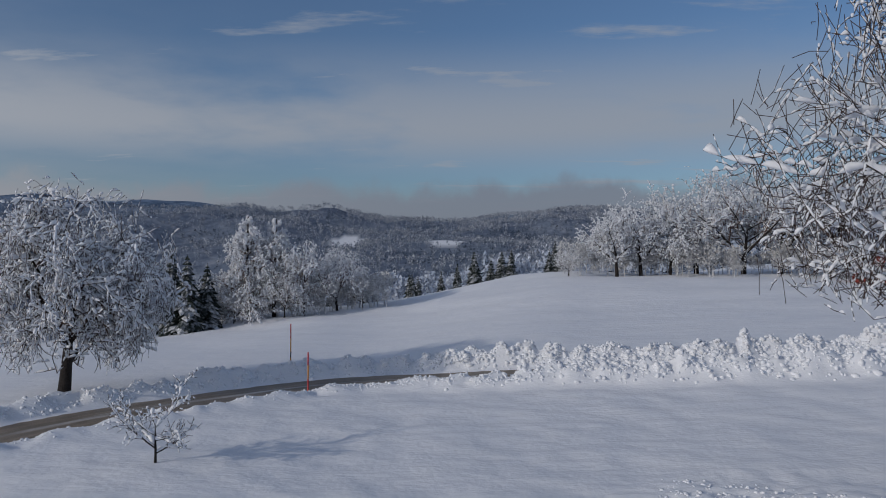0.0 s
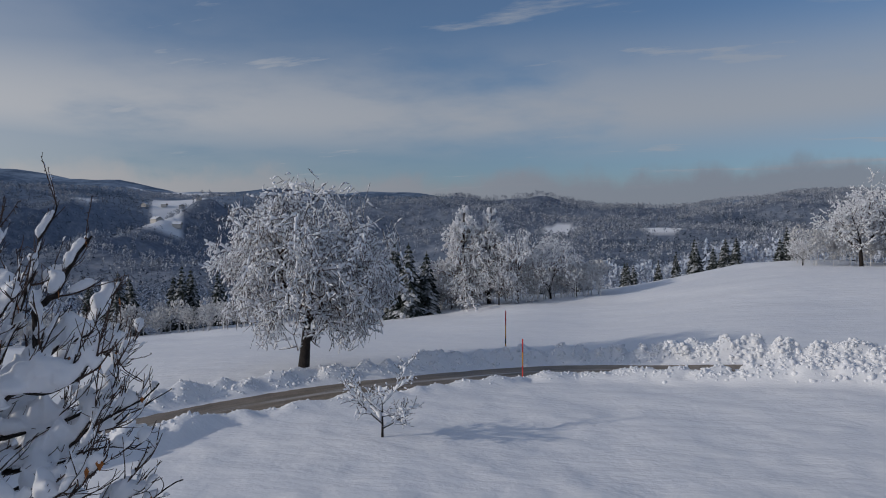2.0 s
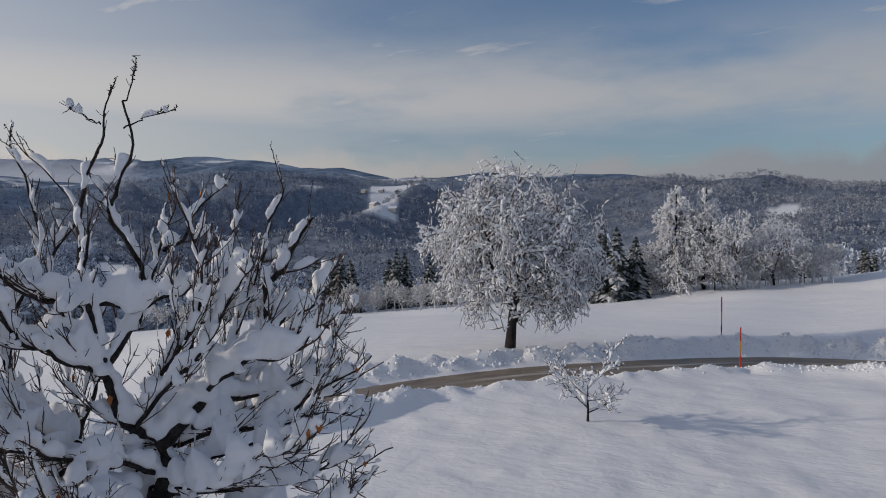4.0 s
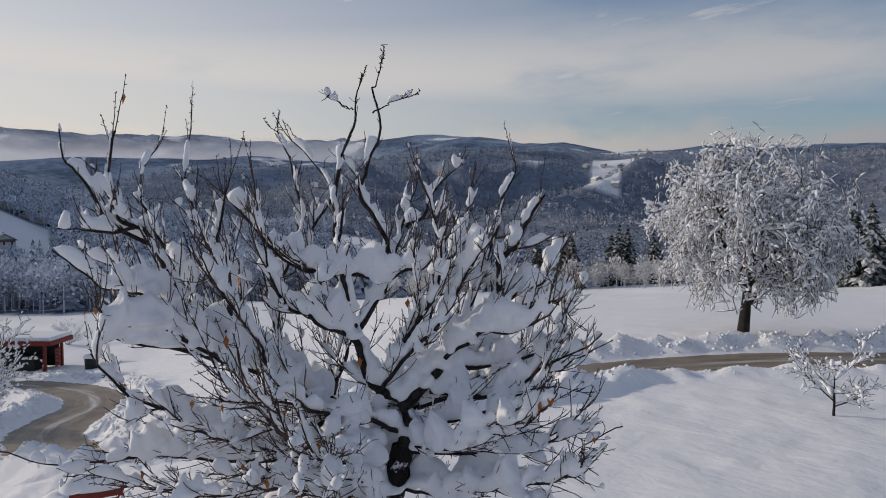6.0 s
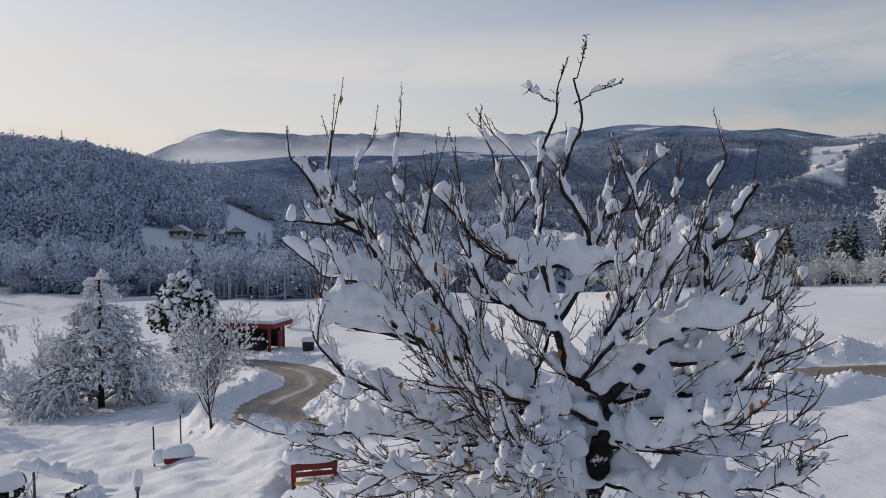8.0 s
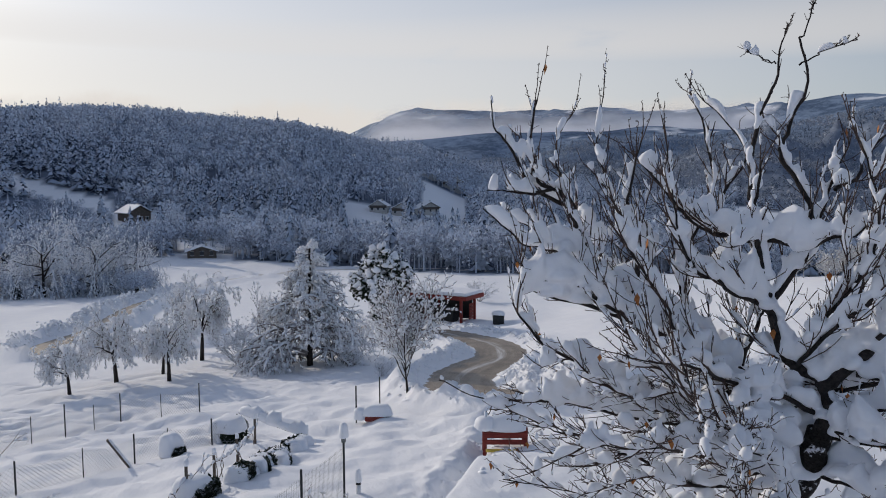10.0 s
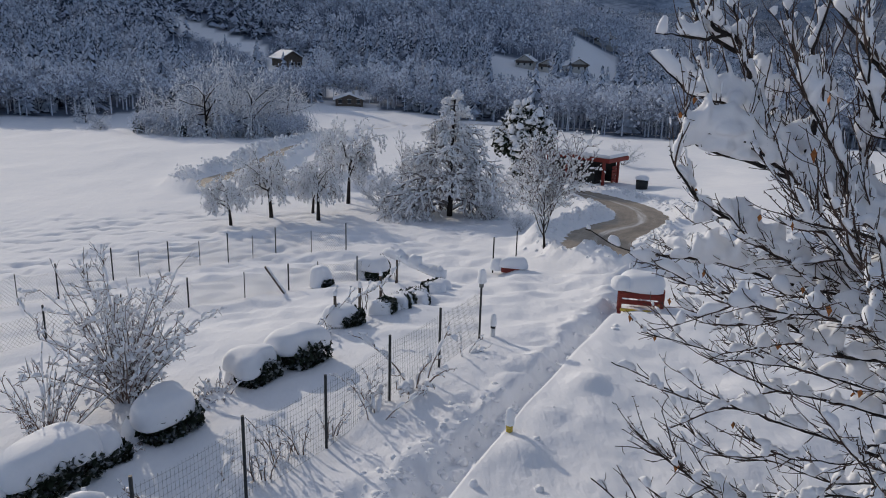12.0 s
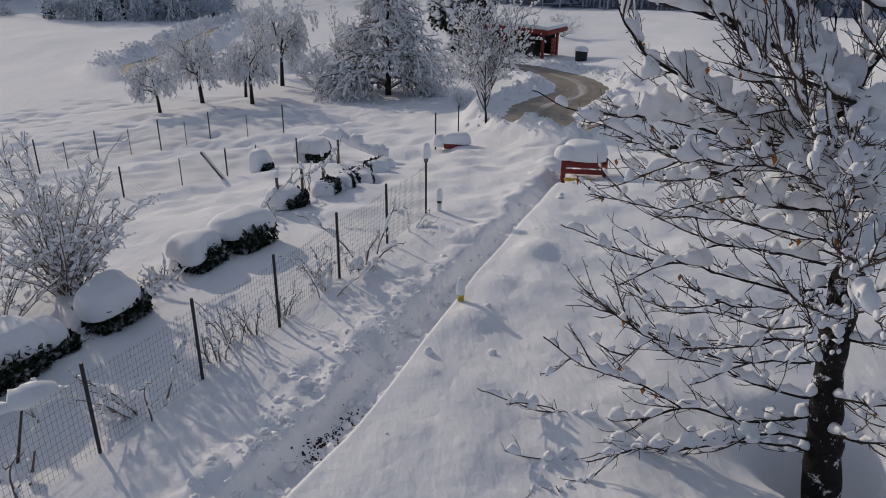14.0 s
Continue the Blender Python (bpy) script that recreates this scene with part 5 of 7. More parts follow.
def fir_mesh(name, seed, height, width, tiers, points, mat):
    """A fir: tiers of drooping boughs of uneven length round a stem."""
    rng = np.random.default_rng(seed)
    verts, faces, n = [], [], 0
    for i in range(tiers):
        f = i / tiers
        z = height * (0.10 + 0.9 * f)
        reach = width * (1 - f) ** 0.85 + 0.12
        a0 = rng.random() * 6.28
        for j in range(points):
            a = a0 + j * 6.283 / points + rng.normal(0, 0.12)
            l = reach * (0.65 + 0.5 * rng.random())
            drop = l * (0.25 + 0.25 * rng.random())
            wide = 0.8 * l * math.sin(math.pi / points) + 0.08
            c, s = math.cos(a), math.sin(a)
            th = height / tiers * 0.55
            q = [(0, 0, z + th), (c * l * 0.6 - s * wide, s * l * 0.6 + c * wide, z - drop * 0.45), (c * l, s * l, z - drop), (c * l * 0.6 + s * wide, s * l * 0.6 - c * wide, z - drop * 0.45), (c * l * 0.55, s * l * 0.55, z - drop * 0.1 + th * 0.5), (c * l * 0.5, s * l * 0.5, z - drop * 0.75 - 0.15)]
            verts += q
            faces += [(n, n + 1, n + 4), (n + 1, n + 2, n + 4), (n + 2, n + 3, n + 4), (n + 3, n, n + 4), (n, n + 5, n + 1), (n + 1, n + 5, n + 2), (n + 2, n + 5, n + 3), (n + 3, n + 5, n)]
            n += 6
    return mesh_of(name, verts, np.array(faces), mat, False)


def trunk_mesh(height, radius):
    return mesh_of("trunk", *tubes([(np.array([[0, 0, -0.4], [0.02, 0, height * 0.4], [0, 0.03, height]]), np.array([radius, radius * 0.7, radius * 0.15]))], 7), M_BARK)


def fir_tree(at, meshes, label, group=""):
    t = thing("fir_tree", at, label, "tree", group)
    part("trunk", meshes[0], t)
    part("crown", meshes[1], t, "dark green boughs under snow")
    return t


fir_a = (trunk_mesh(12, 0.18), fir_mesh("fir_crown", 3, 12, 2.6, 17, 9, M_NEARFIR))
fir_b = (trunk_mesh(12, 0.2), fir_mesh("fir_crown", 4, 12, 3.3, 15, 10, M_NEARFIR))
grp = "firs below the meadow"
rng = np.random.default_rng(7)
for k in range(36):
    a = radians(rng.uniform(-9, 9) if k < 18 else rng.uniform(30.5, 41))
    r = rng.uniform(108, 150) if k < 18 else rng.uniform(90, 112)
    x, y = -r * math.sin(a), r * math.cos(a)
    fir_tree(stand(x, y, rng.uniform(0, 360), rng.uniform(0.42, 0.68)), (fir_a, fir_b)[k % 2], "snow-laden fir standing below the meadow's edge", grp)
for x, y, s in ((-23.4, 70, 0.60), (-25.2, 71, 0.66), (-22.2, 72, 0.52)):
    fir_tree(stand(x, y, 40 * x, s), fir_b, "dark broad fir with snow on its boughs behind the apple tree", grp)


# woods on the hills: joined, too many to count
def scatter(rng, count, az0, az1, r0, r1, keep):
    a = np.radians(rng.uniform(az0, az1, count))
    r = np.sqrt(rng.uniform(r0 ** 2, r1 ** 2, count))
    x, y = -r * np.sin(a), r * np.cos(a)
    ok = keep(x, y, np.degrees(a), r)
    return x[ok], y[ok]


def leafy_tree(rng, n, grain):
    """A frosted bare tree seen from afar: a rounded crown of many small sprays on a stem. Unit height."""
    lobes = np.array([(rng.normal(0, 0.10), rng.normal(0, 0.10), rng.uniform(0.42, 0.78), rng.uniform(0.15, 0.24)) for _ in range(5)])
    pick = rng.integers(0, 5, n)
    d = rng.normal(0, 1, (n, 3))
    d /= np.linalg.norm(d, axis=1, keepdims=True)
    p = lobes[pick, :3] + d * lobes[pick, 3:] * rng.uniform(0.55, 1.1, (n, 1))
    p[:, 2] = np.maximum(p[:, 2], 0.12)
    along = d * 0.7 + np.array([0, 0, 0.5]) + rng.normal(0, 0.35, (n, 3))
    along /= np.linalg.norm(along, axis=1, keepdims=True)
    side = np.cross(along, rng.normal(0, 1, (n, 3)))
    side /= np.linalg.norm(side, axis=1, keepdims=True)
    size = grain * rng.uniform(0.6, 1.3, (n, 1))
    v = np.stack([p - along * size, p + along * size * 0.6 + side * size * 0.55, p + along * size * 0.6 - side * size * 0.55], 1).reshape(-1, 3)
    stem = np.array([(0.02, 0, -0.05), (-0.01, 0.017, -0.05), (-0.01, -0.017, -0.05), (0, 0, 0.7)])
    m = len(v)
    return np.concatenate([v, stem]), np.concatenate([np.arange(m).reshape(-1, 3), [(m, m + 1, m + 3), (m + 1, m + 2, m + 3), (m + 2, m, m + 3)]])


def bough_fir(rng, n, wide=0.19):
    """A fir seen from afar: many single boughs hanging out and down from the stem. Unit height."""
    q = rng.random(n) ** 1.25
    a = rng.uniform(0, 6.283, n)
    w = (wide * (1 - q) ** 0.9 + 0.012) * rng.uniform(0.65, 1.2, n)
    z = 0.08 + 0.92 * q
    c, s = np.cos(a), np.sin(a)
    half = 0.018 + 0.30 * w * (40 / n) ** 0.3
    root = np.stack([c * w * 0.1, s * w * 0.1, z + 0.05], 1)
    tip = np.stack([c * w, s * w, z - 0.35 * w], 1)
    side = np.stack([-s, c, np.zeros(n)], 1) * half[:, None]
    v = np.stack([root, tip + side, tip - side], 1).reshape(-1, 3)
    return v, np.arange(3 * n).reshape(-1, 3)


def wood(name, seed, x, y, tall, mat, shapes, label):
    rng = np.random.default_rng(seed)
    z = land(x, y)
    verts, faces, n = [], [], 0
    pick = rng.integers(0, len(shapes), len(x))
    size = tall[0] + (tall[1] - tall[0]) * rng.random(len(x))
    deg, away = np.degrees(np.arctan2(-x, y)), np.hypot(x, y)
    for a0, a1, r0, r1 in ((99.4, 107.5, 235, 345), (97.2, 100.4, 235, 300), (74.0, 79.2, 270, 360), (79.5, 84.5, 240, 318)):
        size = np.where((deg > a0) & (deg < a1) & (away > r0) & (away < r1), size * np.interp(away, [r0, r1], [0.62, 0.3]), size)
    ang = rng.random(len(x)) * 6.283
    for s, (v, f) in enumerate(shapes):
        m = np.where(pick == s)[0]
        c, q = np.cos(ang[m])[:, None], np.sin(ang[m])[:, None]
        sc = size[m][:, None]
        w = np.stack([(v[:, 0] * c - v[:, 1] * q) * sc + x[m][:, None], (v[:, 0] * q + v[:, 1] * c) * sc + y[m][:, None], v[:, 2] * sc + z[m][:, None]], -1)
        verts.append(w.reshape(-1, 3))
        faces.append((f[None] + n + len(v) * np.arange(len(m))[:, None, None]).reshape(-1, 3))
        n += len(v) * len(m)
    tagged(new(name, mesh_of(name, np.concatenate(verts), np.concatenate(faces), mat, False)), label, "woodland", kind="stuff")


rng = np.random.default_rng(50)
firs = [bough_fir(rng, 44) for _ in range(8)]
fine_groves, fine_firs = [leafy_tree(rng, 260, 0.045) for _ in range(8)], [bough_fir(rng, 150) for _ in range(8)]
brush = [leafy_tree(rng, 64, 0.075) for _ in range(10)]
x, y = scatter(rng, 4600, 56, 124, 150, 330, left_wood)
half = rough(x, y, 60, 31) + rng.normal(0, 0.5, len(x)) > 0.45
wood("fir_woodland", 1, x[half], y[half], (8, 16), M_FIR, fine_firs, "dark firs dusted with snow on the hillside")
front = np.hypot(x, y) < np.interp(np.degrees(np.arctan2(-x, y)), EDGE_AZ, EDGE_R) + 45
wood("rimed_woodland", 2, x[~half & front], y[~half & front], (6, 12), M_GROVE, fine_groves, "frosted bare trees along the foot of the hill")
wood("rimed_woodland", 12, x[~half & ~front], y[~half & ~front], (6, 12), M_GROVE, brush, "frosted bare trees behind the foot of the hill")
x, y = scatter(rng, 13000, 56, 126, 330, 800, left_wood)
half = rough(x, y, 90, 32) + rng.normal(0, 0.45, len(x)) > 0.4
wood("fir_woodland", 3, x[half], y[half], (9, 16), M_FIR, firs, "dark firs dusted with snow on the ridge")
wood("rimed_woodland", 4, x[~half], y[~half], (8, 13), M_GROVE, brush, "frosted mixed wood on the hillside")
x, y = scatter(rng, 7500, -40, 58, 150, 620, right_wood)
close = np.hypot(x, y) < 260
half = np.where(np.hypot(x, y) < 260, -rough(x, y, 80, 33), 0.7 * rough(x, y, 310, 9) - 0.3 * rough(x, y, 80, 33)) + rng.normal(0, 0.3, len(x)) < 0.3
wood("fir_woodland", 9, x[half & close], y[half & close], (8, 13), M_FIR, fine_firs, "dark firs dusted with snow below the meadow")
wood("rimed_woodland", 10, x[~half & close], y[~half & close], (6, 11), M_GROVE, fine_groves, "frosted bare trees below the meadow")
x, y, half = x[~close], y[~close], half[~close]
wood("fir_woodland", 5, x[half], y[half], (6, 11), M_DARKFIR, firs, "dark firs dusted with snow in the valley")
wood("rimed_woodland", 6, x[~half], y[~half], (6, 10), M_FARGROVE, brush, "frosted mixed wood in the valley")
x, y = scatter(rng, 48000, -40, 74, 620, 1950, right_wood)
# dark trees in hollows, pale ones on crests: relief shading put into tree colour
half = 1 - np.abs(rough(x, y + 40 * rough(x, y, 130, 42), 170, 10)) * 1.6 + 0.35 * rough(x, y, 90, 34) + rng.normal(0, 0.2, len(x)) < 0.52
tiny_firs, tiny_brush = [bough_fir(rng, 12, 0.24) for _ in range(8)], [leafy_tree(rng, 12, 0.13) for _ in range(10)]
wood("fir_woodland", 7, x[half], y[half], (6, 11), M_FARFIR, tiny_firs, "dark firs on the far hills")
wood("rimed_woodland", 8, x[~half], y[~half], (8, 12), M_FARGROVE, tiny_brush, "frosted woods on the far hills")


# undergrowth along the edge of the meadow, on the rise and round the clump
a = np.radians(np.concatenate([rng.uniform(4, 34, 260), rng.uniform(-32, -9, 150), rng.uniform(34, 52, 90)]))
r = np.concatenate([rng.uniform(76, 92, 260), rng.uniform(84, 98, 150), rng.uniform(84, 100, 90)])
wood("rimed_thicket", 13, -r * np.sin(a), r * np.cos(a), (1.4, 4.2), M_FROST, fine_groves, "frosted bushes along the edge of the meadow")
x, y = rng.uniform(-152, -136, 120), rng.uniform(-49, -20, 120)
wood("rimed_thicket", 14, x, y, (2.0, 5.0), M_GROVE, fine_groves, "frosted bushes under the clump of trees")

# mist lying in the valley before the far mountains, its sheet raised as added haze
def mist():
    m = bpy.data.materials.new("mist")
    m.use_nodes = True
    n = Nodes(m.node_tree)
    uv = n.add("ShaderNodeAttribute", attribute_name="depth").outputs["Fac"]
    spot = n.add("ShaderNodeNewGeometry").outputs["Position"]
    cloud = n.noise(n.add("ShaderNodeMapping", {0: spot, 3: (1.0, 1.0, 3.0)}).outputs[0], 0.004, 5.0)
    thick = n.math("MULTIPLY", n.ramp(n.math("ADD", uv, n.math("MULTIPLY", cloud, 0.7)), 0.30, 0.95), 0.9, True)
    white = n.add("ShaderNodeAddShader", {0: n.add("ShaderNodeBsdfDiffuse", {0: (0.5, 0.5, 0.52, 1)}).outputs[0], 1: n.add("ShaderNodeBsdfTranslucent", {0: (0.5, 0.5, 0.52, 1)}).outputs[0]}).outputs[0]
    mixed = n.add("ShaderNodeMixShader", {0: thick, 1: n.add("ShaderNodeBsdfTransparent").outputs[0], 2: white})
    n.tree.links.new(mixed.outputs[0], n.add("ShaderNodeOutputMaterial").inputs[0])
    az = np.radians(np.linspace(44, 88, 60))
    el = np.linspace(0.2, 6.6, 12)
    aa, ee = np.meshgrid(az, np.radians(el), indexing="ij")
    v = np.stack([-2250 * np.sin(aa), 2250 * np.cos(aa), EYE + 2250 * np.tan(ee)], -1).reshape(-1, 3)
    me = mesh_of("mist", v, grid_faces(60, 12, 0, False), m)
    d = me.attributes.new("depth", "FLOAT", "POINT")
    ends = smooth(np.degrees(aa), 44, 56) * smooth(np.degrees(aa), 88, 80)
    # the thin upper part is added to stand in for haze over the mountains
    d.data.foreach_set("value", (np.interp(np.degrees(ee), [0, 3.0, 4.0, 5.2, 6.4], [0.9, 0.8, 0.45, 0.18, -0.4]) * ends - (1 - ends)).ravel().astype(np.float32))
    tagged(new("valley_mist", me), "bank of white mist in the far valley, raised as added distance haze", "mist", kind="structure")


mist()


# ---------------------------------------------------------------- the garden
def floor_at(x, y):
    return float(land(np.array([x], float), np.array([y], float))[0])


def post_mesh(h, r=0.024):
    bm = bmesh.new()
    bmesh.ops.create_cone(bm, cap_ends=True, segments=10, radius1=r, radius2=r, depth=h + 0.4)
    bmesh.ops.translate(bm, verts=bm.verts, vec=(0, 0, h / 2 - 0.2))
    return finish("post", bm, M_POST)


def wire_panel(a, b, h, across, up, wire, slant, mat, sag=0.0):
    """Wire netting between two post feet: upright grid, or slanting meshes."""
    a, b = np.array(a, float), np.array(b, float)
    length = np.linalg.norm(b[:2] - a[:2])
    lines = []
    n = max(2, int(length / across))

    def at(u, v):
        p = a + (b - a) * u
        return p + np.array([0, 0, v * h - sag * math.sin(math.pi * u) * v])

    if slant:
        k = int(h / across)
        for i in range(-k, n + 1):
            for s in (1, -1):
                u0, v0, u1, v1 = i / n, 0.0, (i + k) / n, 1.0
                if u0 < 0:
                    v0, u0 = -u0 / (u1 - u0), 0.0
                if u1 > 1:
                    v1, u1 = v0 + (1 - u0) / (k / n) if u0 > 0 else (1 - i / n) / (k / n), 1.0
                v1 = min(v1, 1.0)
                if u1 - u0 < 0.01:
                    continue
                p, q = (at(u0, v0), at(u1, v1)) if s > 0 else (at(1 - u0, v0), at(1 - u1, v1))
                lines.append((np.array([p, q]), np.array([wire, wire])))
    else:
        for i in range(n + 1):
            lines.append((np.array([at(i / n, 0.0), at(i / n, 1.0)]), np.array([wire, wire])))
        for j in range(int(h / up) + 1):
            u = np.linspace(0, 1, 5)
            lines.append((np.array([at(w, j * up / h) for w in u]), np.full(5, wire)))
    v, f = tubes(lines, 3)
    return mesh_of("netting", v, f, mat)


def fence(name, feet, h, label, slant, across, up, wire, mat, heights=None, thick=0.024):
    t = thing(name, pose(0, 0, 0), label, "fence")
    spots = [(x, y, floor_at(x, y)) for x, y in feet]
    for k, p in enumerate(spots):
        part("post", post_mesh(heights[k % len(heights)] if heights else h, thick if not heights or heights[k % len(heights)] > h else thick * 0.6), t, "", pose(*p))
    for p, q in zip(spots, spots[1:]):
        ob = part("netting", wire_panel(p, q, h * 0.94, across, up, wire, slant, mat, 0.03 if not slant else 0.09), t)
    return t


line = [(-4.9, -5.45), (-6.4, -4.42), (-7.93, -3.42), (-9.47, -2.46), (-10.96, -1.5), (-12.59, -0.54), (-14.25, 0.42), (-16.07, 1.4)]
fence("garden_fence", line, 1.22, "green steel posts with welded wire mesh along the garden", False, 0.062, 0.10, 0.0021, M_WIRE, [1.28])
fence("meadow_fence", [(-19.0, -13.4), (-20.6, -12.6), (-22.0, -11.9), (-23.3, -11.3), (-24.6, -10.9), (-25.7, -10.5), (-26.6, -9.9), (-27.7, -9.2), (-28.6, -8.3), (-29.8, -7.5), (-30.7, -6.7), (-32.1, -6.0), (-32.4, -4.5), (-31.4, -2.9)],
      1.02, "sagging frosted wire fence on dark stakes at the meadow", True, 0.12, 0.1, 0.005, M_FROST, [0.98, 1.18])
fence("inner_fence", [(-13.4, -10.4), (-15.2, -9.6), (-17.0, -8.7), (-18.8, -7.6), (-20.5, -6.4), (-21.3, -5.0), (-23.0, -4.0), (-24.0, -3.2), (-25.2, -2.0), (-26.6, -1.3)],
      0.80, "low frosted wire fence across the garden", True, 0.11, 0.1, 0.0048, M_FROST, [0.88, 0.80])

# snow cap and lamp on the last fence post, little path lights
cap_top = thing("post_lantern", pose(-16.07, 1.4, floor_at(-16.07, 1.4) + 1.22), "small lantern under a tall cap of snow", "lamp")
part("lantern", rod("lantern", (0, 0, 0), (0, 0, 0.14), 0.05, 0.06, M_WIRE, 10), cap_top)
part("cap", cap_mesh("cap", 0.10, 0.10, 0.30, 3), cap_top, at=pose(0, 0, 0.13))


def path_light(x, y, colour_band, label, h=0.42, lift=0.0):
    t = thing("path_light", pose(x, y, floor_at(x, y) - 0.03 + lift), label, "garden lamp", "path lights")
    part("stem", rod("stem", (0, 0, -0.2), (0, 0, h * 0.55), 0.055, 0.055, colour_band[0], 14), t)
    part("band", rod("band", (0, 0, h * 0.552), (0, 0, h * 0.75), 0.057, 0.057, colour_band[1], 14), t)
    part("cap", cap_mesh("cap", 0.075, 0.075, 0.26, 5, 6, 12), t, "cone of snow", pose(0, 0, h * 0.76))


path_light(-16.2, 1.72, (M_WHITE, M_DARK), "white path light with a black band and a snow cap")
path_light(-10.9, 1.42, (M_YELLOW, M_YELLOW), "yellow marker post with a snow cap at the path", 0.42, 0.16)
path_light(-9.3, 0.72, (M_CAP, M_CAP), "small post buried in snow beside the path", 0.1)


def snowed_bush(x, y, w, d, h, snow, turn, seed, label, bare=0.58):
    """A clipped evergreen bush: dark leaves below, a thick pillow of snow above."""
    rng = np.random.default_rng(seed)
    t = thing("box_bush", pose(x, y, floor_at(x, y) - 0.05, 0, 0, turn), label, "bush", "bushes in the bed")
    n = 1300
    u = rng.normal(0, 1, (n, 3))
    u /= np.abs(u).max(1, keepdims=True) ** 0.6 * np.linalg.norm(u, axis=1, keepdims=True) ** 0.4
    p = u * (w * 0.53, d * 0.52, h / 2) * rng.uniform(0.86, 1.04, (n, 1)) + (0.03, -0.04, h / 2 - 0.04)
    a = rng.random(n) * 6.283
    leaf = 0.030 + 0.025 * rng.random(n)
    e1 = np.stack([np.cos(a), np.sin(a), rng.normal(0, 0.5, n)], 1) * leaf[:, None]
    e2 = np.stack([-np.sin(a), np.cos(a), rng.normal(0, 0.8, n)], 1) * leaf[:, None]
    v = np.stack([p - e1, p + e2, p + e1, p - e2 + (0, 0, 0.012)], 1).reshape(-1, 3)
    k = np.arange(n)[:, None] * 4
    core = pillows(rng, np.array([(0, 0, h * 0.5)]), np.array([1.0]))
    cv = (core[0] - (0, 0, h * 0.5)) * (w * 0.43, d * 0.42, h * 0.5) + (0.03, -0.05, h * 0.4)
    part("leaves", mesh_of("leaves", np.concatenate([v, cv]), np.concatenate([k + [[0, 1, 2, 3]], core[1] + len(v)]), M_BOX, False), t, "dark green leaves dusted with snow")
    part("snow", cap_mesh("snow", w * 0.54, d * 0.55, snow + h * 0.16, seed, 9, 28, 4.0, 0.10, 0.34), t, "rounded pillow of snow", pose(-0.02, 0.03, h * (bare + 0.08)))
    part("drift", cap_mesh("drift", w * 0.50, d * 0.42, h * 0.95, seed + 40, 7, 20, 3.0, 0.10), t, "snow drifted against the bush", pose(-0.04, d * 0.30, -0.02))
    return t


snowed_bush(-11.6, -4.25, 1.05, 0.75, 0.55, 0.30, 145, 1, "clipped dark green bush under a thick pillow of snow")
snowed_bush(-14.75, -2.45, 1.0, 0.85, 0.62, 0.30, 145, 2, "clipped dark green bush under a double pillow of snow")
snowed_bush(-13.85, -3.2, 0.85, 0.7, 0.50, 0.30, 145, 3, "clipped dark green bush half hidden by snow")
snowed_bush(-9.75, -5.3, 1.25, 0.8, 0.62, 0.30, 145, 4, "wide clipped bush with brownish leaves under snow")
snowed_bush(-10.5, -4.85, 0.6, 0.6, 0.30, 0.28, 145, 5, "small clipped bush under snow")
snowed_bush(-8.95, -5.85, 0.7, 0.65, 0.50, 0.28, 145, 6, "round clipped bush under snow")
snowed_bush(-8.3, -6.3, 0.8, 0.7, 0.50, 0.28, 145, 7, "round clipped bush under snow")
for k, (x, y, w, h, snow) in enumerate([(-17.5, -1.75, 0.75, 0.40, 0.35), (-18.5, -0.85, 0.6, 0.42, 0.22), (-19.0, -0.45, 0.55, 0.36, 0.26), (-19.75, -0.35, 0.6, 0.40, 0.24), (-20.4, 0.1, 0.5, 0.34, 0.26), (-21.0, 0.05, 0.62, 0.42, 0.24), (-21.8, 0.5, 0.55, 0.36, 0.22), (-22.5, 0.75, 0.5, 0.40, 0.24)]):
    snowed_bush(x, y, w, w * 0.85, h, snow, 145 + 23 * k, 8 + k, "low bush with dark gaps under an uneven lump of snow", 0.16)
snowed_bush(-25.9, -1.5, 1.0, 0.9, 0.85, 0.28, 145, 13, "dark bush bent under a heap of snow", 0.5)
snowed_bush(-23.4, -3.0, 0.5, 0.5, 0.35, 0.6, 145, 14, "small bush hidden in a cone of snow", 0.2)


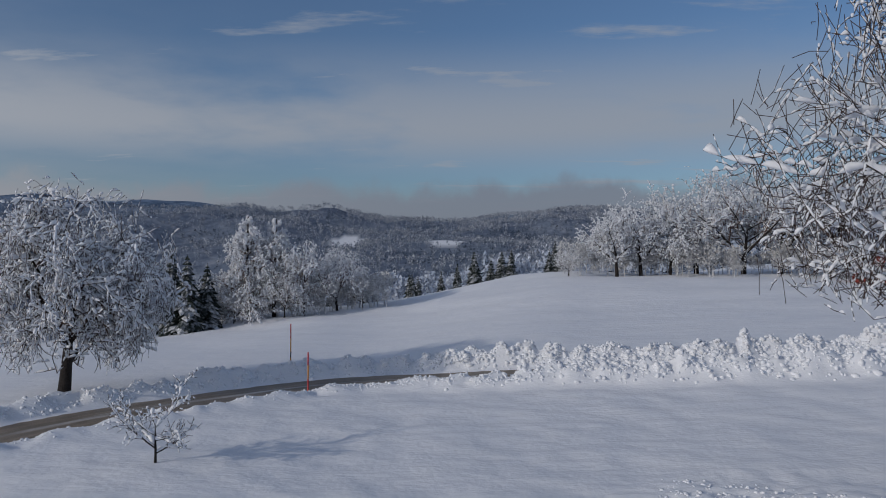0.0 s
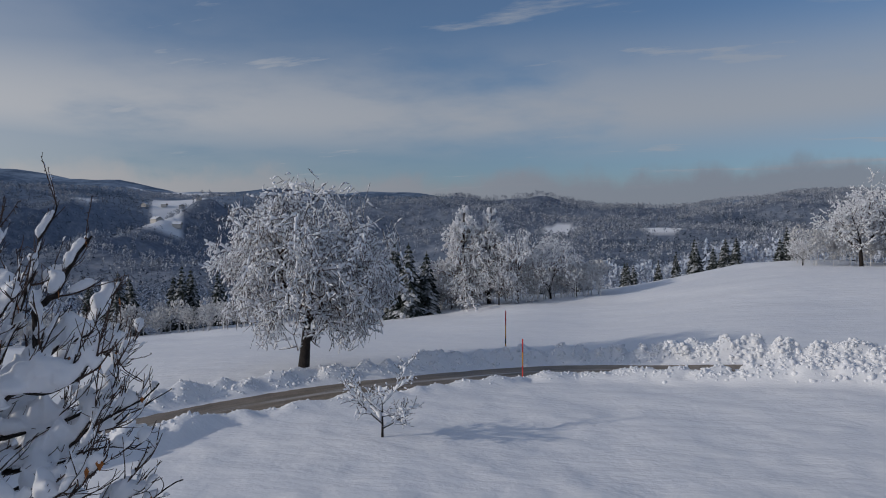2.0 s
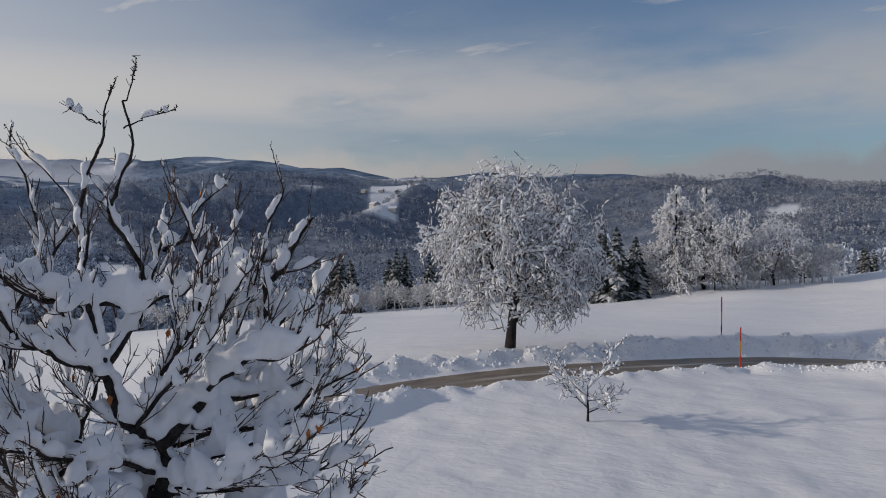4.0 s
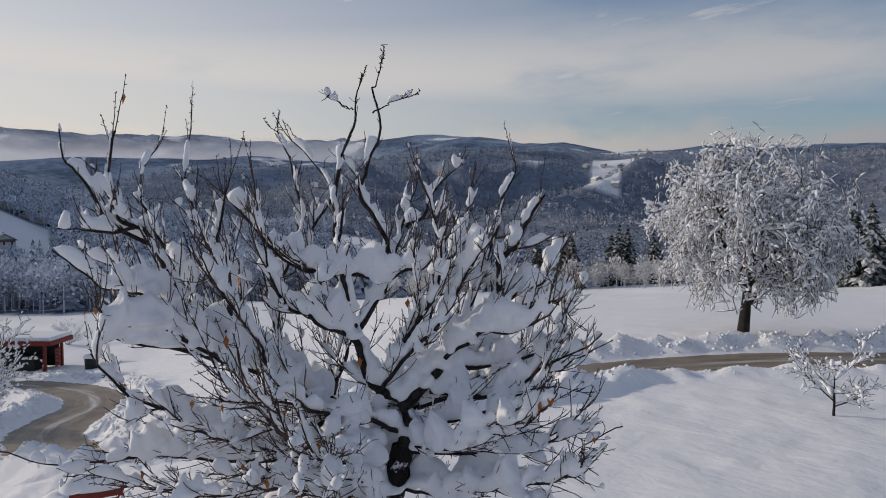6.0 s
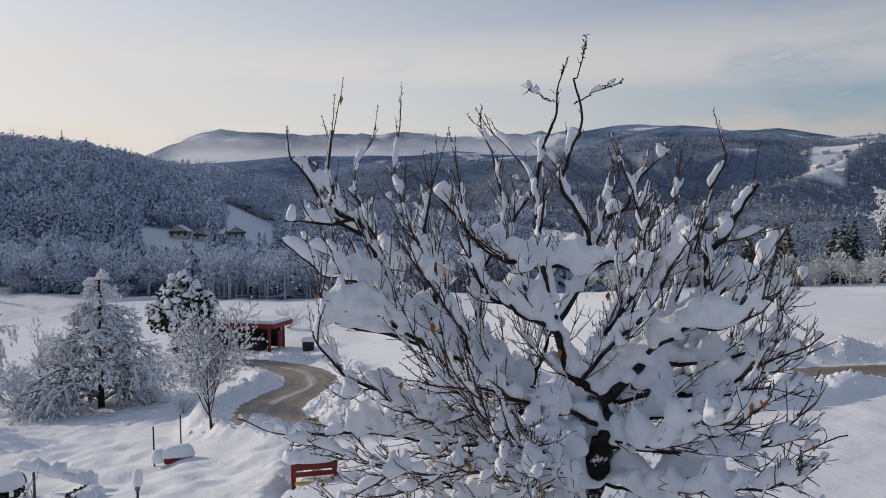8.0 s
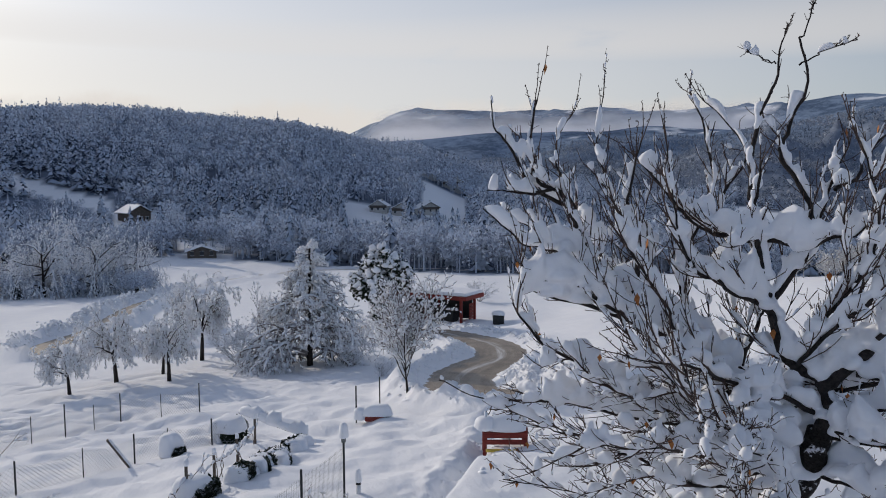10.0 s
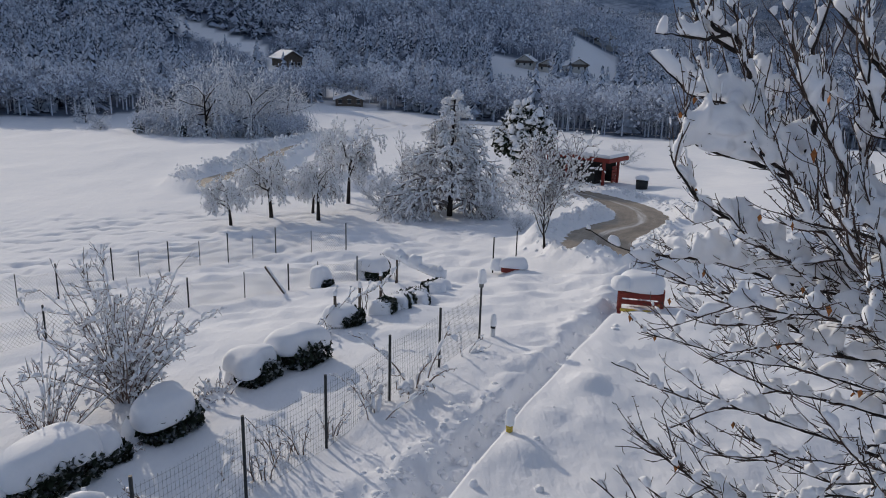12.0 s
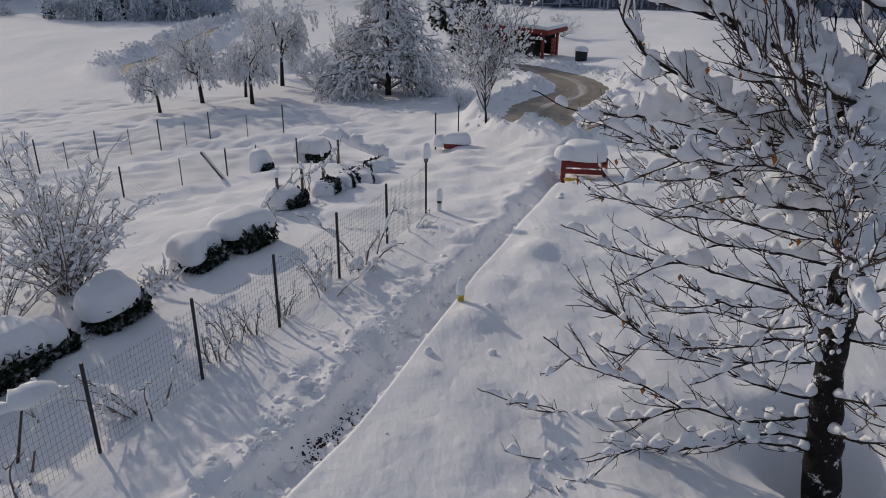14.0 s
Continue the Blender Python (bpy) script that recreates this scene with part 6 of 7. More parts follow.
def shrub_meshes(seed, stems, height, spread, snow, sprigs=9):
    rng = np.random.default_rng(seed)
    main, side, fine = [], [], []
    for k in range(stems):
        a = rng.uniform(0, 6.283)
        lean = rng.uniform(0.03, 0.62) * spread
        d = unit(np.array([math.cos(a) * lean, math.sin(a) * lean, 1.0]))
        p = np.array([math.cos(a), math.sin(a), 0]) * rng.uniform(0, 0.2) + (0, 0, -0.15)
        l = height * rng.uniform(0.55, 1.1)
        line = [p]
        for _ in range(8):
            d = unit(d + rng.normal(0, 0.08, 3) + np.array([math.cos(a), math.sin(a), -0.3 * lean]) * 0.05)
            line.append(line[-1] + d * l / 8)
        main.append((np.array(line), np.linspace(0.014, 0.005, 9)))
        for q in range(sprigs):
            i = int(rng.integers(2, 9))
            e = unit(d * 0.8 + rng.normal(0, 0.55, 3))
            m = rng.uniform(0.15, 0.5) * height * 0.42
            twig = np.array([line[i], line[i] + e * m * 0.5 + rng.normal(0, 0.025, 3), line[i] + e * m])
            side.append((twig, np.array([0.007, 0.005, 0.0035])))
            for w in range(2):
                g = unit(e + rng.normal(0, 0.7, 3)) * m * rng.uniform(0.2, 0.5)
                fine.append((np.array([twig[1], twig[1] + g * 0.5, twig[1] + g]), np.array([0.0045, 0.004, 0.003])))
    snowy = merged([snow_runs(main, rng, (0.08, 0.35), (0.02, 0.2), snow, snow * 1.5, 5), snow_runs(side, rng, (0.05, 0.2), (0.02, 0.12), snow * 0.85, snow * 1.2, 4, 0.9), snow_runs(fine, rng, (0.04, 0.12), (0.02, 0.12), snow * 0.7, snow, 4, 0.7)])
    return mesh_of("stems", *tubes(main, 5), M_STEM), mesh_of("twigs", *tubes(side + fine, 3), M_STEM), mesh_of("snow", *snowy, M_CAP)


def shrub(x, y, meshes, label, size=1.0, turn=0.0):
    t = thing("shrub", stand(x, y, turn, size), label, "shrub")
    part("brushwood", meshes[0], t)["kind"] = "stuff"
    part("fine_brushwood", meshes[1], t)["kind"] = "stuff"
    part("snow", meshes[2], t, "snow clinging to the stems")["kind"] = "stuff"


shrub(-12.95, -5.35, shrub_meshes(3, 58, 2.5, 0.85, 0.046, 11), "big many-stemmed shrub splayed under clinging snow")
shrub(-11.2, -5.95, shrub_meshes(4, 26, 1.6, 0.8, 0.024, 6), "thin many-stemmed shrub with a little snow")
frost_low = shrub_meshes(6, 16, 0.5, 1.4, 0.045, 5)
for k, (x, y, s) in enumerate([(-13.0, -3.75, 1.0), (-12.55, -3.95, 0.8), (-10.9, -4.65, 0.8), (-16.6, -2.3, 0.9)]):
    shrub(x, y, frost_low, "low frosted plant in the snowy bed", s, 70 * k)
rose = shrub_meshes(7, 7, 0.95, 1.5, 0.055, 5)
for k, (x, y, s) in enumerate([(-8.75, -3.02, 1.1), (-13.35, -0.05, 1.45), (-15.2, 1.0, 0.6), (-11.9, -0.75, 0.95), (-7.2, -4.15, 1.3), (-12.9, -1.0, 0.7)]):
    shrub(x, y, rose, "rose bush with snow on bent canes at the fence", s, 95 * k + 20)
stalk = shrub_meshes(9, 7, 0.85, 0.5, 0.045, 3)
for k, (x, y, s) in enumerate([(-10.5, -2.1, 1.0), (-10.9, -1.85, 0.9), (-10.1, -2.35, 0.95), (-11.4, -1.5, 0.8)]):
    shrub(x, y, stalk, "dry upright stalks against the fence", s, 50 * k)


def draped_arch():
    """A rose arch bent under a heavy roll of snow."""
    t = thing("bent_branch", pose(-7.95, -4.28, floor_at(-7.95, -4.28), 0, 0, 117), "branch bent into an arch under a heavy roll of snow", "shrub")
    rng = np.random.default_rng(4)
    u = np.linspace(0, 1, 14)
    arc = np.stack([-0.62 + 1.24 * u, 0.08 * np.sin(6 * u), np.interp(u, [0, 0.06, 0.2, 0.5, 0.85, 1], [0.05, 0.42, 0.68, 0.74, 0.80, 0.70])], 1)
    leg = np.stack([np.linspace(-0.15, 0.1, 6), np.linspace(0, 0.05, 6), np.linspace(-0.2, 0.74, 6)], 1)
    part("stem", mesh_of("stem", *tubes([(arc, np.linspace(0.02, 0.012, 14)), (leg, np.linspace(0.02, 0.014, 6))], 6), M_TWIG), t)
    v, f = merged([snow_runs([(arc, np.full(14, 0.02))], rng, (0.4, 0.7), (-0.15, -0.1), 0.12, 0.15, 9), snow_runs([(arc, np.full(14, 0.02))], rng, (0.2, 0.35), (0.0, 0.1), 0.11, 0.17, 8)])
    part("snow", mesh_of("snow", v, f, M_CAP), t, "thick roll of snow")


draped_arch()


def trellis():
    t = thing("trellis", pose(0, 0, 0), "rough wooden vine trellis with snow on its rails", "trellis")
    feet = [(-17.35, -1.98), (-19.0, -1.5), (-20.8, -1.02), (-23.4, -0.6)]
    tops = []
    for x, y in feet:
        z = floor_at(x, y)
        part("post", rod("post", (x, y, z - 0.3), (x + 0.01, y, z + 0.82), 0.04, 0.035, M_WOOD, 8), t)
        part("cap", cap_mesh("cap", 0.055, 0.055, 0.10, 8, 4, 10), t, at=pose(x + 0.01, y, z + 0.81))
        tops.append(np.array([x, y, z + 0.55]))
    rng = np.random.default_rng(15)
    tops = [tops[0] + (0.75, -0.55, -0.45)] + tops
    rails = []
    for p, q in zip(tops, tops[1:]):
        u = np.linspace(0, 1, 7)[:, None]
        rails.append((p + (q - p) * u + rng.normal(0, 0.02, (7, 3)) - np.sin(np.pi * u) * (0, 0, 0.10), np.full(7, 0.013)))
    for one in rails:
        part("rail", mesh_of("rail", *tubes([one], 6), M_WOOD), t)
        part("rail_snow", mesh_of("rail_snow", *snow_runs([one], rng, (0.12, 0.45), (0.02, 0.2), 0.035, 0.06, 7), M_CAP), t, "ridge of snow on the rail")["kind"] = "stuff"
    # bare vines trained along the rails
    for p, q in zip(tops, tops[1:]):
        for k in range(4):
            base = p + (q - p) * rng.random() - (0, 0, 0.5)
            way = unit((q - p) * rng.choice((-1, 1)) + rng.normal(0, 0.4, 3))
            u = np.linspace(0, 1, 9)[:, None]
            line = base + (0, 0, 0.55) * np.sin(u * 1.9) + way * u ** 1.5 * rng.uniform(0.5, 1.1) + rng.normal(0, 0.015, (9, 3))
            vine = part("vine", mesh_of("vine", *tubes([(line, np.linspace(0.011, 0.005, 9))], 5), M_TWIG), t)
            part("vine_snow", mesh_of("vine_snow", *snow_runs([(line[2:], np.full(7, 0.008))], rng, (0.08, 0.3), (0.03, 0.2), 0.035, 0.055, 6), M_CAP), vine)["kind"] = "stuff"


trellis()


def leaning_board(x, y, turn, tilt, length, label):
    t = thing("leaning_board", pose(x, y, floor_at(x, y) - 0.1, tilt, 0, turn), label, "board")
    part("plank", box("plank", -0.07, 0.07, -0.025, 0.025, 0, length, M_WOOD, 0.006), t)
    part("snow", box("snow", -0.065, 0.065, 0.025, 0.075, 0.1, length - 0.02, M_CAP, 0.025), t, "strip of snow along the board")


leaning_board(-22.5, -4.0, 10, 32, 1.15, "weathered board leaning against the wire fence")


def snowed_rail():
    """A rail sloping down from the bush, with a thick ridge of snow along it."""
    rng = np.random.default_rng(19)
    top, foot = np.array([-25.6, -1.15, floor_at(-25.6, -1.15) + 1.0]), np.array([-23.9, 1.0, floor_at(-23.9, 1.0) + 0.10])
    line = top + (foot - top) * np.linspace(0, 1, 12)[:, None] + rng.normal(0, 0.012, (12, 3))
    t = thing("sloping_rail", pose(0, 0, 0), "long rail sloping from the bush under a ridge of snow", "rail")
    part("rail", mesh_of("rail", *tubes([(line, np.full(12, 0.03))], 8, True), M_WOOD), t)
    v, f = merged([snow_runs([(line, np.full(12, 0.03))], rng, (0.9, 1.3), (-0.5, -0.4), 0.15, 0.26, 10), snow_runs([(line, np.full(12, 0.03))], rng, (0.5, 0.8), (-0.3, -0.1), 0.14, 0.24, 9)])
    part("snow", mesh_of("snow", v, f, M_CAP), t, "thick ridge of snow")["kind"] = "stuff"


snowed_rail()

for x, y, h in ((-26.1, 2.8, 1.3), (-29.7, 4.15, 1.2)):
    t = thing("garden_stake", pose(x, y, floor_at(x, y)), "slim dark green stake standing in the snow", "stake", "stakes")
    part("rod", post_mesh(h, 0.026), t)
    part("tip", rod("tip", (0, 0, h), (0, 0, h + 0.03), 0.03, 0.02, M_DARK, 10), t)


def red_planter():
    t = thing("red_planter", pose(-25.75, 3.5, floor_at(-25.75, 3.5), 0, 0, 76), "small red trough with a block of snow on it", "planter")
    part("tub", box("tub", -0.42, 0.42, -0.2, 0.2, -0.1, 0.18, M_RED, 0.02), t)
    part("snow", cap_mesh("snow", 0.48, 0.28, 0.34, 4, 7, 20, 4.0, 0.1), t, "block of snow", pose(0, 0, 0.12))
    part("side_snow", cap_mesh("side_snow", 0.24, 0.26, 0.36, 6, 6, 14), t, "", pose(-0.58, 0, -0.02))


def red_bench():
    t = thing("red_bench", pose(-18.58, 5.85, floor_at(-18.55, 5.95), 0, 0, 76) @ Matrix.Scale(0.86, 4), "red wooden garden bench buried under deep snow", "bench")
    for x in (-0.62, 0.62):
        part("leg", box("leg", x - 0.06, x + 0.06, -0.05, 0.05, -0.3, 0.62, M_RED, 0.008), t)
        part("leg", box("leg", x - 0.06, x + 0.06, 0.5, 0.6, -0.3, 0.62, M_RED, 0.008), t)
    for z, d in ((0.10, 0.15), (0.30, 0.17), (0.52, 0.08)):
        part("plank", box("plank", -0.68, 0.68, -0.085, -0.05, z, z + d, M_RED, 0.008), t)
    part("seat", box("seat", -0.66, 0.66, 0.0, 0.6, 0.30, 0.36, M_RED, 0.008), t)
    part("snow", cap_mesh("snow", 0.72, 0.50, 0.50, 12, 8, 24, 4.0, 0.10), t, "deep rounded snow", pose(0.02, 0.30, 0.55))
    part("snow_lump", cap_mesh("snow_lump", 0.32, 0.3, 0.34, 13, 6, 16), t, "", pose(-0.62, 0.0, 0.62))
    part("step", box("step", -0.6, 0.66, -0.2, -0.1, -0.1, -0.02, M_YELLOW, 0.01), t, "yellowed timber edge")


red_planter()
red_bench()

# road: snow poles
def snow_pole(x, y, h, bands, label):
    t = thing("snow_pole", pose(x, y, floor_at(x, y) - 0.25, 1.0, 0.6, 0), label, "marker pole", "snow poles")
    z = 0.0
    for share, mat in bands:
        part("band", rod("band", (0, 0, z), (0, 0, z + share * h), 0.032, 0.032, mat, 10), t)
        z += share * h + 0.0005


snow_pole(-6.1, 34.6, 2.1, [(0.42, M_SIGNAL), (0.30, M_ORANGE), (0.28, M_SIGNAL)], "red and yellow snow pole at the edge of the road")
snow_pole(-7.95, 39.95, 2.7, [(0.35, M_ORANGE), (0.12, M_DARK), (0.25, M_ORANGE), (0.28, M_SIGNAL)], "yellow and red snow pole behind the far snow bank")


# ---------------------------------------------------------------- orchard, shelter and houses
grp = "orchard trees"
DROOP = [(8, 50, 1.1, 0.05, 0.0, 4), (8, 44, 0.6, 0.12, -0.12, 4), (6, 46, 0.5, 0.16, -0.30, 2), (4, 44, 0.5, 0.16, -0.45, 2), (0, 40, 0.5, 0.16, -0.5, 1)]
orchard_a = tree_meshes(61, 3.4, 0.13, DROOP, (0.06, 0.06, 0.95, None), M_RIME, bole=0.55, width=3.6, coarse=True, puff_gap=4.2, floor=0.9)
orchard_b = tree_meshes(62, 4.3, 0.14, DROOP, (0.062, 0.062, 0.95, None), M_RIME, bole=0.55, width=3.6, coarse=True, puff_gap=4.2, floor=1.1)
for k, (x, y, s, kind) in enumerate([(-40.2, -9.8, 0.80, 0), (-43.4, -8.2, 1.0, 1), (-42.5, -5.4, 0.95, 1), (-45.5, -6.1, 0.9, 0), (-49.8, -4.3, 1.25, 1)]):
    plant("orchard_tree", (orchard_a, orchard_b)[kind], stand(x, y, 66 * k, s), "small orchard tree with drooping rime-white twigs", "tree", grp)
lean_tree = tree_meshes(63, 4.6, 0.08, ERECT, (0.05, 0.055, 0.95, None), M_RIME, bole=0.3, width=2.2, coarse=True)
plant("orchard_tree", lean_tree, stand(-50.5, -0.6, 15, 1.05), "slender rime-white tree among the orchard", "tree", grp)
plant("orchard_tree", lean_tree, stand(-56.0, -6.0, 200, 1.2), "slender rime-white tree behind the orchard", "tree", grp)
CONE = [(50, 68, 0.60, 0.02, 0.0, 12), (11, 50, 0.42, 0.08, -0.16, 5), (7, 46, 0.6, 0.12, -0.35, 3), (0, 44, 0.5, 0.15, -0.15, 2)]
m = tree_meshes(64, 7.3, 0.2, CONE, (0.085, 0.08, 0.95, None), M_RIME, bole=1.0, width=7.4, coarse=True, puff_gap=3.2)
plant("larch", m, stand(-44.7, 2.2, 10), "shaggy conical larch grey-white with rime and a dark trunk")
m = tree_meshes(65, 4.8, 0.07, [(9, 30, 1.5, 0.04, 0.05, 5), (8, 36, 0.55, 0.09, 0.08, 6), (6, 42, 0.5, 0.12, 0.06, 4), (3, 44, 0.5, 0.12, 0.03, 2), (0, 40, 0.5, 0.1, 0.0, 2)], None, bole=0.2, width=3.3, least=0.010, edge=98,
                runs=[(1, (0.3, 0.8), (-0.05, 0.1), 0.065, 0.13, 6), (2, (0.2, 0.5), (-0.03, 0.1), 0.062, 0.11, 5), (3, (0.1, 0.3), (0.0, 0.1), 0.058, 0.09, 4), (4, (0.08, 0.2), (0.02, 0.1), 0.05, 0.075, 4, 0.85)])
plant("roadside_tree", m, stand(-29.7, 5.3, 40), "airy young tree with snowy upright branches by the bend")
bush = tree_meshes(66, 2.6, 0.05, ERECT, (0.05, 0.055, 0.95, None), M_RIME, bole=0.14, width=3.6, coarse=True)
for k, (x, y, s) in enumerate([(-46.8, -1.9, 1.0), (-43.2, 4.6, 0.6), (-39.0, 5.6, 0.45), (-48.5, 4.6, 0.8), (-55, 8.0, 0.9), (-84.3, 23.8, 1.0), (-57, 5.5, 0.8)]):
    plant("rimed_bush", bush, stand(x, y, 80 * k, s), "spreading rime-white bush in the snow", "bush")


def ivy_tree(x, y):
    """A tree smothered in ivy: dark leaf masses with snow on top."""
    rng = np.random.default_rng(91)
    t = thing("ivy_tree", stand(x, y), "tree overgrown with dark ivy and capped with heavy snow", "tree")
    part("trunk", mesh_of("trunk", *tubes([(np.array([(0, 0, -0.3), (0.1, 0, 2.0), (0, 0.1, 4.5)]), np.array([0.25, 0.2, 0.1]))], 8), M_BARK), t)
    lobes = np.array([(0.0, 0.3, 5.6, 1.5), (-1.2, -0.4, 4.6, 1.5), (1.3, 0.5, 4.7, 1.4), (0.2, 1.3, 4.2, 1.4), (-0.5, -1.4, 4.0, 1.3), (0.9, -0.9, 3.7, 1.2), (-0.2, 0.2, 2.6, 0.9), (0.1, 0.0, 1.4, 0.7)])
    pick = rng.integers(0, len(lobes), 420)
    d = rng.normal(0, 1, (420, 3))
    d /= np.linalg.norm(d, axis=1, keepdims=True)
    c = lobes[pick, :3] + d * lobes[pick, 3:] * rng.uniform(0.5, 1.12, (420, 1)) ** 0.6
    p = (c[:, None] + rng.normal(0, 0.20, (len(c), 16, 3))).reshape(-1, 3)
    a, b = rng.normal(0, 0.085, p.shape), rng.normal(0, 0.085, p.shape)
    v = np.stack([p - a, p + b, p + a, p - b], 1).reshape(-1, 3)
    part("crown", mesh_of("crown", v, np.arange(len(v)).reshape(-1, 4), M_BOX, False), t, "dark ivy leaves")
    out = np.repeat(c[d[:, 2] > -0.35], 3, 0)
    hv, hf = pillows(rng, out + rng.normal(0, 0.22, out.shape) + (0, 0, 0.14), 0.09 + 0.24 * rng.random(len(out)) ** 2)
    part("snow", mesh_of("snow", hv, hf, M_CAP), t, "heavy lumps of snow on the ivy")["kind"] = "stuff"
    sprays = [(q + u * 0.2, q + u * rng.uniform(0.7, 1.3)) for q, u in zip(c[::6], d[::6])]
    lines = [(np.linspace(q, e, 4) - np.outer(np.linspace(0, 1, 4) ** 2, (0, 0, 0.2)), np.linspace(0.02, 0.01, 4)) for q, e in sprays]
    part("snowy_shoots", mesh_of("snowy_shoots", *snow_runs(lines, rng, (0.2, 0.6), (0.0, 0.1), 0.06, 0.09, 5), M_CAP), t, "snow on shoots standing out of the crown")["kind"] = "stuff"


ivy_tree(-66.0, 9.6)


def gable_house(name, x, y, turn, w, d, wall, rise, label, eave=0.7, storeys=1, wood_top=True, sink=0.3, skin=M_PLASTER):
    """A house with plastered walls, a snowy gabled roof, windows with frames and a door."""
    t = thing(name, pose(x, y, floor_at(x, y) - sink, 0, 0, turn), label, "house", "houses")
    bm = bmesh.new()
    prof = [(-w / 2, -1.5), (w / 2, -1.5), (w / 2, wall), (0, wall + rise), (-w / 2, wall)]
    front = [bm.verts.new((px, -d / 2, pz)) for px, pz in prof]
    rear = [bm.verts.new((px, d / 2, pz)) for px, pz in prof]
    bm.faces.new(front)
    bm.faces.new(rear[::-1])
    for i in range(5):
        bm.faces.new((front[i], rear[i], rear[(i + 1) % 5], front[(i + 1) % 5]))
    bmesh.ops.recalc_face_normals(bm, faces=bm.faces)
    part("wall", finish("wall", bm, skin), t)
    slope = math.hypot(w / 2, rise)
    over = eave / slope
    for s in (-1, 1):
        a = np.array([0, wall + rise + 0.06])
        b = a + (np.array([s * w / 2, wall]) - np.array([0, wall + rise])) * (1 + over)
        for key, lift, thick, mat, grow_by in (("roof", 0.0, 0.16, M_WOOD, 0.0), ("roof_snow", 0.165, 0.30, M_CAP, 0.05)):
            bm = bmesh.new()
            vs = [bm.verts.new((px, py, pz + dz)) for py in (-d / 2 - eave - grow_by, d / 2 + eave + grow_by) for px, pz, dz in ((a[0], a[1], lift), (b[0], b[1], lift), (b[0], b[1], lift + thick), (a[0], a[1], lift + thick))]
            for q in ((0, 1, 2, 3), (7, 6, 5, 4), (0, 4, 5, 1), (1, 5, 6, 2), (2, 6, 7, 3), (3, 7, 4, 0)):
                bm.faces.new([vs[k] for k in q])
            bmesh.ops.recalc_face_normals(bm, faces=bm.faces)
            part(key, finish(key, bm, mat), t, "thick snow on the roof" if key == "roof_snow" else "")
    if wood_top:
        part("gable_boards", box("gable_boards", -w / 2 + 0.1, w / 2 - 0.1, -d / 2 - 0.06, -d / 2 - 0.01, wall - 0.9, wall + rise * 0.12, M_WOOD, 0), t, "dark weathered boards")
    part("chimney", box("chimney", w * 0.12, w * 0.12 + 0.6, -0.3, 0.3, wall + rise * 0.5, wall + rise + 0.9, M_PLASTER, 0.02), t)
    for s in range(storeys):
        z = 0.9 + 2.7 * s
        for k in range(3):
            px = -w / 2 + w * (k + 0.5) / 3
            win = part("window", box("window", px - 0.55, px + 0.55, -d / 2 - 0.05, -d / 2 + 0.02, z, z + 1.3, M_WHITE, 0), t)
            part("pane", box("pane", px - 0.45, px + 0.45, -d / 2 - 0.07, -d / 2 - 0.054, z + 0.1, z + 1.2, M_PANE, 0), win)
    return t


gable_house("chalet", -293, -46.5, 122, 8.0, 9.5, 3.6, 2.3, "dark wooden chalet with a snowy gabled roof on the slope", 1.0, 1, skin=M_WOOD)
gable_house("farmhouse", -344, 62, 62, 10, 9, 3.0, 2.6, "plastered house with a snowy roof among the trees")
gable_house("farmhouse", -349, 51, 72, 8, 9, 2.8, 2.4, "plastered house with a snowy roof among the trees")
gable_house("farmhouse", -352, 74, 100, 9, 8, 3.0, 2.4, "plastered house with a snowy roof among the trees")
gable_house("large_house", -452, 112, 75, 14, 12, 5.2, 3.2, "large white house with several snowy roofs in the valley", 0.8, 2)
gable_house("large_house", -447, 126, 165, 11, 14, 4.2, 2.6, "long wing of a white house with a snowy roof", 0.8, 1)
gable_house("large_house", -455, 97, 165, 8, 12, 3.2, 2.0, "low wing of a white house with a snowy roof", 0.8, 1)
gable_house("farmhouse", -262, -22, 80, 9, 7, 2.6, 1.8, "low house with a snowy roof behind the wood")
gable_house("barn", -217, -17.5, 95, 7.5, 6, 1.9, 1.3, "low dark barn with a snowy roof by the wood", skin=M_WOOD)
for k, (x, y) in enumerate([(-967, 1390), (-940, 1412), (-1000, 1375), (-905, 1425), (-1030, 1352), (-960, 1440), (-625, 844), (-600, 852), (-740, 1030)]):
    gable_house("farmhouse", x, y, 35 + 37 * k, 12, 10, 4.0, 3.2, "distant white farmhouse on the snowy hill", 0.6, 1)
gable_house("red_shed", 41.5, 71, -30, 6, 5, 2.2, 1.2, "low red shed with a snowy roof under the trees", 0.5, 1, False, skin=M_RED)


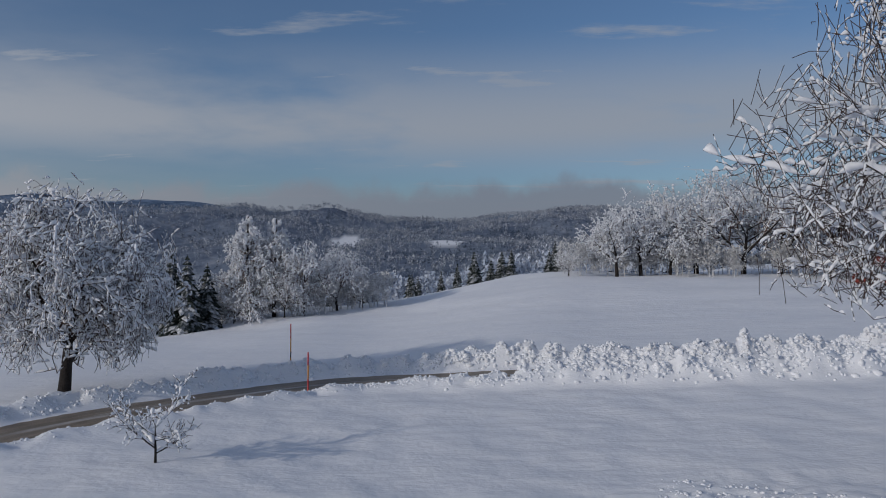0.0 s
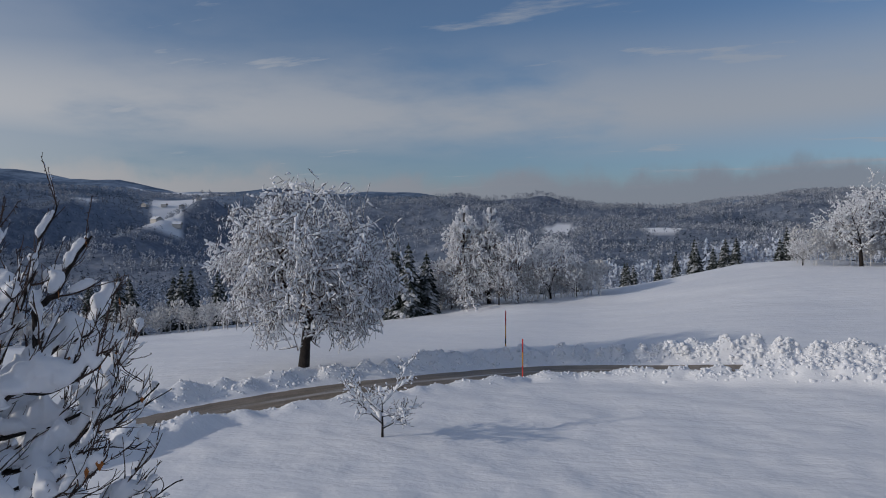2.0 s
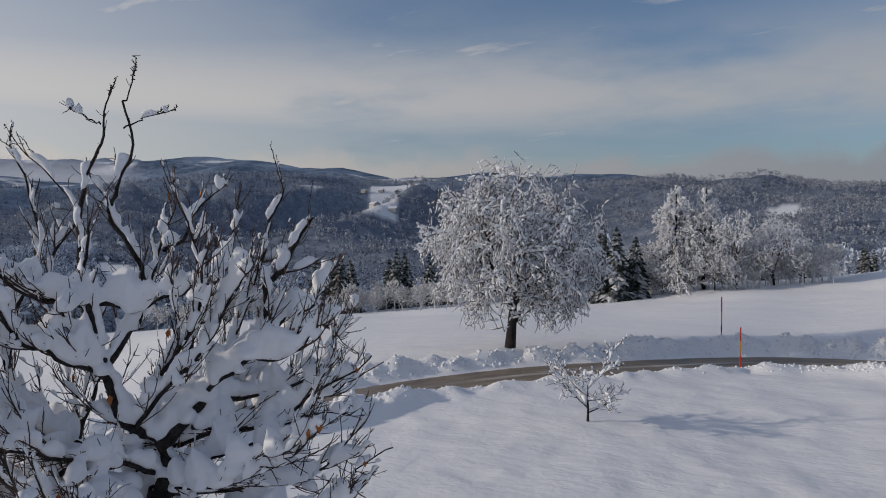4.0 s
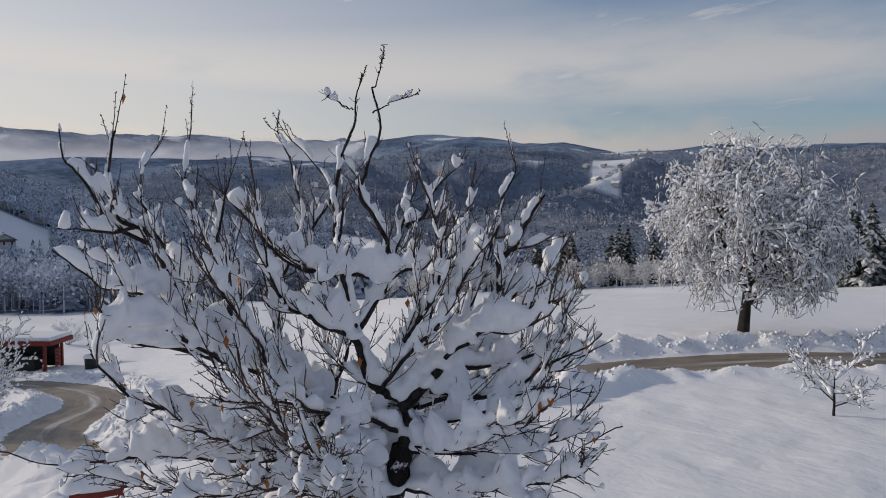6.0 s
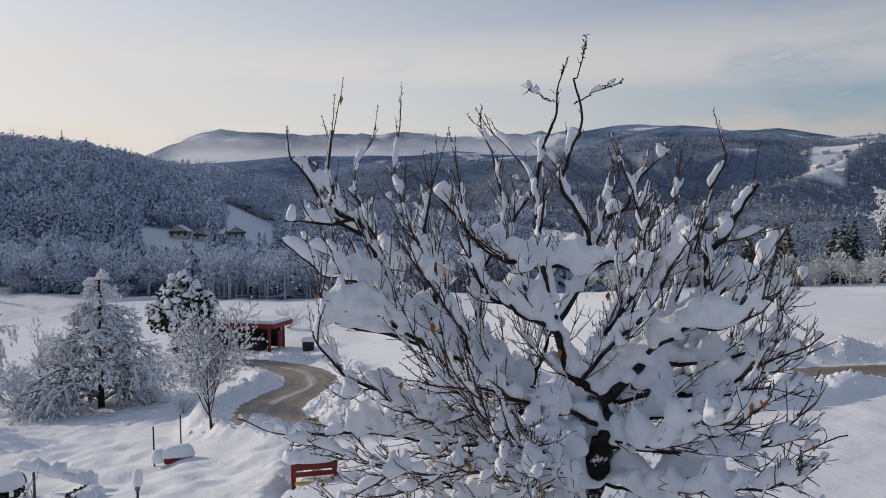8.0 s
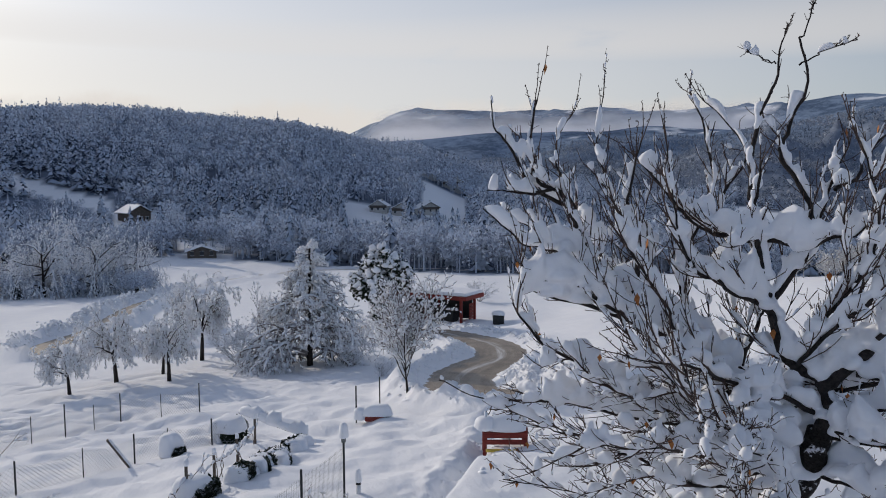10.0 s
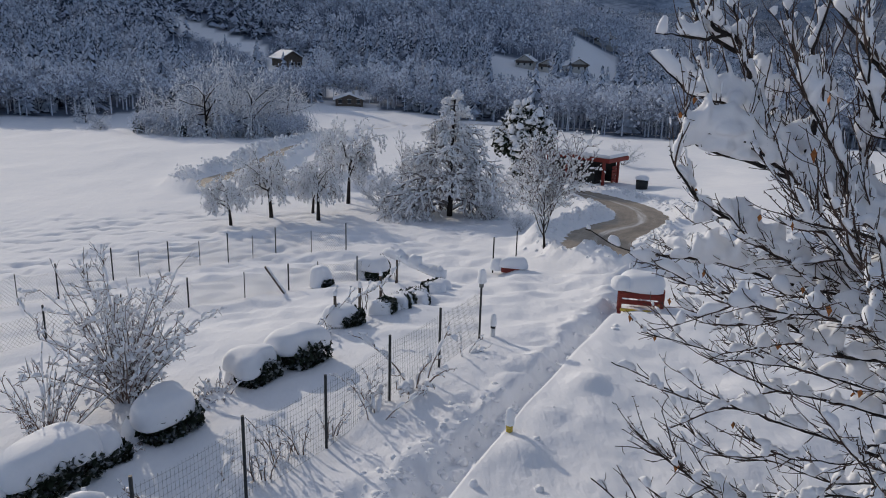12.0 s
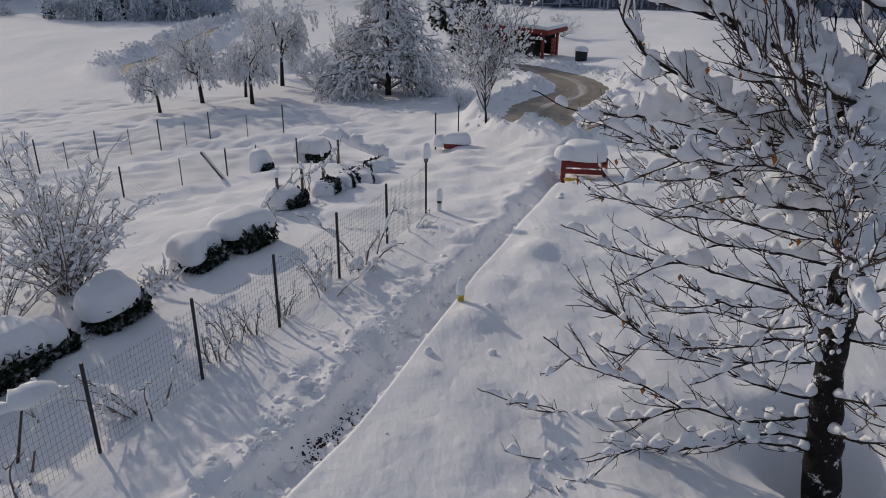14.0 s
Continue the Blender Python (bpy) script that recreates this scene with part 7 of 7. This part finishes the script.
def shelter():
    """An open timber shelter with a flat roof, two red posts and boards at the near end."""
    z = floor_at(-67.5, 17.2)
    t = thing("timber_shelter", pose(-66.4, 17.6, z, 0, 0, 226), "open red timber shelter with a flat snowy roof by the road", "shelter")
    L, W, H = 7.6, 2.5, 2.35
    part("roof", box("roof", -0.7, L + 0.4, -W / 2 - 0.4, W / 2 + 0.4, H, H + 0.16, M_RED, 0.02), t)
    part("fascia", box("fascia", -0.75, -0.7, -W / 2 - 0.45, W / 2 + 0.45, H - 0.14, H + 0.22, M_RED, 0.01), t)
    for y in (-W / 2 - 0.45, W / 2 + 0.4):
        part("fascia", box("fascia", -0.7, L + 0.4, y, y + 0.05, H - 0.14, H + 0.22, M_RED, 0.01), t)
    part("roof_snow", box("roof_snow", -0.72, L + 0.42, -W / 2 - 0.42, W / 2 + 0.42, H + 0.225, H + 0.52, M_CAP, 0.12), t, "thick even snow on the roof")
    for x in (0.0, L / 2, L - 0.1):
        for y in (-W / 2, W / 2):
            part("post", box("post", x - 0.11, x + 0.11, y - 0.11, y + 0.11, -0.5, H, M_RED, 0.015), t)
    for k in range(5):
        part("board", box("board", -0.02, 0.03, -W / 2 + 0.15, -W / 2 + 1.0, 0.2 + 0.3 * k, 0.45 + 0.3 * k, M_RED, 0.005), t)
    part("back_wall", box("back_wall", 0.2, L - 0.2, -W / 2 - 0.02, -W / 2 + 0.04, 0.1, H, M_DARK, 0.005), t, "dark back wall")
    for k in range(2):
        bin_at = thing("rubbish_container", t.matrix_basis @ pose(2.0 + 2.2 * k, 0.1, 0.0), "dark green rubbish container under the shelter", "container", "containers")
        part("tub", box("tub", -0.85, 0.85, -0.55, 0.55, 0.0, 1.1, M_DARK, 0.06), bin_at)
        part("lid", box("lid", -0.88, 0.88, -0.58, 0.58, 1.105, 1.22, M_DARK, 0.05), bin_at)


shelter()
t = thing("grit_bin", pose(-62.5, 19.3, floor_at(-62.5, 19.3), 0, 0, 76), "dark round bin with a snow cap by the road", "bin")
part("tub", rod("tub", (0, 0, -0.1), (0, 0, 0.85), 0.48, 0.52, M_DARK, 16), t)
part("cap", cap_mesh("cap", 0.52, 0.52, 0.35, 2), t, "rounded cap of snow", pose(0, 0, 0.84))

# clump of trees on the meadow
grp = "trees on the meadow"
CLUMP = [(13, 74, 1.15, 0.04, 0.02, 5), (9, 44, 0.62, 0.10, -0.10, 4), (7, 46, 0.55, 0.14, -0.25, 2), (0, 40, 0.6, 0.16, -0.35, 1)]
clump_a = tree_meshes(33, 9.0, 0.24, CLUMP, (0.09, 0.10, 0.5, None), M_GROVE, bole=0.08, width=9.5, coarse=True, puff_gap=6.5)
clump_b = tree_meshes(34, 9.5, 0.26, CLUMP, (0.09, 0.10, 0.5, None), M_GROVE, bole=0.07, width=10.5, coarse=True, puff_gap=6.5)
for k, (x, y, s, kind) in enumerate([(-141, -44.5, 1.3, 1), (-138, -36.5, 1.5, 0), (-140, -29, 1.45, 0), (-145, -23.5, 1.3, 0), (-149, -32, 1.6, 1), (-149, -40, 1.55, 1), (-145, -58, 0.45, 1), (-139, -41.5, 1.1, 1), (-142, -33, 1.3, 1), (-146, -27, 1.35, 1), (-158, -66, 0.6, 0)]):
    plant("rimed_tree", (clump_a, clump_b)[kind], stand(x, y, 53 * k, s), "rime-grey spreading tree in a clump on the meadow", "tree", grp)
for x, y, s in ((-141, -49.5, 0.42), (-136, -40, 0.3)):
    fir_tree(stand(x, y, 30, s), fir_b, "small dark fir beside the clump of trees", grp)
